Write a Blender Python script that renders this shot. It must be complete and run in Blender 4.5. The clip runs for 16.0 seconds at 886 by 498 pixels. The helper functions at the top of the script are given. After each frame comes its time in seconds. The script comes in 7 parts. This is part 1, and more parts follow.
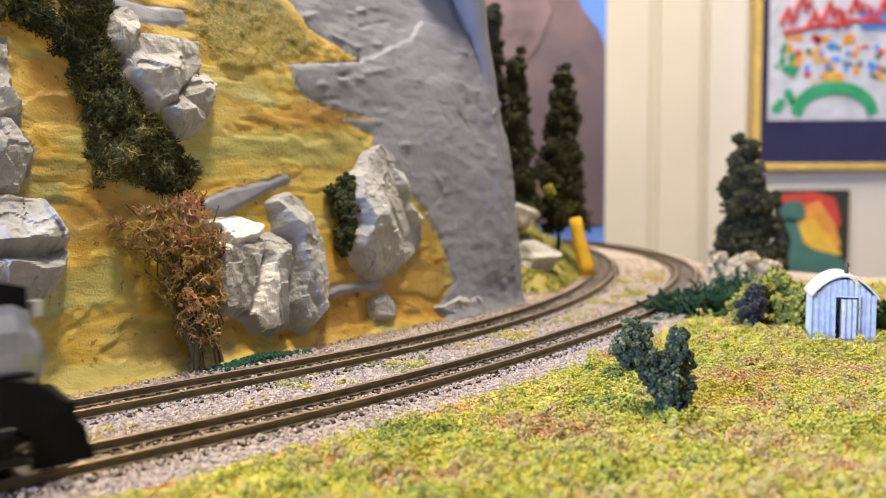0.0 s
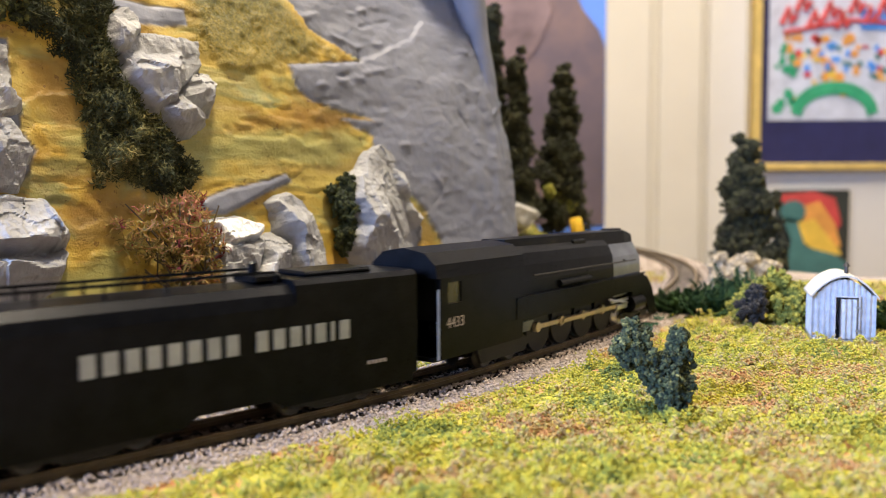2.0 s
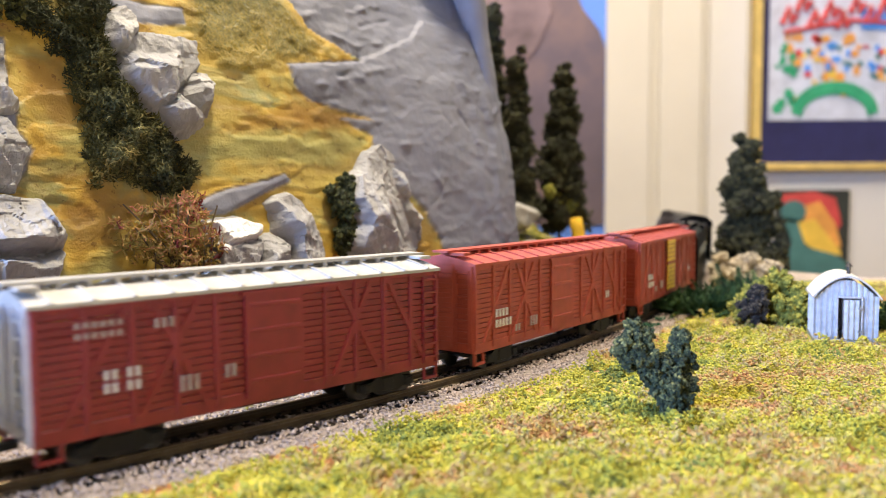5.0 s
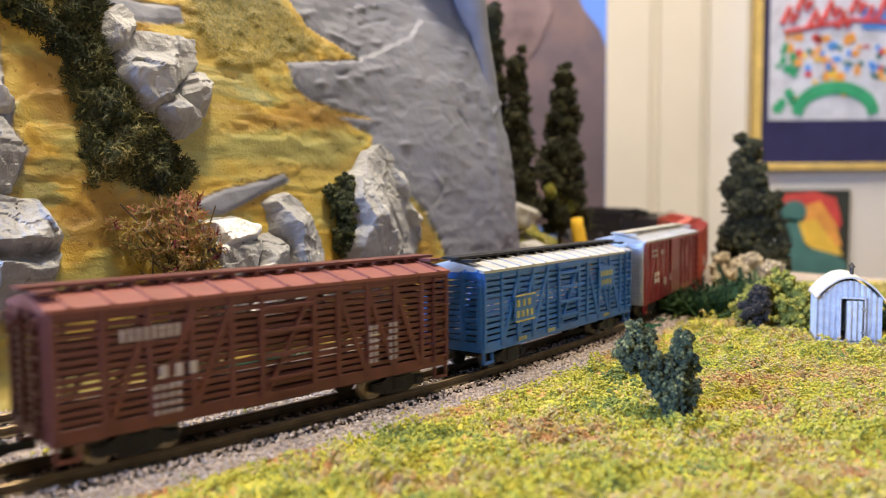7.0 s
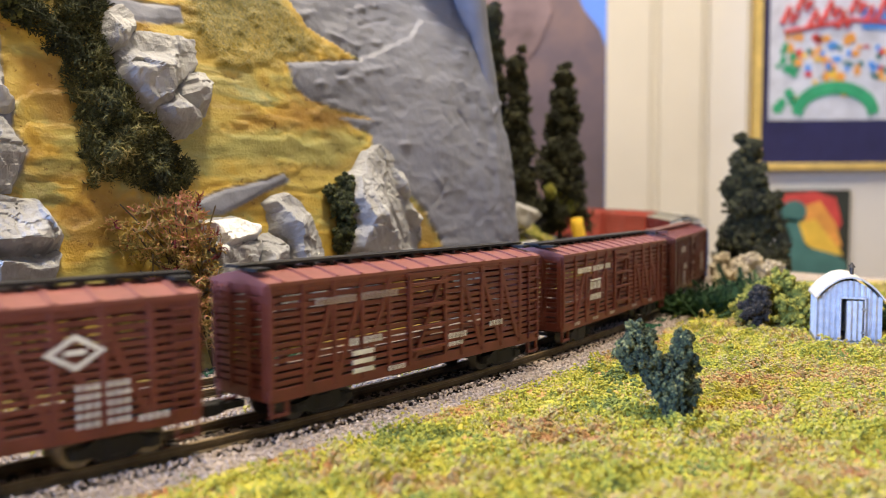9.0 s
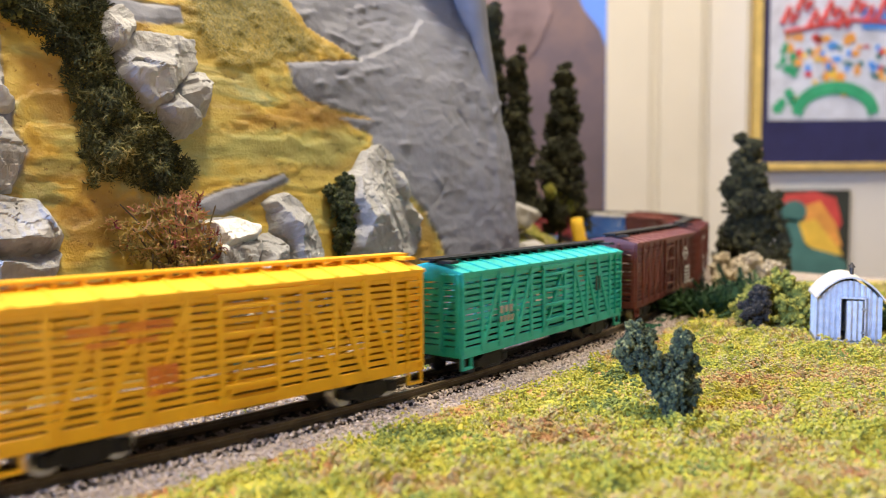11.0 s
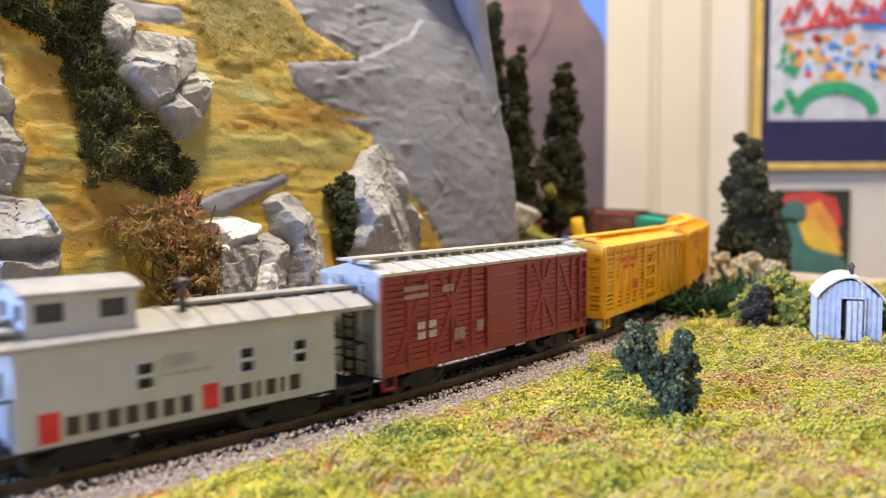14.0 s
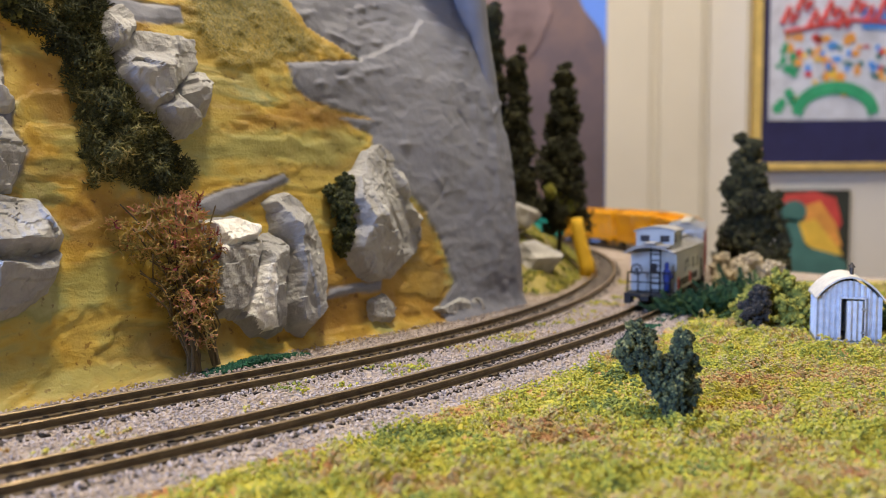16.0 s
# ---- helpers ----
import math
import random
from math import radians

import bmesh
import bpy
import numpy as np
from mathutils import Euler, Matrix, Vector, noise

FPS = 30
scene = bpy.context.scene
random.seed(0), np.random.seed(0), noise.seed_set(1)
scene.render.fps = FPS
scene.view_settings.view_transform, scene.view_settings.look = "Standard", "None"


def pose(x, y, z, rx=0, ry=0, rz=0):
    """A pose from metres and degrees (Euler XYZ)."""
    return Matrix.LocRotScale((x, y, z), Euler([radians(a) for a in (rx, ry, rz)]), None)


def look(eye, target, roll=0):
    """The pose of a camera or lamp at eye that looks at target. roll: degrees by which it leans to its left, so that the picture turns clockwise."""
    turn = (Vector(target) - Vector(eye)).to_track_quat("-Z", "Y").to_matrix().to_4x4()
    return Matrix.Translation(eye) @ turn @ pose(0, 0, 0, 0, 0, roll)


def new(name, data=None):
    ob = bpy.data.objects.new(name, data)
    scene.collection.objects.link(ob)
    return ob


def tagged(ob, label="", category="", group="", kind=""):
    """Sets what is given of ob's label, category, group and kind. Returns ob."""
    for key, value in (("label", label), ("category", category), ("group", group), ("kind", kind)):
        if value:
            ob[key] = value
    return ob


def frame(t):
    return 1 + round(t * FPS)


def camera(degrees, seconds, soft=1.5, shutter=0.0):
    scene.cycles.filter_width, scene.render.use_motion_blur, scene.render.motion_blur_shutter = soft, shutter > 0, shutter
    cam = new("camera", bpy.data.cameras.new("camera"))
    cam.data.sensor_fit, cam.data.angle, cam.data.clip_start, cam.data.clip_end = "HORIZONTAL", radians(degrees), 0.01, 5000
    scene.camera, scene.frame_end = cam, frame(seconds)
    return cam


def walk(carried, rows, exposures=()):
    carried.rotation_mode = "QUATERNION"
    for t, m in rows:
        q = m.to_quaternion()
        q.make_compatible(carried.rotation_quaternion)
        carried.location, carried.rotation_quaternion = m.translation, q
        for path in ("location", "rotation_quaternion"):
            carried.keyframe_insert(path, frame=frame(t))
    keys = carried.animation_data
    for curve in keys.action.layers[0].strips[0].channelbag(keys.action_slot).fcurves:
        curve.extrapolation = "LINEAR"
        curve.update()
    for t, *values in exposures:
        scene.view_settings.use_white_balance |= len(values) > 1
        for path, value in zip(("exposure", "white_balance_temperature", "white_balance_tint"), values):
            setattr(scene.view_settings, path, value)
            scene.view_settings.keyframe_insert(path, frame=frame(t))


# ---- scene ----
MM = 0.001
rng = np.random.default_rng(7)

# ---- camera ----
FOV = 58.16
cam = camera(FOV, 16.0, soft=0.8, shutter=0.3)
EYE = Vector((0, 0, 0.041))
TILT = -3.951
cam.data.dof.use_dof = True
cam.data.dof.focus_distance = 0.180
cam.data.dof.aperture_fstop = 18.0


def eye_pose(back):
    return look((0, -back, 0.041), (0, 1 - back, 0.041 + math.tan(radians(TILT))), -0.327)


walk(cam, [(0, eye_pose(0.0030)), (4.2, eye_pose(0.0030)), (5.2, eye_pose(0.0012)), (6.2, eye_pose(0)), (16, eye_pose(0))],
     [(0, 0.62), (1.5, 0.58), (2.2, 0.66), (3.5, 0.79), (4.2, 0.79), (6.3, 0.54), (14, 0.57), (15, 0.50), (15.5, 0.16), (16, 0.12)])

# ---- light ----
world = bpy.data.worlds.new("room_air")
scene.world = world
world.use_nodes = True
world.node_tree.nodes["Background"].inputs[0].default_value = (1.0, 0.9, 0.78, 1)
world.node_tree.nodes["Background"].inputs[1].default_value = 0.30


def area_lamp(name, at, to, sx, sy, watts, color):
    data = bpy.data.lights.new(name, "AREA")
    data.shape, data.size, data.size_y, data.energy, data.color = "RECTANGLE", sx, sy, watts, color
    ob = new(name, data)
    ob.matrix_world = look(at, to)
    return ob


area_lamp("ceiling_lamp", (-0.20, 0.62, 1.30), (0.02, 0.25, 0), 0.20, 0.20, 9.5, (1.0, 0.87, 0.69))
area_lamp("ceiling_lamp", (0.07, 0.15, 1.30), (0.0, 0.25, 0), 0.16, 0.16, 17.5, (1.0, 0.86, 0.66))
# unseen third lamp, added only to brighten the back wall
area_lamp("ceiling_lamp", (0.60, 0.95, 1.30), (0.4, 1.1, 0), 0.30, 0.30, 3.5, (1.0, 0.86, 0.68))
area_lamp("window_light", (-0.84, -0.50, 0.32), (0.0, 0.2, 0.0), 0.50, 0.45, 21.5, (0.32, 0.50, 1.0))


# ---- materials ----
def nodes_of(name):
    m = bpy.data.materials.new(name)
    m.use_nodes = True
    return m, m.node_tree.nodes, m.node_tree.links, m.node_tree.nodes["Principled BSDF"]


def noise_node(n, l, scale, detail=4.0, coord="Object", rough=0.6):
    t = n.new("ShaderNodeTexCoord")
    z = n.new("ShaderNodeTexNoise")
    z.inputs["Scale"].default_value, z.inputs["Detail"].default_value, z.inputs["Roughness"].default_value = scale, detail, rough
    l.new(t.outputs[coord], z.inputs["Vector"])
    return z


def ramp_node(n, stops, mode="LINEAR"):
    r = n.new("ShaderNodeValToRGB")
    r.color_ramp.interpolation = mode
    e = r.color_ramp.elements
    while len(e) < len(stops):
        e.new(0.5)
    for k, (p, c) in enumerate(stops):
        e[k].position, e[k].color = p, (*c, 1)
    return r


def bump_on(n, l, shader, source, strength, distance):
    b = n.new("ShaderNodeBump")
    b.inputs["Strength"].default_value, b.inputs["Distance"].default_value = strength, distance
    l.new(source, b.inputs["Height"])
    l.new(b.outputs["Normal"], shader.inputs["Normal"])


def paint(name, color, rough=0.45, metal=0.0, vary=0.18, scale=220.0, bump=0.15, grain=3000.0, shine=0.5):
    """A painted or moulded surface with two scales of wear."""
    m, n, l, p = nodes_of(name)
    big, fine = noise_node(n, l, scale), noise_node(n, l, grain, 2.0)
    lo = tuple(c * (1 - vary) for c in color)
    hi = tuple(min(1, c * (1 + vary) + 0.01 * vary) for c in color)
    r = ramp_node(n, [(0.3, lo), (0.7, hi)])
    l.new(big.outputs["Fac"], r.inputs["Fac"])
    l.new(r.outputs["Color"], p.inputs["Base Color"])
    rr = n.new("ShaderNodeMapRange")
    rr.inputs["To Min"].default_value, rr.inputs["To Max"].default_value = max(0.05, rough - 0.1), min(1, rough + 0.12)
    l.new(fine.outputs["Fac"], rr.inputs["Value"])
    l.new(rr.outputs["Result"], p.inputs["Roughness"])
    p.inputs["Metallic"].default_value = metal
    p.inputs["Specular IOR Level"].default_value = shine
    bump_on(n, l, p, fine.outputs["Fac"], bump, 0.0001)
    return m


def crumbs(name, stops, patch=55.0, spread=0.45, rough=0.9):
    """Loose grains: each grain takes its own colour, in patches."""
    m, n, l, p = nodes_of(name)
    g = n.new("ShaderNodeNewGeometry")
    z = noise_node(n, l, patch, 6.0, rough=0.72)
    a = n.new("ShaderNodeMath")
    a.operation, a.inputs[1].default_value = "MULTIPLY_ADD", spread
    l.new(g.outputs["Random Per Island"], a.inputs[0])
    b = n.new("ShaderNodeMapRange")
    b.inputs["From Min"].default_value, b.inputs["From Max"].default_value = 0.36, 0.64
    b.inputs["To Max"].default_value = 1 - spread
    l.new(z.outputs["Fac"], b.inputs["Value"])
    l.new(b.outputs["Result"], a.inputs[2])
    r = ramp_node(n, stops)
    l.new(a.outputs["Value"], r.inputs["Fac"])
    l.new(r.outputs["Color"], p.inputs["Base Color"])
    p.inputs["Roughness"].default_value = rough
    return m


M = {}
M["black"] = paint("satin_black_paint", (0.0026, 0.0029, 0.0038), 0.30, vary=0.3, shine=0.085)
M["black_plastic"] = paint("black_plastic", (0.008, 0.0075, 0.0075), 0.55, shine=0.3)
M["silver"] = paint("silver_paint", (0.55, 0.57, 0.6), 0.35, 0.7)
M["smokebox"] = paint("graphite_silver_paint", (0.26, 0.28, 0.31), 0.32, 0.8)
M["grey_detail"] = paint("grey_detail", (0.30, 0.32, 0.33), 0.45, 0.2)
M["dull_grey"] = paint("dull_grey_green_paint", (0.13, 0.14, 0.125), 0.5)
M["brass_rod"] = paint("pale_rod_metal", (0.55, 0.45, 0.28), 0.4, 0.5)
M["steel"] = paint("wheel_steel", (0.5, 0.47, 0.42), 0.3, 0.9)
M["dark_steel"] = paint("dark_steel", (0.06, 0.055, 0.05), 0.4, 0.6)
M["brown_wheel"] = paint("dull_brass_wheel", (0.28, 0.22, 0.14), 0.4, 0.7)
M["white"] = paint("white_lettering", (0.75, 0.75, 0.74), 0.6)
M["dull_white"] = paint("dull_white_lettering", (0.30, 0.31, 0.30), 0.6)
M["faded"] = paint("faded_white_lettering", (0.42, 0.36, 0.35), 0.6)
M["yellow_lettering"] = paint("yellow_lettering", (0.45, 0.42, 0.10), 0.6)
M["red_lettering"] = paint("red_lettering", (0.62, 0.12, 0.03), 0.6)
M["bright_red"] = paint("bright_red_lettering", (0.50, 0.02, 0.02), 0.5)
M["dark_lettering"] = paint("dark_lettering", (0.02, 0.02, 0.022), 0.5)
M["orange_red"] = paint("orange_red_paint", (0.38, 0.065, 0.038), 0.55)
M["brown_red"] = paint("brown_red_paint", (0.105, 0.025, 0.018), 0.5)
M["brown_red_b"] = paint("oxide_red_paint", (0.15, 0.033, 0.023), 0.5)
M["maroon"] = paint("maroon_paint", (0.23, 0.020, 0.025), 0.4)
M["blue"] = paint("bright_blue_paint", (0.025, 0.13, 0.44), 0.4)
M["teal"] = paint("teal_paint", (0.015, 0.42, 0.36), 0.45)
M["yellow"] = paint("golden_yellow_paint", (0.84, 0.43, 0.008), 0.42, vary=0.08)
M["patch_yellow"] = paint("lemon_yellow_paint", (0.78, 0.50, 0.04), 0.5)
M["roof_red"] = paint("worn_red_roof", (0.195, 0.056, 0.040), 0.5)
M["roof_silver"] = paint("silver_grey_roof", (0.42, 0.41, 0.375), 0.45, 0.15)
M["roof_grey"] = paint("dusty_grey_roof", (0.27, 0.265, 0.255), 0.6)
M["caboose"] = paint("pale_grey_paint", (0.41, 0.43, 0.43), 0.5, vary=0.06)
M["dark_glass"] = paint("dark_window", (0.02, 0.022, 0.03), 0.12)
M["blue_cloth"] = paint("blue_figure_paint", (0.02, 0.04, 0.22), 0.6)


def rail_material():
    m, n, l, p = nodes_of("weathered_rail")
    g = n.new("ShaderNodeNewGeometry")
    x = n.new("ShaderNodeSeparateXYZ")
    l.new(g.outputs["Normal"], x.inputs[0])
    z = noise_node(n, l, 300.0)
    side = ramp_node(n, [(0.3, (0.080, 0.056, 0.030)), (0.7, (0.17, 0.125, 0.065))])
    l.new(z.outputs["Fac"], side.inputs["Fac"])
    p.inputs["Roughness"].default_value = 0.45
    p.inputs["Metallic"].default_value = 0.25
    l.new(side.outputs["Color"], p.inputs["Base Color"])
    return m


M["rail"] = rail_material()
M["rail_top"] = paint("worn_rail_head", (0.30, 0.22, 0.13), 0.35, 0.7, vary=0.2)
M["tie"] = paint("dark_brown_tie", (0.030, 0.022, 0.016), 0.7)
M["ballast"] = crumbs("ballast_grains", [(0.0, (0.16, 0.125, 0.10)), (0.2, (0.30, 0.245, 0.205)), (0.6, (0.40, 0.33, 0.275)), (1.0, (0.52, 0.44, 0.38))], 90, 0.75)
TURF = [(0.0, (0.065, 0.10, 0.028)), (0.18, (0.16, 0.19, 0.036)), (0.32, (0.30, 0.30, 0.035)), (0.44, (0.43, 0.38, 0.03)), (0.54, (0.38, 0.34, 0.06)), (0.62, (0.38, 0.32, 0.13)), (0.75, (0.40, 0.24, 0.08)), (1.0, (0.33, 0.125, 0.05))]
M["turf"] = crumbs("foam_turf", TURF, 42, 0.27)
M["turf_base"] = crumbs("foam_turf_base", TURF, 60, 0.0)
M["shrub"] = crumbs("dark_blue_green_foam", [(0.0, (0.006, 0.011, 0.006)), (0.5, (0.028, 0.042, 0.020)), (0.82, (0.09, 0.105, 0.040)), (1.0, (0.32, 0.31, 0.12))], 120, 0.7)
M["bush"] = crumbs("dark_olive_foam", [(0.0, (0.012, 0.018, 0.008)), (0.6, (0.045, 0.055, 0.016)), (1.0, (0.14, 0.14, 0.03))], 120, 0.7)
M["conifer"] = crumbs("dark_conifer_foam", [(0.0, (0.007, 0.008, 0.004)), (0.6, (0.034, 0.036, 0.014)), (1.0, (0.10, 0.092, 0.034))], 90, 0.7)
M["olive_bush"] = crumbs("olive_yellow_foam", [(0.0, (0.05, 0.075, 0.015)), (0.4, (0.18, 0.19, 0.03)), (1.0, (0.44, 0.37, 0.05))], 110, 0.6)
M["black_foam"] = crumbs("black_foam", [(0.0, (0.008, 0.008, 0.007)), (1.0, (0.05, 0.045, 0.04))], 110, 0.7)
M["lichen"] = crumbs("dark_green_lichen", [(0.0, (0.012, 0.017, 0.006)), (0.42, (0.040, 0.048, 0.016)), (0.72, (0.14, 0.135, 0.042)), (1.0, (0.48, 0.40, 0.15))], 45, 0.42)
M["twig"] = crumbs("brown_red_twigs", [(0.0, (0.08, 0.062, 0.02)), (0.30, (0.24, 0.185, 0.045)), (0.55, (0.38, 0.26, 0.065)), (0.8, (0.52, 0.23, 0.13)), (1.0, (0.46, 0.13, 0.09))], 60, 0.55)
M["stem"] = paint("dry_brown_stem", (0.11, 0.078, 0.034), 0.75, vary=0.35)
M["red_twig"] = crumbs("dark_red_twigs", [(0.0, (0.10, 0.015, 0.02)), (1.0, (0.28, 0.05, 0.05))], 50, 0.55)
M["fern"] = crumbs("green_fern", [(0.0, (0.008, 0.026, 0.009)), (0.6, (0.022, 0.062, 0.016)), (1.0, (0.06, 0.12, 0.03))], 80, 0.6)
M["green_flock"] = crumbs("green_flock", [(0.0, (0.004, 0.035, 0.018)), (1.0, (0.015, 0.11, 0.05))], 80, 0.7)
M["beige_lichen"] = crumbs("beige_lichen", [(0.0, (0.30, 0.24, 0.15)), (1.0, (0.62, 0.54, 0.40))], 80, 0.6)
M["trunk"] = paint("dark_trunk", (0.03, 0.022, 0.016), 0.8)


def ground_material():
    m, n, l, p = nodes_of("sandy_scenic_base")
    a, b = noise_node(n, l, 700.0, 6.0), noise_node(n, l, 40.0, 3.0)
    r = ramp_node(n, [(0.25, (0.15, 0.125, 0.115)), (0.5, (0.35, 0.295, 0.26)), (0.75, (0.50, 0.43, 0.38))])
    l.new(a.outputs["Fac"], r.inputs["Fac"])
    l.new(r.outputs["Color"], p.inputs["Base Color"])
    p.inputs["Roughness"].default_value = 0.95
    bump_on(n, l, p, a.outputs["Fac"], 0.8, 0.0008)
    return m


M["ground"] = ground_material()


def hill_material():
    """Ochre and olive brushed paint, bare grey plaster and flocked turf, laid out by the attributes of the shell."""
    m, n, l, p = nodes_of("painted_plaster_hill")
    at = n.new("ShaderNodeAttribute")
    at.attribute_name = "paint"
    sp = n.new("ShaderNodeSeparateColor")
    l.new(at.outputs["Color"], sp.inputs[0])
    tc = n.new("ShaderNodeTexCoord")
    mp = n.new("ShaderNodeMapping")
    mp.inputs["Rotation"].default_value = (0, 0, radians(-51.5))
    mp.inputs["Scale"].default_value = (15, 40, 62)
    l.new(tc.outputs["Object"], mp.inputs["Vector"])
    streak = n.new("ShaderNodeTexNoise")
    streak.inputs["Scale"].default_value, streak.inputs["Detail"].default_value = 1.0, 6.0
    streak.inputs["Distortion"].default_value = 1.2
    l.new(mp.outputs["Vector"], streak.inputs["Vector"])
    ochre = ramp_node(n, [(0.10, (0.27, 0.15, 0.022)), (0.30, (0.42, 0.27, 0.030)), (0.45, (0.53, 0.36, 0.050)), (0.54, (0.50, 0.38, 0.085)), (0.62, (0.33, 0.32, 0.10)), (0.74, (0.44, 0.41, 0.18)), (0.90, (0.64, 0.47, 0.10))])
    mp2 = n.new("ShaderNodeMapping")
    mp2.inputs["Rotation"].default_value = (0, radians(12), radians(-51.5))
    mp2.inputs["Scale"].default_value = (32, 110, 190)
    l.new(tc.outputs["Object"], mp2.inputs["Vector"])
    brush = n.new("ShaderNodeTexNoise")
    brush.inputs["Scale"].default_value, brush.inputs["Detail"].default_value = 1.0, 5.0
    brush.inputs["Distortion"].default_value = 0.8
    l.new(mp2.outputs["Vector"], brush.inputs["Vector"])
    blend = n.new("ShaderNodeMix")
    blend.inputs["Factor"].default_value = 0.24
    l.new(streak.outputs["Fac"], blend.inputs["A"])
    l.new(brush.outputs["Fac"], blend.inputs["B"])
    wide = n.new("ShaderNodeMapRange")
    wide.inputs["From Min"].default_value, wide.inputs["From Max"].default_value = 0.30, 0.70
    l.new(blend.outputs["Result"], wide.inputs["Value"])
    l.new(wide.outputs["Result"], ochre.inputs["Fac"])
    stain = noise_node(n, l, 25.0, 5.0)
    fine = noise_node(n, l, 1500.0, 5.0)
    dark = ramp_node(n, [(0.32, (0.58, 0.46, 0.35)), (0.48, (1, 1, 1))])
    l.new(stain.outputs["Fac"], dark.inputs["Fac"])
    mul = n.new("ShaderNodeMixRGB")
    mul.blend_type = "MULTIPLY"
    mul.inputs["Fac"].default_value = 0.75
    coat = noise_node(n, l, 34.0, 4.0)
    hard = ramp_node(n, [(0.50, (0, 0, 0)), (0.535, (1, 1, 1))])
    l.new(coat.outputs["Fac"], hard.inputs["Fac"])
    over = n.new("ShaderNodeMixRGB")
    over.blend_type = "MIX"
    over.inputs["Color2"].default_value = (0.53, 0.41, 0.10, 1)
    half = n.new("ShaderNodeMath")
    half.operation, half.inputs[1].default_value = "MULTIPLY", 0.5
    l.new(hard.outputs["Color"], half.inputs[0])
    l.new(half.outputs["Value"], over.inputs["Fac"])
    l.new(ochre.outputs["Color"], over.inputs["Color1"])
    glaze = n.new("ShaderNodeMixRGB")
    glaze.inputs["Color2"].default_value = (0.36, 0.34, 0.105, 1)
    gf = n.new("ShaderNodeMath")
    gf.operation, gf.inputs[1].default_value = "MULTIPLY", 0.75
    l.new(sp.outputs["Blue"], gf.inputs[0])
    l.new(gf.outputs["Value"], glaze.inputs["Fac"])
    l.new(over.outputs["Color"], glaze.inputs["Color1"])
    earth = n.new("ShaderNodeMixRGB")
    earth.inputs["Color2"].default_value = (0.36, 0.205, 0.028, 1)
    ef = n.new("ShaderNodeMath")
    ef.operation, ef.inputs[1].default_value = "MULTIPLY", 0.8
    l.new(at.outputs["Alpha"], ef.inputs[0])
    l.new(ef.outputs["Value"], earth.inputs["Fac"])
    l.new(glaze.outputs["Color"], earth.inputs["Color1"])
    la = n.new("ShaderNodeAttribute")
    la.attribute_name = "coat"
    coats = ramp_node(n, [(0.0, (0.78, 0.72, 0.62)), (0.34, (1.02, 1.0, 0.95)), (0.67, (0.86, 0.90, 0.95)), (1.0, (1.12, 1.1, 1.0))])
    l.new(la.outputs["Fac"], coats.inputs["Fac"])
    laid = n.new("ShaderNodeMixRGB")
    laid.blend_type = "MULTIPLY"
    laid.inputs["Fac"].default_value = 0.9
    l.new(earth.outputs["Color"], laid.inputs["Color1"])
    l.new(coats.outputs["Color"], laid.inputs["Color2"])
    # dark of small pits put into the colour, without matching relief
    pit = noise_node(n, l, 430.0, 3.0)
    pock = ramp_node(n, [(0.0, (1, 1, 1)), (0.635, (1, 1, 1)), (0.70, (0.46, 0.36, 0.26))])
    l.new(pit.outputs["Fac"], pock.inputs["Fac"])
    pitted = n.new("ShaderNodeMixRGB")
    pitted.blend_type = "MULTIPLY"
    pitted.inputs["Fac"].default_value = 0.85
    l.new(laid.outputs["Color"], pitted.inputs["Color1"])
    l.new(pock.outputs["Color"], pitted.inputs["Color2"])
    l.new(pitted.outputs["Color"], mul.inputs["Color1"])
    l.new(dark.outputs["Color"], mul.inputs["Color2"])
    grey = ramp_node(n, [(0.3, (0.165, 0.173, 0.214)), (0.5, (0.196, 0.205, 0.250)), (0.75, (0.240, 0.248, 0.290))])
    l.new(stain.outputs["Fac"], grey.inputs["Fac"])
    flock = ramp_node(n, [(0.36, (0.065, 0.065, 0.012)), (0.46, (0.17, 0.15, 0.022)), (0.55, (0.36, 0.26, 0.03)), (0.74, (0.54, 0.38, 0.045))])
    speck = n.new("ShaderNodeMix")
    speck.inputs["Factor"].default_value = 0.6
    l.new(fine.outputs["Fac"], speck.inputs["A"])
    l.new(stain.outputs["Fac"], speck.inputs["B"])
    l.new(speck.outputs["Result"], flock.inputs["Fac"])
    mix1 = n.new("ShaderNodeMixRGB")
    l.new(sp.outputs["Green"], mix1.inputs["Fac"])
    l.new(mul.outputs["Color"], mix1.inputs["Color1"])
    l.new(flock.outputs["Color"], mix1.inputs["Color2"])
    mix2 = n.new("ShaderNodeMixRGB")
    l.new(sp.outputs["Red"], mix2.inputs["Fac"])
    l.new(mix1.outputs["Color"], mix2.inputs["Color1"])
    l.new(grey.outputs["Color"], mix2.inputs["Color2"])
    l.new(mix2.outputs["Color"], p.inputs["Base Color"])
    p.inputs["Roughness"].default_value = 0.5
    add = n.new("ShaderNodeMath")
    add.operation = "ADD"
    soft = n.new("ShaderNodeMath")
    soft.operation, soft.inputs[1].default_value = "MULTIPLY", 0.55
    l.new(brush.outputs["Fac"], soft.inputs[0])
    l.new(soft.outputs["Value"], add.inputs[0])
    fm = n.new("ShaderNodeMath")
    fm.operation = "MULTIPLY"
    rough = n.new("ShaderNodeMath")
    rough.operation, rough.inputs[1].default_value, rough.inputs[2].default_value = "MULTIPLY_ADD", 0.9, 0.10
    l.new(sp.outputs["Green"], rough.inputs[0])
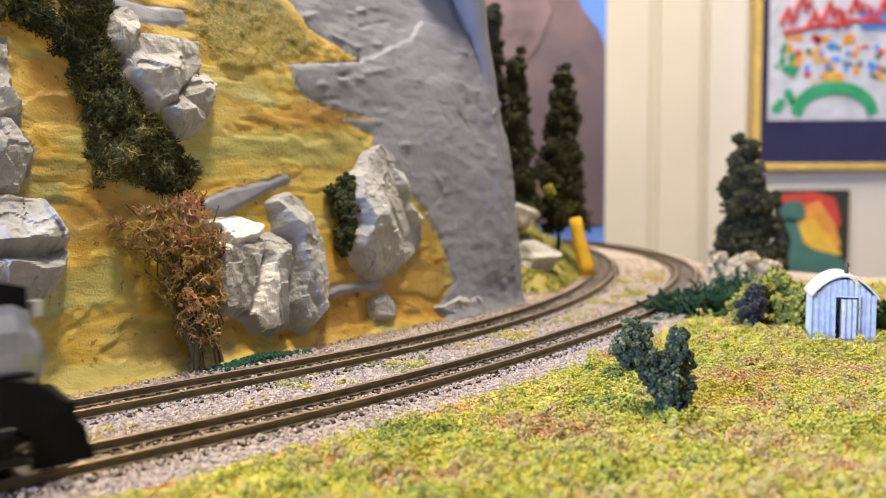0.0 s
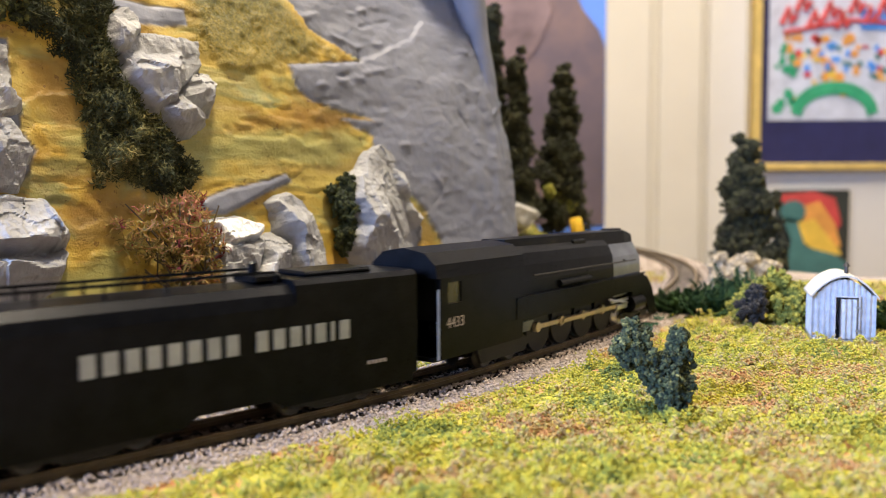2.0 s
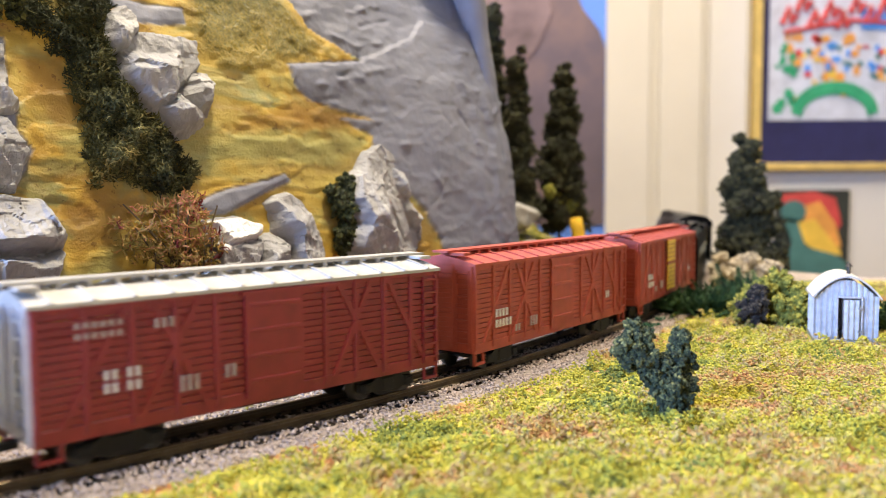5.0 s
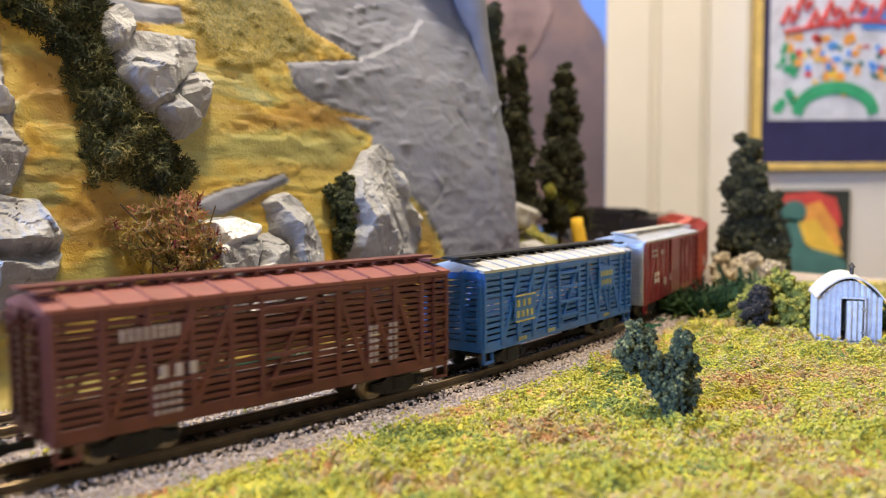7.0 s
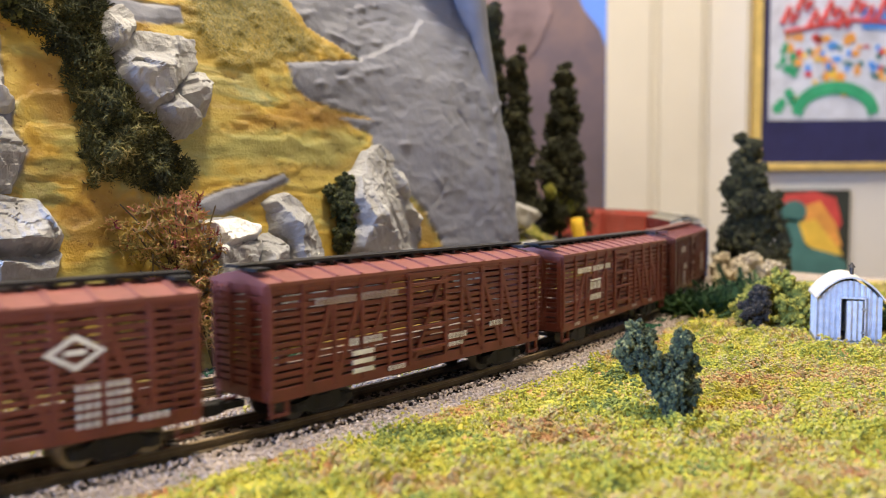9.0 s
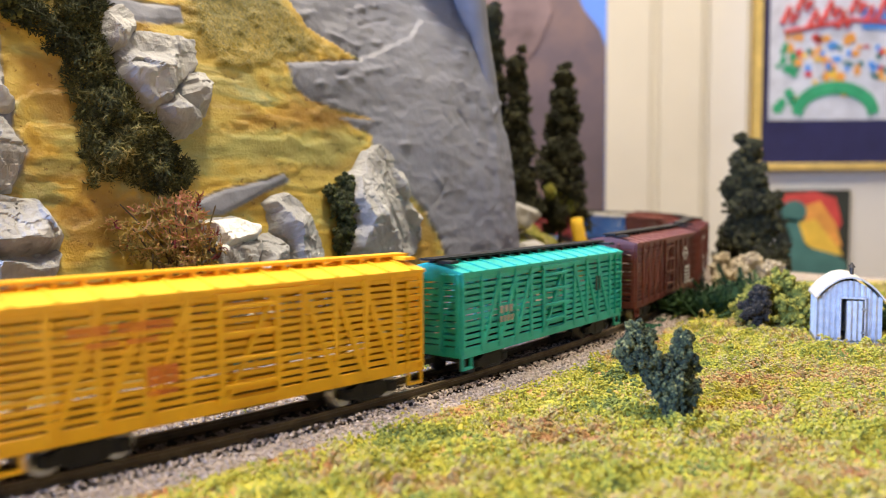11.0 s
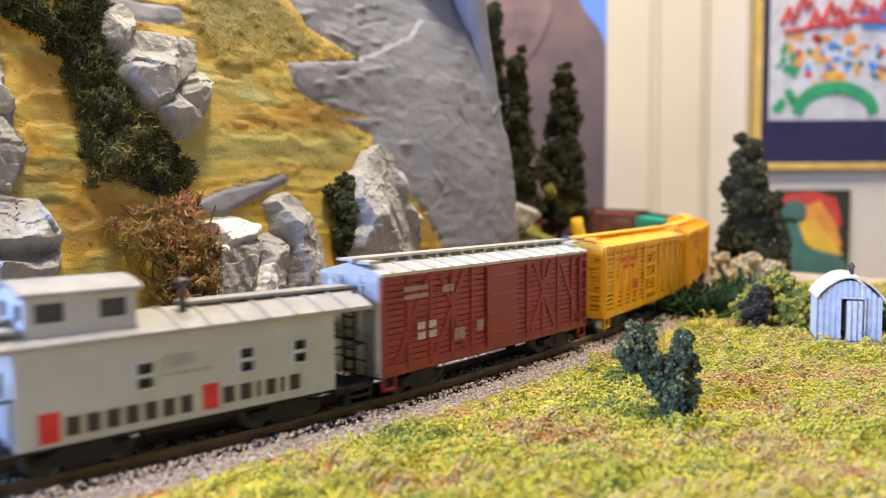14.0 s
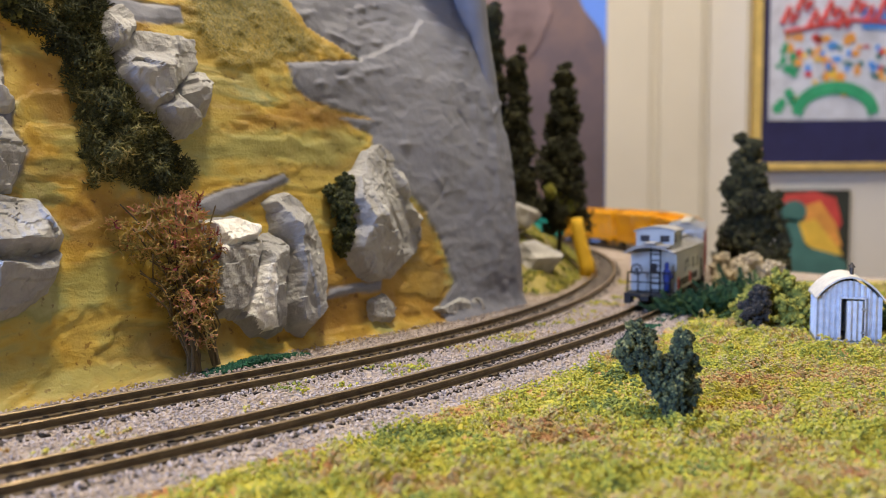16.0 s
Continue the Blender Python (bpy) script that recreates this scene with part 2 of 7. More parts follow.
    l.new(rough.outputs["Value"], fm.inputs[1])
    l.new(fine.outputs["Fac"], fm.inputs[0])
    l.new(fm.outputs["Value"], add.inputs[1])
    bare = n.new("ShaderNodeMath")
    bare.operation, bare.inputs[0].default_value = "SUBTRACT", 1.15
    l.new(sp.outputs["Red"], bare.inputs[1])
    calm = n.new("ShaderNodeMath")
    calm.operation = "MULTIPLY"
    l.new(add.outputs["Value"], calm.inputs[0])
    l.new(bare.outputs["Value"], calm.inputs[1])
    lumps = noise_node(n, l, 260.0, 6.0)
    mixed = n.new("ShaderNodeMath")
    mixed.operation, mixed.inputs[1].default_value = "MULTIPLY_ADD", 0.24
    l.new(lumps.outputs["Fac"], mixed.inputs[0])
    l.new(calm.outputs["Value"], mixed.inputs[2])
    pits = n.new("ShaderNodeMath")
    pits.operation, pits.inputs[1].default_value = "MULTIPLY_ADD", 0.10
    l.new(fine.outputs["Fac"], pits.inputs[0])
    l.new(mixed.outputs["Value"], pits.inputs[2])
    bump_on(n, l, p, pits.outputs["Value"], 0.8, 0.0013)
    return m


M["hill"] = hill_material()


def rock_material(name, lo, hi):
    m, n, l, p = nodes_of(name)
    a, b = noise_node(n, l, 90.0, 6.0), noise_node(n, l, 700.0, 5.0)
    r = ramp_node(n, [(0.3, lo), (0.65, hi)])
    l.new(a.outputs["Fac"], r.inputs["Fac"])
    l.new(r.outputs["Color"], p.inputs["Base Color"])
    p.inputs["Roughness"].default_value = 0.75
    bump_on(n, l, p, b.outputs["Fac"], 0.8, 0.0008)
    return m


M["rock"] = rock_material("grey_plaster_rock", (0.26, 0.26, 0.265), (0.40, 0.398, 0.39))
M["bare"] = rock_material("bare_white_plaster", (0.74, 0.73, 0.70), (0.84, 0.83, 0.81))
M["pale_rock"] = rock_material("pale_plaster_rock", (0.26, 0.255, 0.24), (0.46, 0.44, 0.40))
M["slope"] = rock_material("mossy_ochre_slope", (0.09, 0.08, 0.02), (0.30, 0.24, 0.05))
M["yellow_post"] = rock_material("yellow_painted_plaster", (0.62, 0.36, 0.01), (0.75, 0.46, 0.02))
M["wall"] = paint("warm_white_wall_paint", (0.70, 0.66, 0.585), 0.6, scale=6, vary=0.04, grain=300)
M["ceiling"] = paint("white_ceiling_paint", (0.78, 0.76, 0.72), 0.8, scale=5, vary=0.03, grain=200)
M["wood_floor"] = paint("brown_floor", (0.22, 0.15, 0.09), 0.6, scale=8, grain=200)
M["tin"] = paint("galvanised_tin", (0.62, 0.64, 0.68), 0.4, 0.35, scale=400)
M["tin_roof"] = paint("pale_tin_roof", (0.62, 0.60, 0.54), 0.5, 0.2, scale=400)
M["gold"] = paint("gold_frame", (0.72, 0.52, 0.16), 0.4, 0.3, scale=60)
M["navy"] = paint("navy_print", (0.018, 0.018, 0.075), 0.4, scale=30)
M["print_white"] = paint("pale_print", (0.52, 0.53, 0.57), 0.5, scale=40)
M["print_red"] = paint("red_print", (0.55, 0.06, 0.05), 0.5, scale=40)
M["print_green"] = paint("green_print", (0.03, 0.30, 0.13), 0.5, scale=40)
M["print_blue"] = paint("blue_print", (0.07, 0.25, 0.62), 0.5, scale=40)
M["print_orange"] = paint("orange_print", (0.68, 0.30, 0.06), 0.5, scale=40)
M["print_yellow"] = paint("yellow_print", (0.75, 0.48, 0.06), 0.5, scale=40)
M["print_teal"] = paint("teal_print", (0.06, 0.17, 0.15), 0.5, scale=40)
M["print_dark"] = paint("dark_print", (0.025, 0.030, 0.022), 0.5, scale=40)


def canyon_material():
    m, n, l, p = nodes_of("painted_canyon")
    a = noise_node(n, l, 7.0, 5.0)
    r = ramp_node(n, [(0.3, (0.075, 0.055, 0.06)), (0.5, (0.125, 0.088, 0.088)), (0.62, (0.20, 0.125, 0.10)), (0.75, (0.30, 0.24, 0.19))])
    l.new(a.outputs["Fac"], r.inputs["Fac"])
    l.new(r.outputs["Color"], p.inputs["Base Color"])
    p.inputs["Roughness"].default_value = 0.8
    return m


M["canyon"] = canyon_material()
M["canyon_top"] = paint("pastel_canyon_top", (0.21, 0.135, 0.115), 0.8, scale=12, vary=0.5)
M["sky_paint"] = paint("painted_blue_sky", (0.13, 0.26, 0.66), 0.8, scale=6, vary=0.1)


# ---- mesh building ----
class Build:
    """Collects vertices and faces in millimetres."""

    def __init__(self):
        self.v, self.f = [], []

    def add(self, verts, faces):
        k = len(self.v)
        self.v.extend(tuple(p) for p in verts)
        self.f.extend(tuple(i + k for i in q) for q in faces)
        return self

    def box(self, x0, x1, y0, y1, z0, z1, c=0.0):
        """A box, with its edges cut by c."""
        if c <= 0:
            v = [(x, y, z) for x in (x0, x1) for y in (y0, y1) for z in (z0, z1)]
            return self.add(v, [(0, 1, 3, 2), (4, 6, 7, 5), (0, 4, 5, 1), (2, 3, 7, 6), (0, 2, 6, 4), (1, 5, 7, 3)])
        bm = bmesh.new()
        bmesh.ops.create_cube(bm, size=1, matrix=Matrix.LocRotScale(((x0 + x1) / 2, (y0 + y1) / 2, (z0 + z1) / 2), None, (abs(x1 - x0), abs(y1 - y0), abs(z1 - z0))))
        bmesh.ops.bevel(bm, geom=bm.edges[:], offset=c, segments=1, affect="EDGES")
        return self.take(bm)

    def take(self, bm):
        bm.verts.index_update()
        self.add([v.co[:] for v in bm.verts], [[v.index for v in f.verts] for f in bm.faces])
        bm.free()
        return self

    def prism(self, profile, axis, a, b):
        """A closed outline swept along x or y from a to b. The outline is in (y, z) or (x, z)."""
        n = len(profile)
        mk = (lambda t, p: (t, p[0], p[1])) if axis == "x" else (lambda t, p: (p[0], t, p[1]))
        v = [mk(a, p) for p in profile] + [mk(b, p) for p in profile]
        f = [(i, (i + 1) % n, n + (i + 1) % n, n + i) for i in range(n)]
        return self.add(v, f + [tuple(range(n))[::-1], tuple(range(n, 2 * n))])

    def tube(self, pts, r, sides=6, r2=None):
        pts = [Vector(p) for p in pts]
        r2 = r if r2 is None else r2
        v, f = [], []
        for i, p in enumerate(pts):
            d = (pts[min(i + 1, len(pts) - 1)] - pts[max(i - 1, 0)]).normalized()
            a = d.orthogonal().normalized() if i == 0 else (a - d * a.dot(d)).normalized()
            b = d.cross(a)
            q = r + (r2 - r) * i / max(1, len(pts) - 1)
            v += [p + (a * math.cos(t) + b * math.sin(t)) * q for t in (k * math.tau / sides for k in range(sides))]
        for i in range(len(pts) - 1):
            f += [(i * sides + k, i * sides + (k + 1) % sides, (i + 1) * sides + (k + 1) % sides, (i + 1) * sides + k) for k in range(sides)]
        e = len(pts) * sides
        return self.add(v, f + [tuple(range(sides))[::-1], tuple(range(e - sides, e))])

    def lathe_y(self, profile, cx, cz, sides=20):
        """Turned about an axis along y through (cx, cz). The profile runs as (radius, y)."""
        n = len(profile)
        v = [(cx + r * math.cos(t), y, cz + r * math.sin(t)) for t in (k * math.tau / sides for k in range(sides)) for r, y in profile]
        f = [(k * n + i, k * n + i + 1, (k + 1) % sides * n + i + 1, (k + 1) % sides * n + i) for k in range(sides) for i in range(n - 1)]
        return self.add(v, f + [tuple(k * n for k in range(sides)), tuple(k * n + n - 1 for k in range(sides))[::-1]])

    def lathe_z(self, profile, cx, cy, sides=12):
        n = len(profile)
        v = [(cx + r * math.cos(t), cy + r * math.sin(t), z) for t in (k * math.tau / sides for k in range(sides)) for r, z in profile]
        f = [(k * n + i, k * n + i + 1, (k + 1) % sides * n + i + 1, (k + 1) % sides * n + i) for k in range(sides) for i in range(n - 1)]
        return self.add(v, f + [tuple(k * n for k in range(sides)), tuple(k * n + n - 1 for k in range(sides))[::-1]])

    def grains(self, centres, radii, squash=1.0):
        """Rough little lumps with eight faces."""
        c, r = np.asarray(centres, float), np.asarray(radii, float)
        n = len(c)
        q = rng.normal(size=(n, 3, 3))
        a = q[:, 0] / np.linalg.norm(q[:, 0], axis=1)[:, None]
        b = np.cross(a, q[:, 1])
        b /= np.linalg.norm(b, axis=1)[:, None]
        d = np.cross(a, b)
        dirs = np.stack([a, -a, b, -b, d, -d], 1) * rng.uniform(0.65, 1.35, (n, 6, 1)) * r[:, None, None]
        dirs[:, :, 2] *= squash
        v = (c[:, None] + dirs).reshape(-1, 3)
        base = np.array([(0, 2, 4), (2, 1, 4), (1, 3, 4), (3, 0, 4), (2, 0, 5), (1, 2, 5), (3, 1, 5), (0, 3, 5)])
        f = (base[None] + 6 * np.arange(n)[:, None, None]).reshape(-1, 3)
        return self.add(v.tolist(), f.tolist())

    def weld(self):
        """Joins corners that fall together."""
        at, turn, keep = {}, [], []
        for p in self.v:
            k = tuple(round(c, 3) for c in p)
            if k not in at:
                at[k] = len(keep)
                keep.append(p)
            turn.append(at[k])
        self.v, self.f = keep, [tuple(turn[i] for i in q) for q in self.f]
        return self

    def mesh(self, name, *materials, smooth=False):
        me = bpy.data.meshes.new(name)
        me.from_pydata((np.array(self.v) * MM).tolist(), [], self.f)
        for m in materials:
            me.materials.append(m)
        if smooth:
            me.shade_smooth()
        me.update()
        return me


def part(name, build, material, parent, label="", smooth=False):
    me = build if isinstance(build, bpy.types.Mesh) else build.mesh(name, material, smooth=smooth)
    ob = new(name, me)
    ob.parent = parent
    if label:
        tagged(ob, label)
    return ob


def thing(name, label, category, group="", kind="", at=None):
    ob = tagged(new(name), label, category, group, kind)
    ob.empty_display_size = 0.01
    if at is not None:
        ob.matrix_basis = at
    return ob


def single(name, build, material, label, category, group="", kind="", at=None, smooth=False):
    me = build if isinstance(build, bpy.types.Mesh) else build.mesh(name, *(material if isinstance(material, tuple) else (material,)), smooth=smooth)
    ob = tagged(new(name, me), label, category, group, kind)
    if at is not None:
        ob.matrix_basis = at
    return ob


# ---- the two tracks ----
KNOTS = np.array([-150, -50, 50, 150, 250, 350, 450, 550, 650.0])
STEP = np.arange(-1700, 1801, 2.0)


def track_line(x0, y0, headings):
    """Stations every 2 mm: x, y and heading. The curve goes on with an even radius past the last knot."""
    a = np.interp(STEP, KNOTS, headings)
    a = np.where(STEP > 650, headings[-1] + (STEP - 650) / 358.0, a)
    a = np.where(STEP < -150, headings[0], a)
    a = np.convolve(np.pad(a, 20, mode="edge"), np.ones(41) / 41, "valid")
    x, y = np.cumsum(np.cos(a)) * 2, np.cumsum(np.sin(a)) * 2
    i = int(np.argmin(abs(STEP)))
    return x - x[i] + x0, y - y[i] + y0, a


LINE_A = track_line(30.5, 219.14, [0.6785, 0.8672, 1.0028, 1.1679, 1.3626, 1.5815, 1.8412, 2.113, 2.3964])
LINE_B = track_line(47.9, 308.6, [0.7657, 1.0307, 1.2371, 1.3806, 1.5232, 1.6942, 1.8943, 2.1234, 2.3816])


def on_line(line, s):
    return (np.interp(s, STEP, line[0]), np.interp(s, STEP, line[1]), np.interp(s, STEP, line[2]))


def side_of(line, x, y):
    """Signed distance from the line, left positive, for arrays of points."""
    keep = (STEP > -320) & (STEP < 800)
    lx, ly, la = (c[keep][::2] for c in line)
    out = np.empty(len(x))
    for k in range(0, len(x), 4000):
        d2 = (x[k:k + 4000, None] - lx) ** 2 + (y[k:k + 4000, None] - ly) ** 2
        i = d2.argmin(1)
        out[k:k + 4000] = -(x[k:k + 4000] - lx[i]) * np.sin(la[i]) + (y[k:k + 4000] - ly[i]) * np.cos(la[i])
    return out


GROUND = -2.4


def rail_mesh(line, off, s0, s1):
    b = Build()
    prof = [(-0.85, -2.1), (0.85, -2.1), (0.85, -1.75), (0.2, -1.5), (0.2, -0.75), (0.42, -0.6), (0.42, -0.06), (0.34, 0), (-0.34, 0), (-0.42, -0.06), (-0.42, -0.6), (-0.2, -0.75), (-0.2, -1.5), (-0.85, -1.75)]
    n = len(prof)
    ss = np.arange(s0, s1, 5.0)
    v = []
    for s in ss:
        x, y, a = on_line(line, s)
        v += [(x - math.sin(a) * (off + p[0]), y + math.cos(a) * (off + p[0]), p[1]) for p in prof]
    f = [(i * n + k, i * n + (k + 1) % n, (i + 1) * n + (k + 1) % n, (i + 1) * n + k) for i in range(len(ss) - 1) for k in range(n)]
    b.add(v, f)
    me = b.mesh("rail", M["rail"], M["rail_top"])
    for i, q in enumerate(me.polygons):
        q.material_index = 1 if i % n in (6, 7, 8) else 0
    return me


def railway(line, label, s0, s1, t0, t1):
    th = thing("railway_track", label, "railway track", "model railway tracks", "structure")
    part("rail", rail_mesh(line, 4.76, s0, s1), None, th)
    part("rail", rail_mesh(line, -4.76, s0, s1), None, th)
    tie = Build().box(-0.85, 0.85, -8.2, 8.2, -3.2, -1.95, 0.12).box(-0.5, 0.5, -5.9, -5.3, -2.0, -1.55).box(-0.5, 0.5, -4.1, -3.6, -2.0, -1.55).box(-0.5, 0.5, 3.6, 4.1, -2.0, -1.55).box(-0.5, 0.5, 5.3, 5.9, -2.0, -1.55).mesh("tie", M["tie"])
    for s in np.arange(t0, t1, 3.6):
        x, y, a = on_line(line, s)
        ob = part("tie", tie, None, th)
        ob.matrix_basis = pose(x * MM, y * MM, 0, 0, 0, math.degrees(a) + random.uniform(-1, 1))
    return th


railway(LINE_A, "weathered brown rails of the outer curve in grey ballast", -1690, 1100, -190, 480)
railway(LINE_B, "weathered brown rails of the inner curve beside the hill", -330, 900, -260, 330)

# ---- board, ballast, turf ----
edge = [(-1450, -960), (520, -960), (520, 380), (215, 400), (182, 440)]
edge += [(p[0] + math.sin(p[2]) * 17, p[1] - math.cos(p[2]) * 17) for p in (on_line(LINE_A, s) for s in range(260, 1000, 40))]
edge += [(-300, 980), (-1450, 980)]
board = Build()
nb = len(edge)
board.add([(x, y, GROUND) for x, y in edge] + [(x, y, GROUND - 18) for x, y in edge], [tuple(range(nb)), tuple(range(nb, 2 * nb))[::-1]] + [(i, nb + i, nb + (i + 1) % nb, (i + 1) % nb) for i in range(nb)])
single("ground", board, M["ground"], "sandy textured scenic base of the model railway", "ground", kind="structure")

n = 190000
px, py = rng.uniform(-125, 175, n), rng.uniform(70, 520, n)
keep = (abs(px) < 0.60 * py + 8) & (rng.uniform(0, 1, n) < np.clip(1.25 - py / 420, 0.12, 1))
px, py = px[keep], py[keep]
la, lb = side_of(LINE_A, px, py), side_of(LINE_B, px, py)
wob = np.array([noise.noise((x * 0.05, y * 0.05, 3.0)) for x, y in zip(px, py)])
keep = (la > -19 + 5 * wob) & (lb < 24)
px, py, la, lb, wob = px[keep], py[keep], la[keep], lb[keep], wob[keep]
in_a, in_b = abs(la) < 8, abs(lb) < 8
rad = rng.uniform(0.26, 0.48, len(px))
pz = GROUND + rng.uniform(0.0, 0.45, len(px)) + np.where(in_a | in_b, 0.1, 0.25)
pz += np.where(~in_a & ~in_b, 0.35 * (1 + wob), 0)
# a low shoulder buries the sleeper ends outside the rails
shoulder = lambda d: np.clip(1 - abs(abs(d) - 8.0) / 3.2, 0, 1)
pz += 0.45 * np.maximum(shoulder(la), shoulder(lb))
clear = (abs(abs(la) - 4.76) > 1.05) & (abs(abs(lb) - 4.76) > 1.05)
bal = Build().grains(np.stack([px, py, pz], 1)[clear], rad[clear], 0.8)
single("ballast", bal, M["ballast"], "fine pinkish grey ballast grains round the rails", "gravel", kind="stuff")


def turf_field():
    """A carpet of crumbs with low tufts heaped on it."""
    n = 210000
    x, y = rng.uniform(-60, 270, n), rng.uniform(88, 345, n)
    keep = (abs(x) < 0.60 * y + 8) & (rng.uniform(0, 1, n) < np.clip(1.5 - y / 230, 0.22, 1))
    x, y = x[keep], y[keep]
    z = GROUND + 0.3 + rng.uniform(0, 0.7, len(x))
    k = 4200
    cx, cy = rng.uniform(-60, 270, k), rng.uniform(88, 345, k)
    keep = (abs(cx) < 0.60 * cy + 8) & (rng.uniform(0, 1, k) < np.clip(1.4 - cy / 300, 0.3, 1))
    cx, cy = cx[keep], cy[keep]
    m = 26
    cr = rng.uniform(0.9, 2.6, len(cx))
    dx, dy = rng.normal(size=(len(cx), m)) * 0.5, rng.normal(size=(len(cx), m)) * 0.5
    tx, ty = (cx[:, None] + dx * cr[:, None]).ravel(), (cy[:, None] + dy * cr[:, None]).ravel()
    tz = (GROUND + 0.6 + np.clip(1 - dx ** 2 - dy ** 2, 0, 1) * cr[:, None] * rng.uniform(0.5, 1.25, (len(cx), m))).ravel()
    x, y, z = np.concatenate([x, tx]), np.concatenate([y, ty]), np.concatenate([z, tz])
    la = side_of(LINE_A, x, y)
    w = np.array([noise.noise((a * 0.06, b * 0.06, 9.0)) for a, b in zip(x, y)])
    keep = rng.uniform(0, 1, len(x)) < np.clip((-la - 16 - 6 * w) / 7, 0, 1)
    # bare floor round the shed
    c, s = math.cos(radians(19)), math.sin(radians(19))
    sx, sy = (x - 112.2) * c - (y - 218.5) * s, (x - 112.2) * s + (y - 218.5) * c
    keep &= ~((abs(sx) < 9.2) & (sy > -2.6) & (sy < 19))
    x, y, w, la, z = x[keep], y[keep], w[keep], la[keep], z[keep]
    z += 0.5 * (w + 0.5) + np.clip((-la - 18) / 40, 0, 1) * 1.2
    r = rng.uniform(0.21, 0.50, len(x)) * (1 + np.clip(y - 180, 0, 160) / 480)
    return Build().grains(np.stack([x, y, z], 1), r, 0.9)


xs, ys = np.arange(-60, 520, 6.0), np.arange(88, 378, 6.0)
gx, gy = (a.ravel() for a in np.meshgrid(xs, ys, indexing="ij"))
low = np.clip((-side_of(LINE_A, gx, gy) - 19) / 8, -0.6, 1)
base = Build()
base.v = np.stack([gx, gy, GROUND + 0.25 + low * 0.55 + np.clip(low, 0, 1) * 0.5 * rng.uniform(0, 1, len(gx))], 1).tolist()
ny = len(ys)
base.f = [(i * ny + j, (i + 1) * ny + j, (i + 1) * ny + j + 1, i * ny + j + 1) for i in range(len(xs) - 1) for j in range(ny - 1)]
single("turf_bed", base, M["turf_base"], "dyed bed under the foam turf", "grass", kind="structure", smooth=True)
single("turf", turf_field(), M["turf"], "foam turf in yellow-green, olive and rust flecks", "grass", kind="stuff")


def verge():
    """Tufts sprinkled between the two tracks and along the foot of the hill."""
    n = 60000
    x, y = rng.uniform(-110, 130, n), rng.uniform(80, 420, n)
    la, lb = side_of(LINE_A, x, y), side_of(LINE_B, x, y)
    w = np.array([noise.noise((a * 0.07, b * 0.07, 21.0)) + 0.5 * noise.noise((a * 0.25, b * 0.25, 2.0)) for a, b in zip(x, y)])
    keep = (la > 9.5) & (lb < -8.5) & (w > 0.16) & (abs(x) < 0.6 * y + 8)
    x, y = x[keep], y[keep]
    return Build().grains(np.stack([x, y, GROUND + 0.7 + rng.uniform(0, 0.9, len(x))], 1), rng.uniform(0.3, 0.55, len(x)))


single("trackside_tufts", verge(), M["turf"], "sparse yellow and rust tufts between the tracks", "grass", kind="stuff")

# ---- the hill ----
FOOT, ALONG, LEAN = Vector((-89, 157, GROUND)), radians(51.5), radians(14)
DIR = Vector((math.cos(ALONG), math.sin(ALONG), 0))
BACK = Vector((-math.sin(ALONG), math.cos(ALONG), 0))
UPW = BACK * math.sin(LEAN) + Vector((0, 0, math.cos(LEAN)))
OUT = DIR.cross(UPW).normalized()
TURN, BEND = 186.0, 14.0


def hill_point(u, v, lift=0.0):
    """On the plain face: u along the foot, v up the slope, lift outwards, in millimetres."""
    return FOOT + DIR * u + UPW * v + OUT * lift


def inside(poly, u, v):
    c = np.zeros(u.shape, bool)
    for (x1, y1), (x2, y2) in zip(poly, poly[1:] + poly[:1]):
        if y1 != y2:
            c ^= ((y1 > v) != (y2 > v)) & (u < (x2 - x1) * (v - y1) / (y2 - y1) + x1)
    return c


def line_distance(line, u, v):
    """Distance to an open line."""
    d = np.full(u.shape, 1e9)
    for (x1, y1), (x2, y2) in zip(line, line[1:]):
        ex, ey = x2 - x1, y2 - y1
        t = np.clip(((u - x1) * ex + (v - y1) * ey) / (ex * ex + ey * ey), 0, 1)
        d = np.minimum(d, np.hypot(u - x1 - t * ex, v - y1 - t * ey))
    return d


def depth_in(poly, u, v):
    """Distance to the outline, positive inside."""
    d = line_distance(poly + poly[:1], u, v)
    return np.where(inside(poly, u, v), d, -d)


CLIFF = [(99, 140), (101, 110), (109, 98.7), (127, 91), (92, 85), (93.7, 77.5), (99.5, 73.6), (112, 72.5), (126, 69.7), (109, 69.5), (124, 64), (122.5, 57), (141, 39), (147.7, 25), (150, 12.6), (140, 4.8), (143, -6), (900, -6), (900, 170), (99, 170)]
LEDGES = [[(52.6, 43), (62.8, 46.3), (76.5, 48.8), (83.1, 50.7), (85, 48.2), (75.8, 45.2), (66.3, 41.3), (60.4, 39.1), (52.8, 39.6)], [(36, 96), (61.4, 97), (61, 91.9), (43, 89.5)], [(92.5, 16.4), (106.3, 16.8), (115.7, 16.3), (114.2, 13.4), (100.7, 13.8), (90.9, 13.2)], [(0.4, 79), (10.5, 80), (9.4, 67.7), (11.4, 65.6), (9.8, 58.9), (12.8, 54.7), (10.9, 50.2), (8, 45.8), (-4, 45.2)]]
FLOCK = [(58, 140), (60, 102), (62, 84), (74, 78), (92, 84), (125, 91.5), (109, 98.7), (101, 110), (99, 140)]
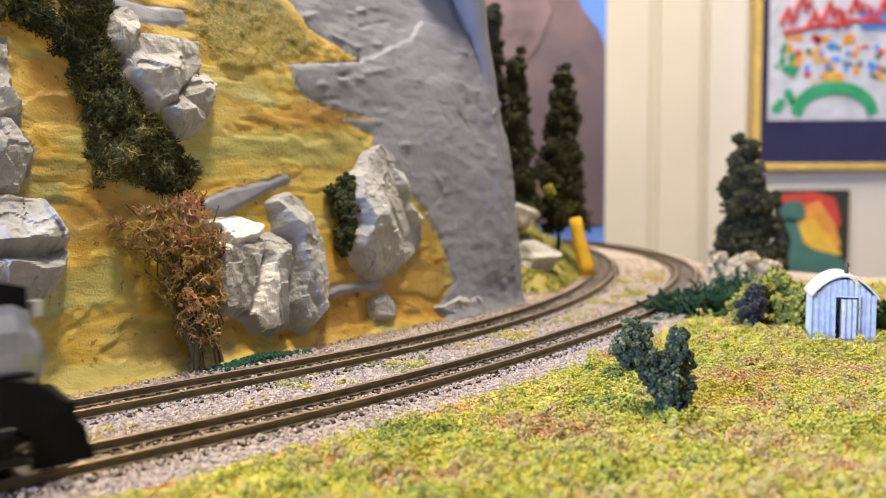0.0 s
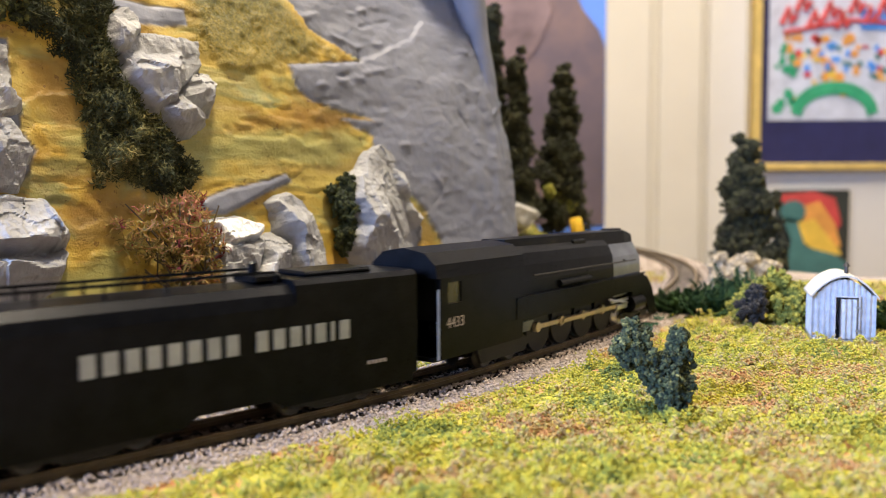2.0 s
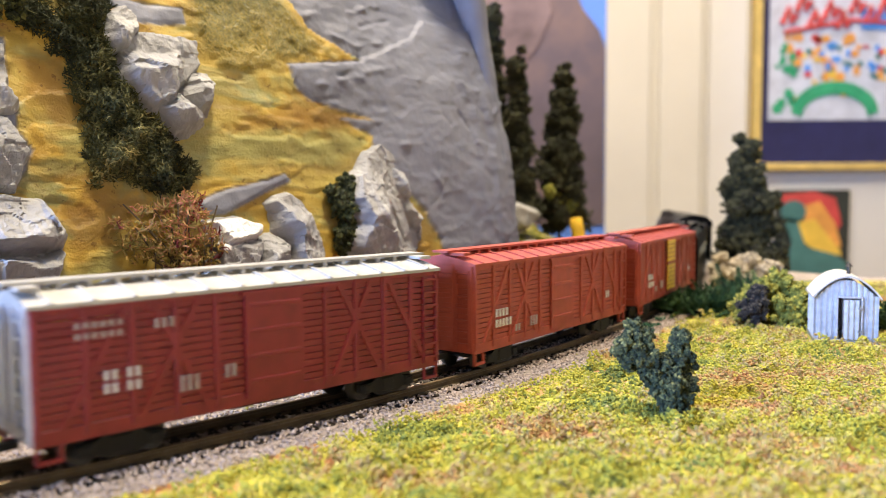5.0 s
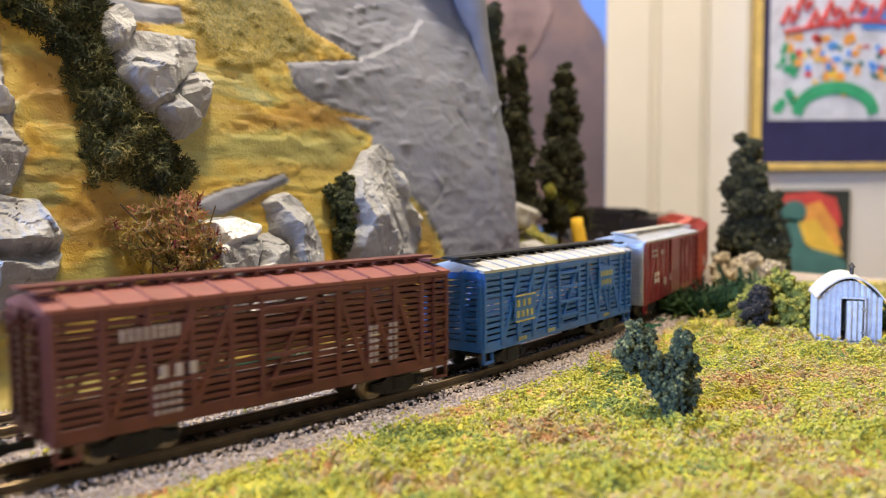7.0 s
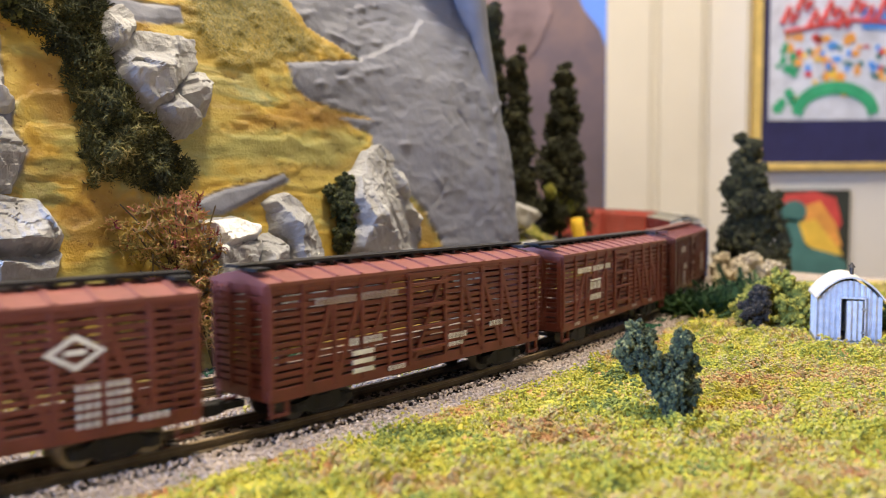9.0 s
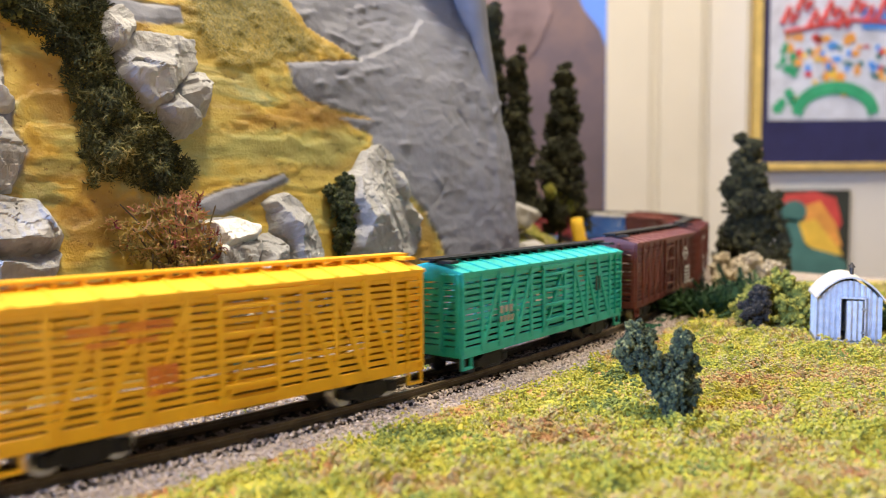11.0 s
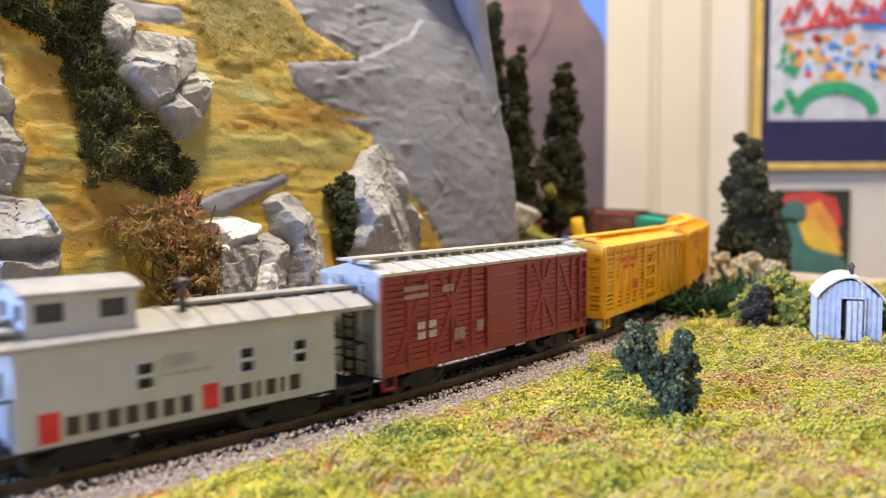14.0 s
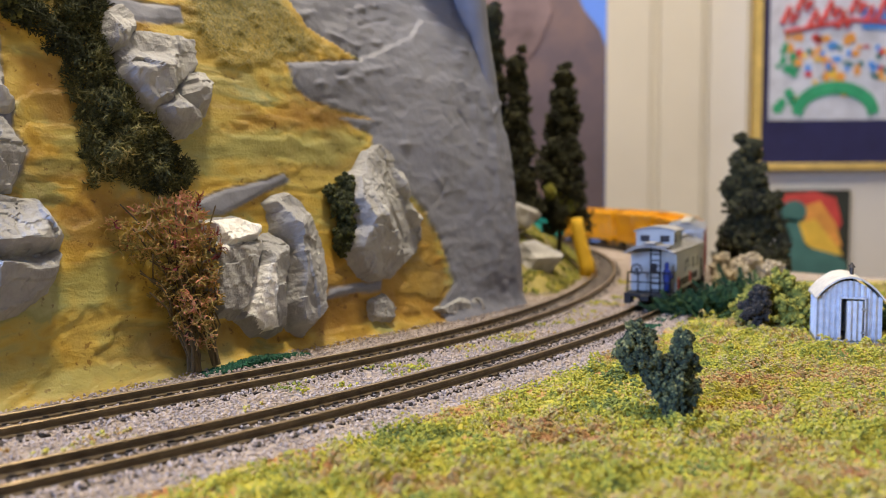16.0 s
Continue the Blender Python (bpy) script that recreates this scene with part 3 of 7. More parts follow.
# olive glaze and bare brown ochre in the paint
GLAZE = [[(51.5, 58.8), (76.2, 63.3), (109.8, 66.1), (123.5, 65.1), (118.1, 59.3), (106.8, 54.7), (83.9, 52.7), (64.6, 53.5), (54, 48.4)], [(19.8, 17.2), (13.6, 25.4), (29.1, 33.3), (31.2, 21.1)], [(18.3, 55.8), (16.1, 66.1), (26.1, 64.3), (26.6, 50.8), (13.2, 46.7)], [(0.5, 5.8), (7.6, 9.2), (24.5, 6.3), (42.8, 3.2), (42, -0.8), (11.1, 1.4)]]
BROWN = [[(88.6, 18.5), (97.4, 31.4), (104, 43.5), (117.6, 52.7), (142.6, 37.3), (147.5, 13.1), (139.2, 1.3), (115.8, 3.4), (85, 3.3)], [(12.8, 76.8), (24.5, 79.9), (27.2, 71.3), (26.9, 61), (18.7, 58.5), (13, 65.9)], [(53.7, 59.7), (66.7, 63.5), (88.3, 71.8), (111.5, 72.9), (120.6, 68.9), (99.8, 64.4), (74.1, 62.9)], [(27, 45.4), (43.1, 46.1), (28.9, 32), (18, 30.1), (16.9, 42.9)]]
# edges where one trowelled sheet laps another
LAP = [(83.8, 83.5), (104.3, 86.6), (125, 89.3), (143.9, 96.7), (157.1, 102.1), (165.8, 109.6), (179.7, 107.9), (198.1, 107.2)]
RIDGES = [[(106.9, 68.2), (113.7, 70.5), (122.6, 70.1), (132.9, 68.1)], [(135.2, 61.1), (143.9, 60.7)], [(142, 85), (154.2, 85.1)], [(171.5, 86.2), (180.5, 83.3)], [(187.4, 74.2), (201.9, 78.8)], [(173.9, 65.1), (173.4, 57)], [(118, 98.7), (127.7, 95.5), (139.5, 98.1)], [(112.9, 82), (123.5, 83.6)], [(102.5, 79.1), (109.9, 80.2)], [(126.8, 86), (141.8, 89.4)], [(169.1, 100.2), (180.8, 98.5)], [(104.2, 101.6), (114.7, 105.4)], [(131.1, 108.5), (146.6, 113)], [(147.4, 50.8), (150.9, 46.8)], [(170.3, 114.9), (179.4, 110.8)]]
RUTS = [[(157.4, 73), (160.9, 68.6)], [(167, 74.1), (170.9, 68.1)], [(176.4, 79.2), (181.3, 74.3)], [(134.1, 104.1), (149.7, 108.1)], [(112.8, 83.7), (122.1, 86.2)], [(164.2, 89.7), (168.6, 87.6)], [(116.4, 92.3), (126.7, 91.8)], [(155.4, 77), (160, 76.4)], [(101.4, 74.4), (111.3, 75.9)]]


def hill_shell():
    st = 0.72
    us, vs = np.arange(-170, 640, st), np.arange(-3, 152, st)
    u, v = np.meshgrid(us, vs, indexing="ij")

    def field(f):
        return np.array([[f(a, b) for b in vs] for a in us])

    nz = field(lambda a, b: (noise.fractal((a * 0.03, b * 0.03, 5.0), 1.0, 2.0, 3), noise.noise((a * 0.17, b * 0.3, 2.0)), noise.noise((a * 0.6, b * 0.6, 8.0))))
    wob = nz[..., 1] * 1.1 + nz[..., 2] * 0.45
    fallback = 0.14 * np.clip(v - 84, 0, 90) * np.clip((196 - u) / 30, 0, 1) * np.clip((u + 42) / 30, 0, 1)
    plain_u, plain_v = u, v
    u, v = u + 0.72 * fallback, v - 0.3 * fallback
    grey = depth_in(CLIFF, u + wob, v + wob * 0.7)
    bare = grey > 0
    lift = np.where(bare, 1.2, 1.6) * nz[..., 0] + np.where(bare, 0.22, 0.18) * nz[..., 1] + np.where(bare, 0.07, 0.04) * nz[..., 2]
    lift += np.clip(grey + 0.4, 0, 1.2) * 0.9 + np.clip(grey, 0, 25) * 0.04
    # the upper sheet lies back behind the lap
    lap_v = np.interp(u, *np.array(sorted(LAP)).T) + wob * 0.8
    above = np.clip(v - lap_v, 0, 40)
    lift -= np.where(bare & (u > 88) & (u < 205), (np.clip(above * 1.6, 0, 0.9) + above * 0.04) * np.clip((204 - u) / 18, 0, 1), 0)
    # trowel marks: overlapping smears with a sharp edge on one side
    smear = field(lambda a, b: noise.noise((a * 0.055 + b * 0.03, b * 0.085 - a * 0.012, 71.0)) + 0.3 * noise.noise((a * 0.2, b * 0.28, 14.0)))
    for k in (-0.25, 0.02, 0.27):
        lift += np.where(bare, np.clip((smear - k) * 14, 0, 1) * np.clip(1 - (smear - k) * 2.0, 0, 1) * 0.38, 0)
    crumble = field(lambda a, b: noise.ridged_multi_fractal((a * 0.11, b * 0.15, 3.0), 1.0, 2.1, 4, 1.0, 2.0))
    where = field(lambda a, b: noise.noise((a * 0.045 + 9, b * 0.05, 11.0)))
    lift += np.where(bare, np.clip(where * 3 - 0.1, 0, 1) * np.clip(v / 60, 0.15, 1) * (crumble - 1.0) * 0.45, 0)
    for line in RIDGES:
        lift += np.where(grey > -1, np.exp(-(line_distance(line, u + wob * 0.5, v + wob * 0.5) / 0.8) ** 2) * np.clip(0.35 + 1.1 * nz[..., 1] + 0.5 * nz[..., 2], 0, 0.9), 0)
    for line in RUTS:
        lift -= np.where(grey > -1, np.exp(-(line_distance(line, u + wob * 0.4, v + wob * 0.4) / 0.7) ** 2) * np.clip(0.5 + 0.9 * nz[..., 1], 0, 1), 0)
    # upright drips near the end of the cliff
    lift += np.where(bare & (v < 80), np.clip((u - 160) / 20, 0, 1) * 0.22 * np.sin(u * 0.75 + 1.5 * nz[..., 0] * 3 + v * 0.03), 0)
    ledge = np.full(u.shape, -9.0)
    for poly in LEDGES:
        ledge = np.maximum(ledge, depth_in(poly, u + wob * 0.6, v + wob * 0.4))
    lift += np.clip(ledge + 0.3, 0, 1.3) * 1.0 + np.where(ledge > 0, (crumble - 1.0) * 0.35, 0)
    # laps in the thick ochre paint
    coat = field(lambda a, b: noise.noise((a * 0.022 + b * 0.012, b * 0.062, 31.0)) + 0.16 * noise.noise((a * 0.11, b * 0.25, 4.0)) + 0.05 * noise.noise((a * 0.5, b * 0.6, 6.0)))
    steps = sum(np.clip((coat - k) * 34, 0, 1) * np.clip(1 - (coat - k) * 1.6, 0, 1) for k in (-0.3, -0.02, 0.25))
    stroke = field(lambda a, b: noise.noise((a * 0.045, b * 0.55 + 0.7 * noise.noise((a * 0.04, b * 0.05, 1.0)), 17.0)))
    calm = (~bare) & (ledge < 0)
    lift += np.where(calm, steps * 0.62 + stroke * 0.13, 0)
    dots = field(lambda a, b: noise.noise((a * 0.9, b * 0.9, 41.0)))
    patch = np.clip(where * 4 + 0.3, 0, 1)
    lift += np.where(calm, np.clip(dots - 0.36, 0, 1) * 1.6 * patch, 0)
    flock = np.clip(depth_in(FLOCK, u + wob * 2, v + wob * 2) / 5 + 0.4 * nz[..., 1], 0, 1) * (~bare)
    lift += flock * (0.8 + 0.5 * nz[..., 2])
    glaze, brown = (np.clip(np.max([depth_in(p, u + wob * 3, v + wob * 1.5) for p in ps], 0) / 3.5 + 0.35 + 0.7 * stroke, 0, 1) for ps in (GLAZE, BROWN))
    u, v = plain_u, plain_v
    lift -= fallback
    foot_out = np.clip(1 - v / 7, 0, 1) ** 2 * 2.0
    lift += foot_out
    # the plan bends round its end and runs back behind the face
    ang = np.clip((us - TURN) / BEND, 0, radians(112)) - np.clip((-14 - us) / 16, 0, radians(95))
    hd = ALONG + ang
    x = np.concatenate([[0], np.cumsum(np.cos((hd[1:] + hd[:-1]) / 2) * st)])
    y = np.concatenate([[0], np.cumsum(np.sin((hd[1:] + hd[:-1]) / 2) * st)])
    z0 = int(np.argmin(abs(us)))
    x, y = x - x[z0] + FOOT.x + DIR.x * us[z0], y - y[z0] + FOOT.y + DIR.y * us[z0]
    cs, sn = math.cos(LEAN), math.sin(LEAN)
    bx, by = -np.sin(hd)[:, None], np.cos(hd)[:, None]
    belly = np.sin(np.clip(v / 130, 0, 1) * math.pi) + 5.6 * np.clip((u - 128) / 58, 0, 1) * np.sin(np.clip(v / 146, 0, 1) * math.pi)
    # the ends stand upright, so that the faces do not cross at the corners
    stand = np.clip(np.minimum((us + 42) / 30, (236 - us) / 44), 0, 1)[:, None]
    inward = v * sn * stand - (lift + belly) * cs
    vx, vy = x[:, None] + bx * inward, y[:, None] + by * inward
    vz = GROUND + v * cs + (lift + belly) * sn
    nu, nv = u.shape
    b = Build()
    b.v = np.stack([vx, vy, vz], 2).reshape(-1, 3).tolist()
    i = np.arange(nu * nv).reshape(nu, nv)
    b.f = np.stack([i[:-1, :-1], i[1:, :-1], i[1:, 1:], i[:-1, 1:]], 2).reshape(-1, 4).tolist()
    # closed above by a plain cap that falls back, and behind by a plain skirt
    top = i[:, -1]
    back0 = len(b.v)
    for k in range(0, nu):
        p = b.v[top[k]]
        b.v.append((p[0] - math.sin(hd[k]) * 12 * stand[k, 0], p[1] + math.cos(hd[k]) * 12 * stand[k, 0], p[2] + 6))
    b.f += [(int(top[k]), int(top[k + 1]), back0 + k + 1, back0 + k) for k in range(nu - 1)]
    # a plain lid and back close the block
    rim = list(range(back0, back0 + nu, 12)) + [back0 + nu - 1]
    low = len(b.v)
    b.v += [(b.v[k][0], b.v[k][1], 150.0) for k in rim]
    b.f.append(tuple(range(low, low + len(rim))))
    b.f += [(rim[k], rim[k + 1], low + k + 1, low + k) for k in range(len(rim) - 1)]
    s0, s1 = b.v[int(i[0, 0])], b.v[int(i[-1, 0])]
    e = len(b.v)
    b.v += [(s0[0], s0[1], GROUND), (s1[0], s1[1], GROUND), (s1[0], s1[1], 190.0), (s0[0], s0[1], 190.0)]
    b.f.append((e, e + 1, e + 2, e + 3))
    me = b.mesh("hill", M["hill"], smooth=True)
    col = me.color_attributes.new("paint", "FLOAT_COLOR", "POINT")
    data = np.zeros((len(b.v), 4), np.float32)
    g = np.clip(np.maximum(grey * 1.6 + 0.5, ledge * 1.6 + 0.5), 0, 1).reshape(-1)
    data[:nu * nv, 0], data[:nu * nv, 1], data[:nu * nv, 2], data[:nu * nv, 3] = g, flock.reshape(-1), glaze.reshape(-1), brown.reshape(-1)
    col.data.foreach_set("color", data.ravel())
    layer = me.attributes.new("coat", "FLOAT", "POINT")
    level = np.zeros(len(b.v), np.float32)
    level[:nu * nv] = sum(np.clip((coat - k) * 40, 0, 1) for k in (-0.3, -0.02, 0.25)).reshape(-1) / 3
    layer.data.foreach_set("value", level)
    return me


def belly_at(v):
    return 1.0 * math.sin(min(1, max(0, v / 130)) * math.pi) - 0.14 * max(0, v - 84)


single("hill", hill_shell(), M["hill"], "steep plaster hillside painted ochre with a bare grey cliff", "hillside", kind="structure")


def rock_mesh(name, size, seed, cuts=18, material="rock"):
    """A cast plaster boulder: a lump cut by random planes, then chipped. Half sizes in millimetres."""
    r = random.Random(seed)
    planes = []
    for _ in range(cuts):
        d = Vector((r.gauss(0, 1), r.gauss(0, 1), r.gauss(0, 1))).normalized()
        planes.append((d, r.uniform(0.62, 0.92)))
    bm = bmesh.new()
    bmesh.ops.create_icosphere(bm, subdivisions=5, radius=1)
    off = Vector((seed * 3.1, seed * 1.7, seed * 0.6))
    for v in bm.verts:
        d = v.co.normalized()
        q = d * min(min(h / max(0.05, d.dot(p)) for p, h in planes), 1.15)
        q = Vector([q[k] * size[k] for k in range(3)])
        v.co = q + d * (1.2 * noise.fractal(q / 12 + off, 1.0, 2.0, 3) + 0.4 * noise.ridged_multi_fractal(q / 8 + off, 1.0, 2.2, 4, 1.0, 2.0) - 0.5)
    return Build().take(bm).mesh(name, M[material])


FACE = Matrix((DIR, -OUT, UPW)).transposed().to_4x4()
STEP_R = 0.45


def face_rock(lumps, seed, white=(), label="grey cast plaster rock set in the ochre hillside"):
    """A plaster casting pressed on the slope. Each lump: an outline, the crest (u, v, height) and its facets (facing, set back, fall);
    facing is in degrees, 90 up the slope and 0 along it. Lumps join where they meet; chips and knife strokes roughen all of it."""
    allp = [p for outline, _, _ in lumps for p in outline]
    us = np.arange(min(p[0] for p in allp) - 1.5, max(p[0] for p in allp) + 1.5, STEP_R)
    vs = np.arange(min(p[1] for p in allp) - 1.5, max(p[1] for p in allp) + 1.5, STEP_R)
    u, v = np.meshgrid(us, vs, indexing="ij")
    o = seed * 7.3

    def field(f):
        return np.array([[f(a, b) for b in vs] for a in us])

    wu = field(lambda a, b: noise.noise((a * 0.22, b * 0.22, o)) + 0.4 * noise.noise((a * 0.8, b * 0.8, o)))
    wv = field(lambda a, b: noise.noise((a * 0.22, b * 0.22, o + 5)) + 0.4 * noise.noise((a * 0.8, b * 0.8, o + 5)))
    h = np.full(u.shape, -4.0)
    for outline, (cu, cv, top), facets in lumps:
        d = depth_in(outline, u + wu * 0.8, v + wv * 0.8) + 0.5
        e = np.full(u.shape, 99.0)
        for facing, back, fall in facets:
            a = radians(facing)
            e = np.minimum(e, top + back - fall * ((u - cu + wu * 1.3) * math.cos(a) + (v - cv + wv * 1.3) * math.sin(a)))
        e = np.minimum(d * 2.6 + 0.4, np.where(e < 3.4, 3.4 + (e - 3.4) * 0.16, e))
        h = np.maximum(h, np.where(d > -0.9, e, -4.0))
    # flakes broken off in steps
    cell = field(lambda a, b: noise.cell((a * 0.16 + 0.6 * noise.noise((a * 0.15, b * 0.15, o)), b * 0.16 + 0.6 * noise.noise((a * 0.15, b * 0.15, o + 3)), o)))
    small = field(lambda a, b: noise.cell((a * 0.42 + 0.5 * noise.noise((a * 0.4, b * 0.4, o)), b * 0.42, o + 2)))
    grain = field(lambda a, b: noise.ridged_multi_fractal((a * 0.13, b * 0.13, o), 1.0, 2.2, 5, 1.0, 2.0))
    knife = field(lambda a, b: noise.noise((a * 0.5 + b * 0.25, b * 0.14 - a * 0.05, o)))
    solid = np.clip(h / 2, 0, 1)
    h = h + solid * (0.55 * (cell - 0.5) + 0.10 * (small - 0.5) + 0.42 * (grain - 1.1) + 0.45 * knife)
    nu, nv = u.shape
    base = np.array([[belly_at(b) for b in vs]])
    on = h > -1.2
    use = on[:-1, :-1] | on[1:, :-1] | on[1:, 1:] | on[:-1, 1:]
    i = np.arange(nu * nv).reshape(nu, nv)
    quads = np.stack([i[:-1, :-1], i[1:, :-1], i[1:, 1:], i[:-1, 1:]], 2)[use]
    names, quads = np.unique(quads, return_inverse=True)
    quads = quads.reshape(-1, 4)
    hh = np.maximum(h, -2.5) + base
    cu, cv = float(us.mean()), float(vs.mean())
    pts = np.stack([u - cu, -hh, v - cv], 2).reshape(-1, 3)[names]
    floor = pts.copy()
    floor[:, 1] = 2.6
    b = Build()
    b.add(pts.tolist(), quads.tolist())
    b.add(floor.tolist(), quads[:, ::-1].tolist())
    me = b.mesh("rock", M["rock"], M["bare"])
    if white:
        mid = pts[quads].mean(1)
        bright = np.max([depth_in(p, mid[:, 0] + cu, mid[:, 2] + cv) for p in white], 0) > 0
        for k in np.nonzero(bright)[0]:
            me.polygons[int(k)].material_index = 1
    single("rock", me, None, label, "rock", "rocks on the hillside", at=Matrix.Translation(hill_point(cu, cv) * MM) @ FACE)


# high rock beside the lichen, in three lumps
face_rock([([(35.5, 78.9), (38.2, 83), (43.1, 86.7), (51.1, 87.9), (60.2, 86.7), (60.1, 80.1), (56.6, 76.5), (52.1, 72.1), (48.9, 67), (42.5, 64.5), (38.8, 66.8), (34.9, 71.4)], (44.3, 74.7, 9.5), [(98, 0, 1.0), (268, 0, 0.18), (0, 3, 1.0), (215, 2.5, 0.6), (310, 2, 0.5)]),
           ([(55.7, 77), (61.4, 77.7), (63.3, 74.2), (59.7, 66), (55.1, 65.1), (52, 69.9)], (55.9, 72.3, 8.0), [(70, 0, 0.9), (262, 0.5, 0.3), (170, 1.5, 0.9), (10, 2, 0.8)]),
           ([(42.2, 66.4), (49.7, 71.5), (56.7, 66.4), (58.6, 63.8), (53.5, 60.4), (48.4, 59.5), (45.4, 62)], (47.7, 64.5, 8.0), [(90, 1.0, 0.5), (275, 0, 0.5), (190, 2.0, 0.7), (0, 2.5, 0.6)])], 3)
face_rock([([(36.7, 91.1), (41.8, 93.5), (44.1, 91), (43.1, 86.7), (38.6, 80.7), (34.1, 79.2), (33.8, 84)], (37.3, 84.5, 6.5), [(95, 0.3, 0.7), (272, 0, 0.3), (0, 2, 0.9), (180, 2, 0.8)])], 5)
face_rock([([(-5, 43), (4.7, 44.5), (12.4, 43.7), (14.8, 39), (16.7, 35.2), (15.2, 31.9), (9.5, 30.3), (2.7, 30.3), (-6.6, 30.1)], (5.2, 34, 10.5), [(98, 0, 0.85), (268, 0, 0.15), (345, 4.5, 0.7), (30, 3, 0.7), (300, 2.5, 0.45), (140, 3.5, 0.6)]),
           ([(-6.3, 32.3), (5.1, 31.5), (9.8, 31.2), (15, 32.2), (15.9, 30.1), (12.6, 23), (6.8, 20), (1.1, 18.4), (-7.9, 20)], (5.1, 27.8, 8.5), [(75, 0.5, 0.7), (272, 0, 0.4), (0, 3.0, 0.5), (235, 2, 0.4), (310, 1.5, 0.5)])], 11)
face_rock([([(0.6, 75), (10, 78.9), (9.4, 68.7), (11.3, 65.3), (9.9, 62.4), (7, 61.6), (-1.2, 61.5)], (7.8, 66.3, 5.0), [(90, 1, 0.5), (270, 0, 0.2), (0, 2, 0.8)]),
           ([(-1.1, 62.1), (8.7, 61.7), (9.7, 57.4), (12.5, 54.2), (10.5, 50.4), (7.8, 45.6), (-3.3, 45)], (7.3, 53.6, 5.5), [(80, 0.5, 0.55), (275, 0, 0.25), (0, 3, 0.6)])], 17)
# low rocks with chipped white faces
face_rock([([(53.8, 37.8), (62.9, 38.3), (70.2, 35.8), (68.8, 31.2), (64.9, 30.5), (55.9, 28), (53.3, 32.1)], (57.5, 30.6, 8.5), [(98, 0, 0.55), (262, 0, 0.9), (0, 5, 0.7), (180, 4.5, 0.8)]),
           ([(53, 32.4), (58.6, 31.3), (70.2, 32.3), (67.4, 24.7), (63.5, 18.6), (63.2, 14.1), (59.1, 11.7), (52.5, 13.1), (50.6, 18.7)], (57.6, 27.6, 7.0), [(90, 0.5, 0.4), (268, 0, 0.14), (185, 3.0, 0.5), (0, 3.5, 0.5)])], 21,
          [[(53.6, 37.1), (61.4, 37.9), (68.6, 35.4), (67.1, 31.2), (63.1, 30.9), (54.6, 28.4), (53.9, 31.7)]], "grey plaster rock with a bare white top")
face_rock([([(68.2, 31.8), (73.9, 33.5), (78.1, 30.6), (77.7, 23.9), (74.5, 16), (73.5, 7.4), (68.1, 5.9), (63.3, 6.9), (59.8, 11.6), (61.7, 17.3), (63.8, 21.9), (66.4, 27.1)], (68, 26.4, 8.5), [(92, 0, 0.9), (262, 0.3, 0.05), (335, 2.0, 0.55), (200, 2.0, 0.45), (285, 4, 0.4)])], 24,
          [[(64.1, 24), (69, 24.2), (67.5, 12.4), (68.9, 7.7), (64.3, 6.7), (60.8, 12.7), (58.2, 18.3), (61, 21.2)]], "grey plaster rock with a long chipped white face")
face_rock([([(73.5, 42), (78, 44.5), (83.5, 45.2), (87.8, 40.1), (91.3, 35), (92.6, 26.5), (91.5, 17.9), (87.3, 9.7), (80.4, 3.9), (75.8, 7), (73.7, 12.5), (75.4, 22.5), (76.5, 30.7), (74.2, 34.5), (75.3, 39.7)], (77.2, 30.9, 8.5), [(95, 4.5, 0.55), (60, 3, 0.7), (268, 3, 0.18), (5, 2.5, 0.6), (185, 1.5, 0.45)]),
           ([(77.6, 12.8), (86.1, 15.1), (89.5, 13.1), (85.8, 8.6), (80.3, 4.2), (76.3, 7.4)], (81.1, 10.5, 6.0), [(90, 0.5, 0.6), (272, 0, 0.4), (0, 2, 0.6)])], 29)
# large rock under the cliff
face_rock([([(118.9, 58.3), (126.1, 61.1), (132.1, 54.9), (134.2, 46.4), (136.8, 41.4), (139.1, 35.1), (136.1, 28.2), (130.6, 22.4), (119.2, 17.5), (110.1, 16.3), (103.6, 19.7), (100.2, 26.9), (102.9, 33.7), (102.6, 42.4), (108.1, 49.9), (113.5, 53.3)], (109.5, 34.8, 11.5), [(100, 0.5, 0.42), (128, 2.0, 0.6), (268, 0, 0.40), (10, 3.0, 0.75), (225, 4.5, 0.55), (60, 3.5, 0.6), (300, 4, 0.7)]),
           ([(128.1, 52.6), (133.1, 52.4), (136.4, 43.8), (132.8, 41.5), (127.7, 45.2)], (126.9, 46, 7.5), [(75, 0, 0.6), (270, 0, 0.5), (0, 1.5, 0.8), (180, 1.5, 0.9)]),
           ([(130.4, 41.2), (135.1, 41.5), (137.8, 33.7), (133.4, 31.9), (129.7, 36.6)], (128.5, 35.3, 8.0), [(60, 0, 0.7), (270, 0, 0.5), (180, 1.5, 0.9)]),
           ([(110.8, 41.2), (116, 41.8), (121.2, 34), (115.2, 33.1), (109.7, 35.5)], (110.3, 35.3, 12.5), [(70, 0, 0.6), (255, 0, 0.9), (180, 2.0, 0.7), (0, 2.0, 0.9)])], 33)
face_rock([([(107.2, 11), (115.2, 12.4), (119.6, 7.3), (116.7, 3.8), (108.5, 4.7)], (111.6, 8.8, 3.6), [(90, 0.6, 0.5), (270, 0, 0.3), (0, 1, 0.6)])], 36)
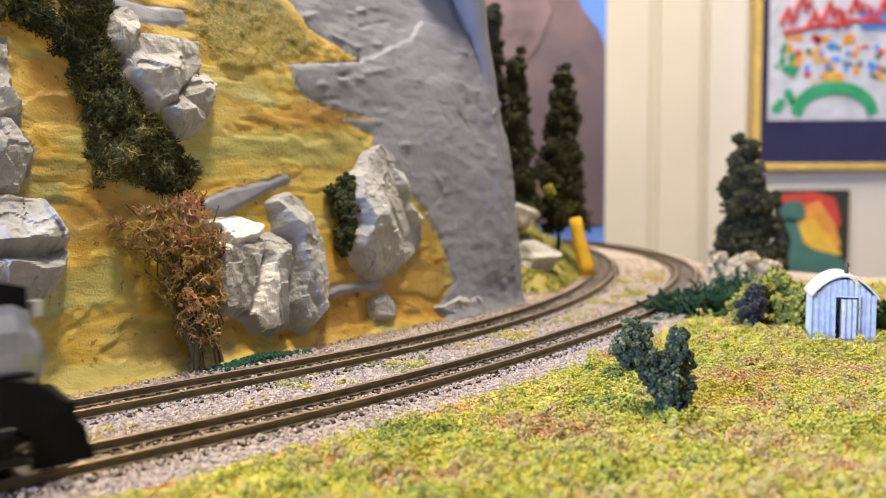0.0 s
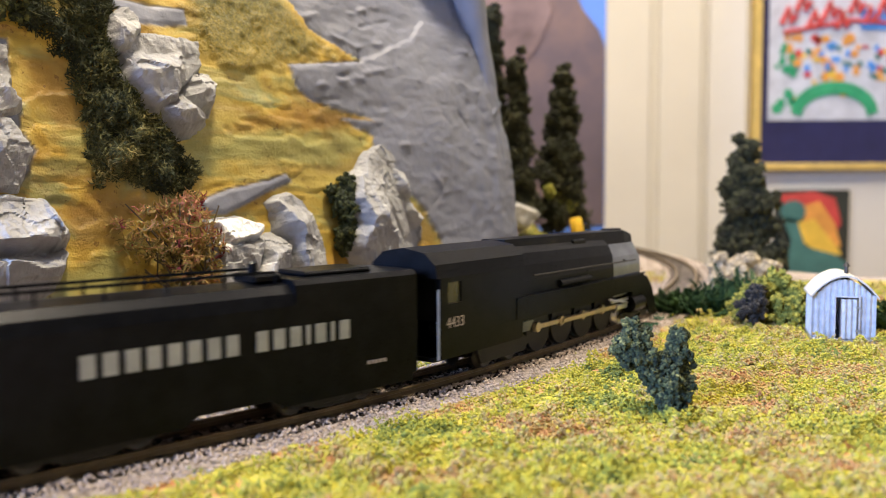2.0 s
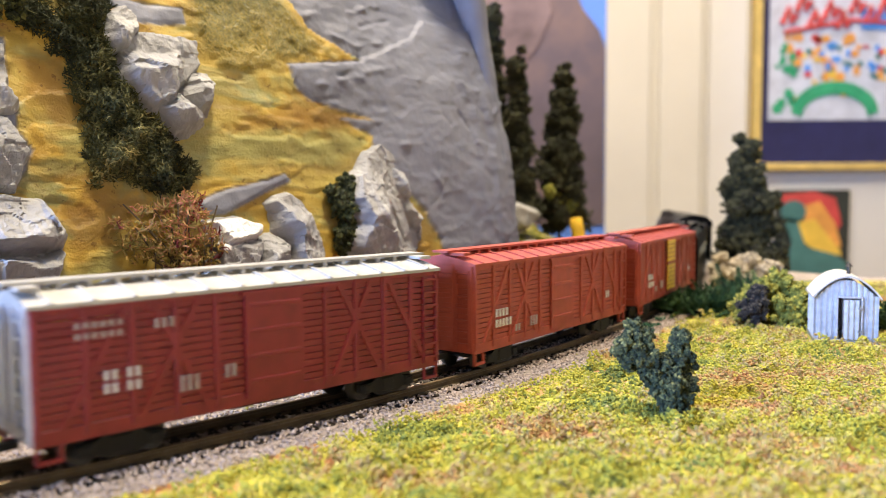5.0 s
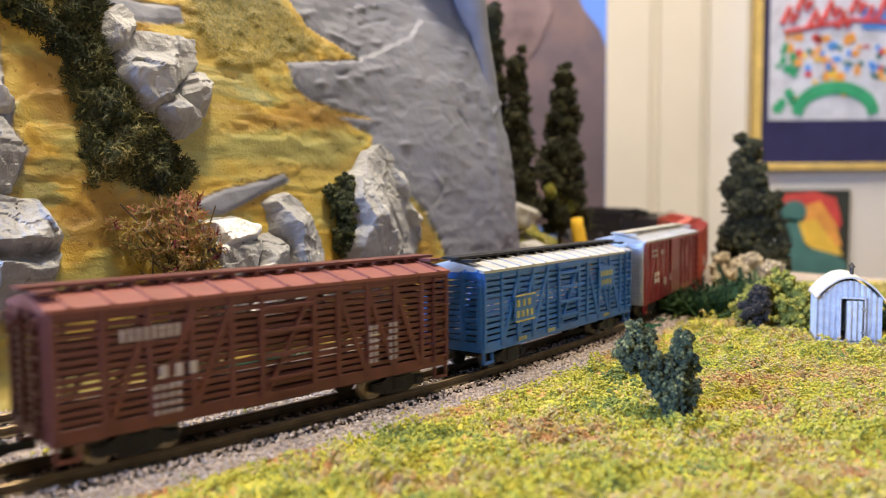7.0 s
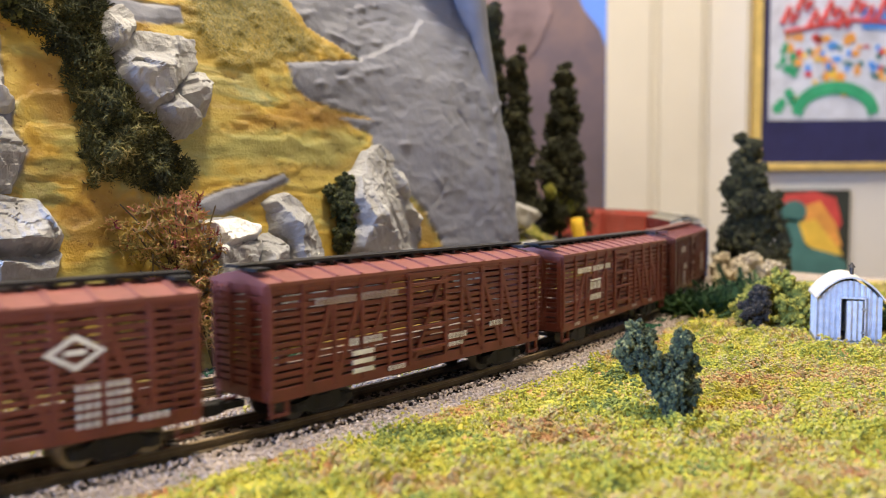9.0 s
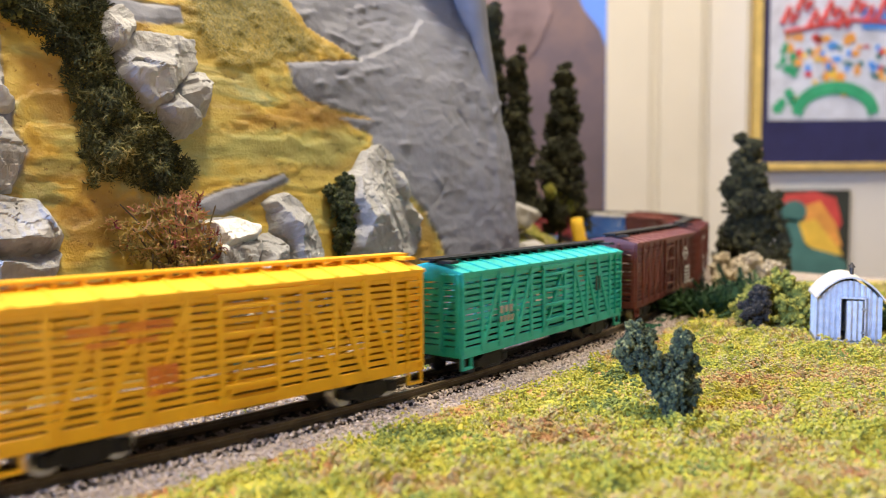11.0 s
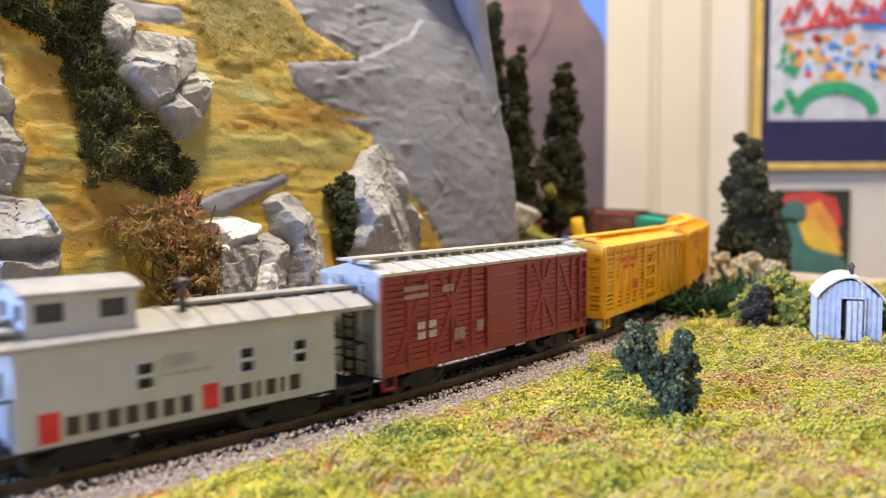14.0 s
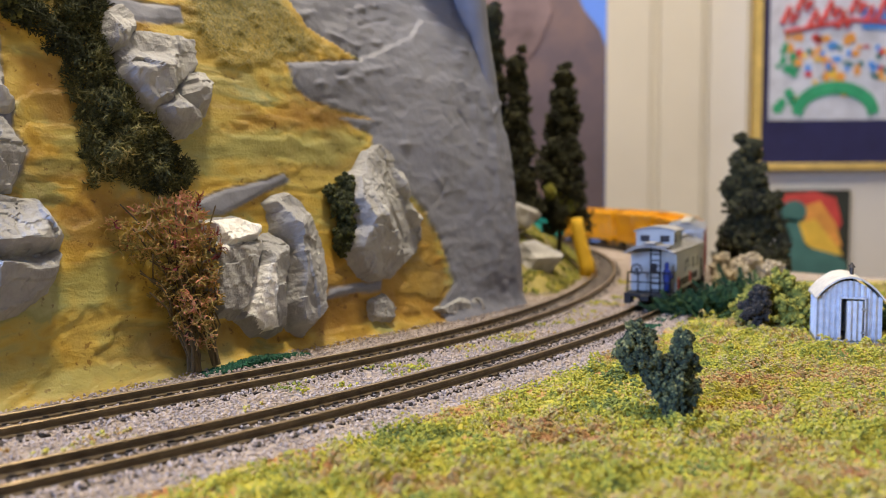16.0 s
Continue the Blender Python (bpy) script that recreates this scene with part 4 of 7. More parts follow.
face_rock([([(138.1, 4.5), (151.6, 7.7), (162.3, 5.8), (164.8, 0.9), (145.5, 0.9)], (150.6, 4.7, 3.8), [(80, 0.6, 0.5), (270, 0, 0.2), (180, 2, 0.4)])], 37, label="low grey plaster lump at the cliff foot")

# ---- plants on the hillside ----


def lichen_band():
    """Fine crumpled strands matted along a trailing patch, in seven clumps."""
    ob = thing("lichen_bush", "dark green dried lichen trailing down the hillside", "bush")
    outline = [(14.2, 96.6), (39.8, 102.6), (36, 87.2), (35.3, 79.7), (37.1, 74.8), (41.1, 70.6), (43.9, 65.8), (47.9, 60.1), (50.2, 55.2), (54.4, 51.2), (51, 45.5), (40.1, 44.6), (32.3, 48.2), (25.5, 46.5), (25.4, 58.3), (25.4, 66.3), (23.4, 70.2), (22.7, 77.3), (16.3, 81.7), (12.5, 84.5)]
    lo, hi = [min(p[k] for p in outline) for k in (0, 1)], [max(p[k] for p in outline) for k in (0, 1)]
    x, y = rng.uniform(lo[0] - 2, hi[0] + 2, 32000), rng.uniform(lo[1] - 2, hi[1] + 2, 32000)
    d = depth_in(outline, x, y)
    ragged = np.array([noise.noise((a * 0.35, b * 0.35, 3.0)) for a, b in zip(x, y)])
    keep = d + ragged * 2.2 > 0
    x, y, d = x[keep], y[keep], d[keep]
    clumps = [Build() for _ in range(7)]
    for u, v, depth in zip(x, y, d):
        lump = noise.noise((u * 0.16, v * 0.16, 7.0)) + 0.6 * noise.noise((u * 0.45, v * 0.45, 2.0))
        thick = min(1, max(0.15, depth / 4)) * (4.0 + 5.5 * lump)
        p = hill_point(u, v, belly_at(v) + 0.4 + random.random() ** 0.45 * max(0.6, thick))
        dr = Vector((random.gauss(0, 1), random.gauss(0, 1), random.gauss(0, 0.8))).normalized()
        s = random.uniform(0.5, 1.2)
        pts = [p]
        for _ in range(2):
            dr = (dr + Vector((random.gauss(0, 0.8), random.gauss(0, 0.8), random.gauss(0, 0.8)))).normalized()
            pts.append(pts[-1] + dr * s)
        clumps[max(0, min(6, int((v - lo[1]) / (hi[1] - lo[1]) * 7)))].tube(pts, random.uniform(0.13, 0.30), 3, 0.09)
    for b in clumps:
        tagged(part("lichen_clump", b, M["lichen"], ob), kind="stuff")


lichen_band()


def twig_shrub():
    """Bare crooked stems whose ends break into coral-like sprays."""
    ob = thing("twig_shrub", "brown twiggy shrub with reddish tips at the hill foot", "shrub")
    outline = [(26.2, 36.5), (28.7, 40.4), (35.9, 41.1), (44, 44.4), (52.5, 44.6), (54, 35.8), (56.7, 29.7), (53.8, 21.2), (54.6, 16.7), (50.4, 12.9), (51.6, 7), (47.7, 4.1), (42.2, 6), (39.4, 9.9), (33.7, 10.7), (36.6, 16.6), (34.3, 22.3), (37.1, 26.2), (30.1, 27.3), (26.8, 32.5)]
    feet = [(42.8, 1.2), (43.5, 0.7), (49.3, 1.5)]
    lo, hi = [min(p[k] for p in outline) for k in (0, 1)], [max(p[k] for p in outline) for k in (0, 1)]

    def place(u, v, lift):
        return hill_point(u, v, belly_at(v) + lift)

    b = Build()
    for k in range(34):
        fu, fv = feet[k % 3]
        tu = random.uniform(lo[0] + 3, hi[0] - 2)
        tv = random.uniform(lo[1] + 12, hi[1] - 2)
        bend = 0.25 + 0.3 * random.random()
        pts = [hill_point(fu + random.gauss(0, 0.6), fv - 0.6, random.uniform(2.5, 4))]
        for q in (0.2, 0.4, 0.6, 0.8, 1.0):
            pts.append(place(fu + (tu - fu) * q ** (1 + bend * 2) + random.gauss(0, 0.7), fv + (tv - fv) * q + random.gauss(0, 0.5), 2.5 + 4.5 * q * random.random() + 1.2 * random.random()))
        b.tube(pts, random.uniform(0.28, 0.5), 5, 0.18)
    part("stem", b, M["stem"], ob)
    spray, red = Build(), Build()
    made = 0
    while made < 430:
        u, v = random.uniform(lo[0], hi[0]), random.uniform(lo[1], hi[1])
        d = float(depth_in(outline, np.array([u]), np.array([v]))[0])
        if d < 1.0 or noise.noise((u * 0.28, v * 0.28, 12.0)) < -0.12:
            continue
        made += 1
        p = place(u, v, 1.0 + random.random() ** 0.8 * (3.0 + min(5.0, d)))
        grow = (hill_point(u, v, 10) - hill_point(feet[0][0], feet[0][1] + 12, 0)).normalized()
        edge_red = u > 50.5 and 16 < v < 42
        target = red if random.random() < (0.45 if edge_red else 0.02) else spray
        for _ in range(3):
            a = (grow * 0.5 + Vector((random.gauss(0, 0.8), random.gauss(0, 0.8), random.gauss(0, 0.6)))).normalized()
            m = p + a * random.uniform(0.7, 1.5)
            e = m + (a + Vector((random.gauss(0, 0.6), random.gauss(0, 0.6), random.gauss(0, 0.5)))).normalized() * random.uniform(0.5, 1.2)
            w = random.uniform(0.16, 0.32)
            target.tube([p, m, e], w, 4, w * 0.55)
            for root in (m, m, e):
                target.tube([root, root + (a * 0.7 + Vector((random.gauss(0, 0.8), random.gauss(0, 0.8), random.gauss(0, 0.7)))).normalized() * random.uniform(0.5, 1.3)], w * 0.75, 3, w * 0.4)
    tagged(part("spray", spray, M["twig"], ob), kind="stuff")
    tagged(part("red_spray", red, M["red_twig"], ob, "dark red twig tips"), kind="stuff")


twig_shrub()


def clump(b, c, radius, count, grain, squash=1.0):
    """Foam crumbs over a rough ball."""
    d = rng.normal(size=(count, 3))
    d /= np.linalg.norm(d, axis=1)[:, None]
    at = Vector(c)
    lump = np.array([noise.noise(Vector(q) * 2.2 + at) + 0.6 * noise.noise(Vector(q) * 5.0 + at) for q in d])
    r = radius * (1 + 0.5 * lump) * rng.uniform(0.3, 1.2, count) ** 0.5
    p = d * r[:, None]
    p[:, 2] *= squash
    b.grains(p + np.array(c), rng.uniform(0.45, 1.5, count) * grain)


def foam_bush(name, blobs, grain, material, label, per=60, category="bush", group=""):
    """A bush of foam clumps, each with ragged smaller lumps on it."""
    ob = thing(name, label, category, group)
    for x, y, z, r in blobs:
        b = Build()
        clump(b, (x, y, z), r * 0.62, int(per * r * r / grain / grain * 0.06) + 20, grain)
        for _ in range(34):
            d = Vector((random.gauss(0, 1), random.gauss(0, 1), random.gauss(0.2, 1))).normalized() * r * random.uniform(0.6, 1.22)
            s = r * random.uniform(0.12, 0.34)
            clump(b, (x + d.x, y + d.y, z + d.z), s, int(per * s * s / grain / grain * 0.12) + 8, grain)
        tagged(part("foam_clump", b, M[material], ob), kind="stuff")
    return ob


blobs = []
for u, v, r in [(102, 38, 3.4), (104, 44, 3.0), (105.5, 48, 2.2), (100, 42, 2.6), (100, 31, 2.8), (99, 27.5, 2.2), (103, 33, 2.5), (98, 45, 1.6)]:
    p = hill_point(u, v, belly_at(v) + 3)
    blobs.append((p.x, p.y, p.z, r))
foam_bush("foam_bush", blobs, 0.42, "bush", "dark olive foam bush clinging to the hillside between rocks")

# green flock at the foot of the hill
b = Build()
for k in range(2600):
    u = random.uniform(44, 76)
    p = hill_point(u, 0, 3 + random.random() * 5)
    b.grains([(p.x, p.y, GROUND + 0.4 + random.random() * 1.8 * (1 - abs(u - 60) / 18))], [random.uniform(0.25, 0.45)])
single("green_flock", b, M["green_flock"], "patch of dark green flock at the hill foot", "grass", kind="stuff")

# dark leafy clump in the top corner of the hillside
blobs = []
for u, v, r in [(8, 88, 4), (12, 92, 4), (3, 92, 5), (17, 97, 4), (15, 86, 2.4)]:
    p = hill_point(u, v, belly_at(v) + 2)
    blobs.append((p.x, p.y, p.z, r))
foam_bush("foam_bush", blobs, 0.6, "bush", "dark green foam bush high on the ochre slope")

# ---- shrub standing in the turf ----
foam_bush("foam_shrub", [(35 + (x - 35) * 0.84, yy, GROUND + (z + 2.4) * 0.88, r * 0.78) for x, yy, z, r in [(36.5, 147, 16.5, 3.2), (35.0, 147, 14, 3.3), (38.5, 147, 14.5, 3.0), (35.5, 147.5, 11.5, 2.8), (39.5, 146, 10.5, 3.2), (42.5, 146, 9.5, 3.0), (45.5, 146, 12.5, 2.6), (46.0, 146, 15.5, 2.2), (46.2, 146, 10, 3.0), (41.0, 145.5, 6.5, 3.0), (44, 145, 6.5, 3.6), (44.5, 145, 3, 3.4), (46.5, 145, 6, 2.6), (43, 145, 3.5, 2.6), (45.0, 145, 0.2, 2.6)]], 0.36, "shrub", "small dark blue-green foam shrub standing in the turf", per=60)


# ---- trees ----
def foam_tree(x, y, z0, height, width, seed, label, taper=0.55, bare=0.14, lean=0.0):
    r = random.Random(seed)
    th = thing("tree", label, "tree", "dark model trees")
    t = Build().tube([(x, y, z0 - 3), (x + lean * 0.3, y, z0 + height * 0.4), (x + lean, y, z0 + height * 0.9)], width * 0.045, 7, width * 0.02)
    for k in range(14):
        f = bare + (1 - bare) * k / 15
        a = r.uniform(0, math.tau)
        t.tube([(x + lean * f, y, z0 + height * f), (x + lean * f + math.cos(a) * width * 0.3 * (1 - f * 0.6), y + math.sin(a) * width * 0.3 * (1 - f * 0.6), z0 + height * (f + 0.05))], width * 0.02, 4, 0.1)
    part("trunk", t, M["trunk"], th)
    c = Build()
    tiers = max(9, int(height / 5))
    for k in range(tiers):
        f = bare + (1 - bare) * (k + 0.3) / tiers
        ring = width * 0.5 * (1 - taper * (k / tiers) ** 1.2) * r.uniform(0.8, 1.15)
        for j in range(9):
            a = r.uniform(0, math.tau)
            d = ring * r.uniform(0.3, 0.78)
            clump(c, (x + lean * f + math.cos(a) * d, y + math.sin(a) * d, z0 + height * f + r.uniform(-1.2, 1.2) * height / tiers), ring * r.uniform(0.22, 0.46), 120, width * 0.030, 0.8)
        clump(c, (x + lean * f, y, z0 + height * f), ring * 0.55, 120, width * 0.028)
    part("crown", c, M["conifer"], th)


foam_tree(62, 425, 8, 97, 28, 2, "tall dark foam tree with a bare trunk behind the hill", bare=0.2, lean=3)
foam_tree(40, 415, 26, 86, 25, 5, "tall dark foam tree on the mossy bank", bare=0.12, lean=-2)
foam_tree(30, 440, 30, 112, 22, 7, "tall dark foam tree close behind the cliff", bare=0.12, lean=-3)
foam_tree(157, 405, -2, 68, 40, 9, "dark foam conifer at the edge of the board", taper=0.74, bare=0.02, lean=-3)

# ---- bank behind the hill ----


def bank():
    b = Build()
    us, vs = np.linspace(0, 1, 50), np.linspace(0, 1, 26)
    for a in us:
        for c in vs:
            x0, y0, h0 = on_line(LINE_B, 22 + a * 190)
            off = 11 + c * 55
            z = GROUND - 0.5 + min(1, a * 7) * 34 * c ** 0.8 + 2.2 * noise.fractal((a * 8, c * 5, 4.0), 1.0, 2.0, 3) * min(1, c * 4)
            b.v.append((x0 - math.sin(h0) * off, y0 + math.cos(h0) * off, z))
    k = len(vs)
    b.f = [(i * k + j, (i + 1) * k + j, (i + 1) * k + j + 1, i * k + j + 1) for i in range(len(us) - 1) for j in range(k - 1)]
    return b


single("bank", bank(), M["slope"], "mossy ochre bank behind the hill", "bank", kind="structure", smooth=True)
b = Build()
pts = []
for _ in range(5000):
    a, c = random.random(), random.random()
    x0, y0, h0 = on_line(LINE_B, 22 + a * 190)
    if noise.noise((a * 14, c * 9, 2.0)) > -0.05:
        off = 11 + c * 55
        pts.append((x0 - math.sin(h0) * off, y0 + math.cos(h0) * off, GROUND - 0.5 + min(1, a * 7) * 34 * c ** 0.8 + 2.2 * noise.fractal((a * 8, c * 5, 4.0), 1.0, 2.0, 3) * min(1, c * 4) + random.random() * 0.8))
b.grains(pts, rng.uniform(0.5, 1.1, len(pts)))
single("bank_tufts", b, M["olive_bush"], "olive foam tufts on the mossy bank", "grass", kind="stuff")
for x, y, z, s, seed in [(40, 364, 9, (14, 9, 11), 41), (38, 402, 29, (12, 8, 9), 43)]:
    single("rock", rock_mesh("rock", s, seed, material="pale_rock"), None, "pale plaster rock on the mossy bank", "rock", "rocks on the bank", at=pose(x * MM, y * MM, z * MM))
single("yellow_post", Build().tube([(69.5, 415, 28), (70, 414, 23), (71.5, 412, 14), (74, 409, 4), (75, 408, -3)], 3.2, 9, 4.2), M["yellow_post"], "bright yellow painted plaster pillar beside the track", "pillar", smooth=True)
foam_bush("foam_bush", [(66, 418, 34, 3.5), (62, 420, 37, 3), (55, 412, 42, 3)], 0.8, "olive_bush", "yellow-olive foam bush on the bank")

# ---- shrubs at the far edge of the turf ----


def sprigs(name, material, label, base, spread, height, count, size):
    b = Build()
    for _ in range(count):
        p = Vector((base[0] + random.gauss(0, spread[0]), base[1] + random.gauss(0, spread[1]), GROUND + random.random() * height * 0.4))
        d = Vector((random.gauss(0, 1), random.gauss(0, 0.7), random.uniform(0.3, 1.2))).normalized()
        e = p + d * random.uniform(0.5, 1) * height * 0.7
        b.tube([p, (p + e) / 2 + Vector((0, 0, 0.5)), e], size, 3, size * 0.4)
        for k in range(9):
            q = p.lerp(e, (k + 1) / 9)
            for sgn in (-1, 1):
                w = d.cross(Vector((0, 0.6, 1))).normalized() * sgn * size * 7 * (1 - k / 11) + d * size * 3
                b.tube([q, q + w], size * 1.4, 3, size * 0.5)
    return single(name, b, M[material], label, "bush")


sprigs("fern_bush", "fern", "dark green feathery fern bush at the turf edge", (92, 280), (7.5, 5), 11, 260, 0.34)
sprigs("fern_bush", "fern", "dark green feathery fern bush beside the tin shed", (112, 286), (5, 4), 19, 70, 0.34)
sprigs("fern_bush", "fern", "dark green feathery fern bush behind the tin shed", (136, 236), (3, 3), 15, 70, 0.34)
foam_bush("beige_bush", [(124, 350, 4, 7), (133, 352, 6, 8), (141, 350, 5, 7), (130, 345, 2, 7), (147, 352, 3, 6)], 0.9, "beige_lichen", "pale beige lichen heap at the board edge")
foam_bush("foam_bush", [(98, 251, 5, 5), (103, 253, 8.5, 4.6), (108, 254, 11, 4.0), (106, 253, 5.5, 4.6)], 0.5, "olive_bush", "yellow-olive foam bush beside the tin shed")
foam_bush("foam_bush", [(97.5, 246, 4.5, 4.2), (99.5, 246.5, 8, 3.2)], 0.5, "black_foam", "black charred foam bush in the turf")
foam_bush("foam_bush", [(107, 246, 2.5, 3.6), (111, 244, 3.6, 4.0), (106, 245, 6, 2.6), (113, 250, 7, 4)], 0.45, "olive_bush", "low olive green foam bush next to the shed")
b = Build()
for k in range(2500):
    s, o = random.uniform(40, 150), -random.uniform(7, 13)
    x, y, a = on_line(LINE_A, s)
    if noise.noise((s * 0.08, o * 0.1, 3)) > -0.05:
        b.grains([(x - math.sin(a) * o, y + math.cos(a) * o, GROUND + 0.5 + random.random() * 0.6)], [random.uniform(0.3, 0.5)])
single("green_flock", b, M["green_flock"], "bright green flock beside the outer rail", "grass", kind="stuff")


# ---- tin shed ----
def shed():
    th = thing("tin_shed", "small corrugated tin shed with an arched roof and ajar door", "shed", at=pose(0.1122, 0.2185, (GROUND + 1.5) * MM, 0, 0, -19))
    W, D, H = 7.3, 17.0, 12.8
    part("base", Build().box(-8.1, 8.1, -1.0, D + 1, -0.9, 0.8, 0.2), M["grey_detail"], th)
    rise = 4.6

    def roof_z(x):
        return H + rise * (1 - (x / W) ** 2)

    def ridged(x0, x1, z0, ztop, y):
        b = Build()
        k = max(2, int(round((x1 - x0) / 0.36)))
        v = []
        for i in range(k + 1):
            x = x0 + (x1 - x0) * i / k
            d = 0.46 * math.cos(x / 1.46 * math.tau)
            zt = ztop if ztop is not None else roof_z(x)
            v += [(x, y + d, z0), (x, y + d, zt), (x, y + d + 0.4, z0), (x, y + d + 0.4, zt)]
        f = []
        for i in range(k):
            a, c = i * 4, i * 4 + 4
            f += [(a, c, c + 1, a + 1), (a + 2, a + 3, c + 3, c + 2), (a + 1, c + 1, c + 3, a + 3), (a, a + 2, c + 2, c)]
        return b.add(v, f)

    part("front_wall", ridged(-W, -2.2, 0.8, None, 0), M["tin"], th)
    part("front_wall", ridged(3.9, W, 0.8, None, 0), M["tin"], th)
    part("lintel", ridged(-2.2, 3.9, 12.4, None, 0), M["tin"], th)
    for sx in (-1, 1):
        sw = ridged(0, D, 0.8, H + 0.2, 0)
        sw.v = [(sx * (W + p[1]), p[0], p[2]) for p in sw.v]
        part("side_wall", sw, M["tin"], th)
    part("back_wall", ridged(-W, W, 0.8, None, D), M["tin"], th)
    part("door_frame", Build().box(-2.5, -2.1, -0.7, 0.3, 0.8, 12.6).box(3.7, 4.1, -0.7, 0.3, 0.8, 12.6).box(-2.5, 4.1, -0.7, 0.3, 12.4, 12.9), M["tin"], th)
    door = ridged(-4.8, 0, 1.0, 12.0, 0)
    d = part("door", door, M["tin"], th, "corrugated tin door standing ajar")
    d.matrix_basis = pose(3.6 * MM, -0.9 * MM, 0, 0, 0, 14)
    part("hinge", Build().box(-0.9, 0.3, -0.75, -0.3, 3.0, 3.6).box(-0.9, 0.3, -0.75, -0.3, 9.4, 10.0), M["grey_detail"], d)
    prof = []
    for i in range(17):
        x = -W - 1.3 + (2 * W + 2.6) * i / 16
        prof.append((x, H + 0.3 + (rise + 0.5) * (1 - (x / (W + 0.6)) ** 2)))
    prof += [(x, z + 0.55) for x, z in prof[::-1]]
    part("roof", Build().prism(prof, "y", -1.8, D + 1.4), M["tin_roof"], th, "pale arched tin roof")
    st = part("stovepipe", Build().lathe_z([(0.55, 15), (0.55, 20.6), (0.5, 20.7)], 1.2, 6), M["dark_steel"], th, "thin dark stovepipe")
    part("cap", Build().lathe_z([(1.1, 20.6), (0.2, 21.9), (0.05, 22.0)], 1.2, 6), M["dark_steel"], st)


shed()

# ---- the room ----
WALL_Y = 1300.0


def slab(name, x0, x1, y0, y1, z0, z1, material, label, category):
    return single(name, Build().box(x0, x1, y0, y1, z0, z1), material, label, category, kind="structure")


slab("wall_back", -1900, 1900, WALL_Y + 14, WALL_Y + 120, -900, 1500, M["wall"], "warm white painted wall behind the layout", "wall")
slab("wall_left", -2020, -1900, -1700, WALL_Y + 120, -900, 1500, M["wall"], "plain white side wall", "wall")
slab("wall_right", 1900, 2020, -1700, WALL_Y + 120, -900, 1500, M["wall"], "plain white side wall", "wall")
slab("wall_front", -2020, 2020, -1820, -1700, -900, 1500, M["wall"], "plain white wall behind the viewer", "wall")
slab("floor", -2020, 2020, -1820, WALL_Y + 120, -1000, -900, M["wood_floor"], "brown floor of the room", "floor")
slab("ceiling", -2020, 2020, -1820, WALL_Y + 120, 1500, 1600, M["ceiling"], "white ceiling of the room", "ceiling")
PX = (WALL_Y) / 1409.8


def wx(px):
    return (px - 784) * PX


def wz(py):
    return 41 + (343.6 - py) * PX


# upright boards and grooves of the white wall panelling
for x0, x1, proud in [(1072, 1150, 12), (1166, 1240, 12), (1252, 1318, 16)]:
    single("trim", Build().box(wx(x0), wx(x1), WALL_Y + 14 - proud, WALL_Y + 13.9, -900, 1500, 2.5), M["wall"], "upright white panel board of the back wall", "panelling", kind="structure")


def panel(b, pts, y, thick=1.5):
    """A flat patch in the picture's plane, outlined in wall places."""
    n = len(pts)
    return b.add([(wx(p), y, wz(q)) for p, q in pts] + [(wx(p), y + thick, wz(q)) for p, q in pts], [tuple(range(n)), tuple(range(n, 2 * n))[::-1]] + [(i, n + i, n + (i + 1) % n, (i + 1) % n) for i in range(n)])


def ring(cx, cy, rx, ry, n=20, a0=0.0, a1=math.tau):
    return [(cx + rx * math.cos(a0 + (a1 - a0) * k / n), cy + ry * math.sin(a0 + (a1 - a0) * k / n)) for k in range(n)]


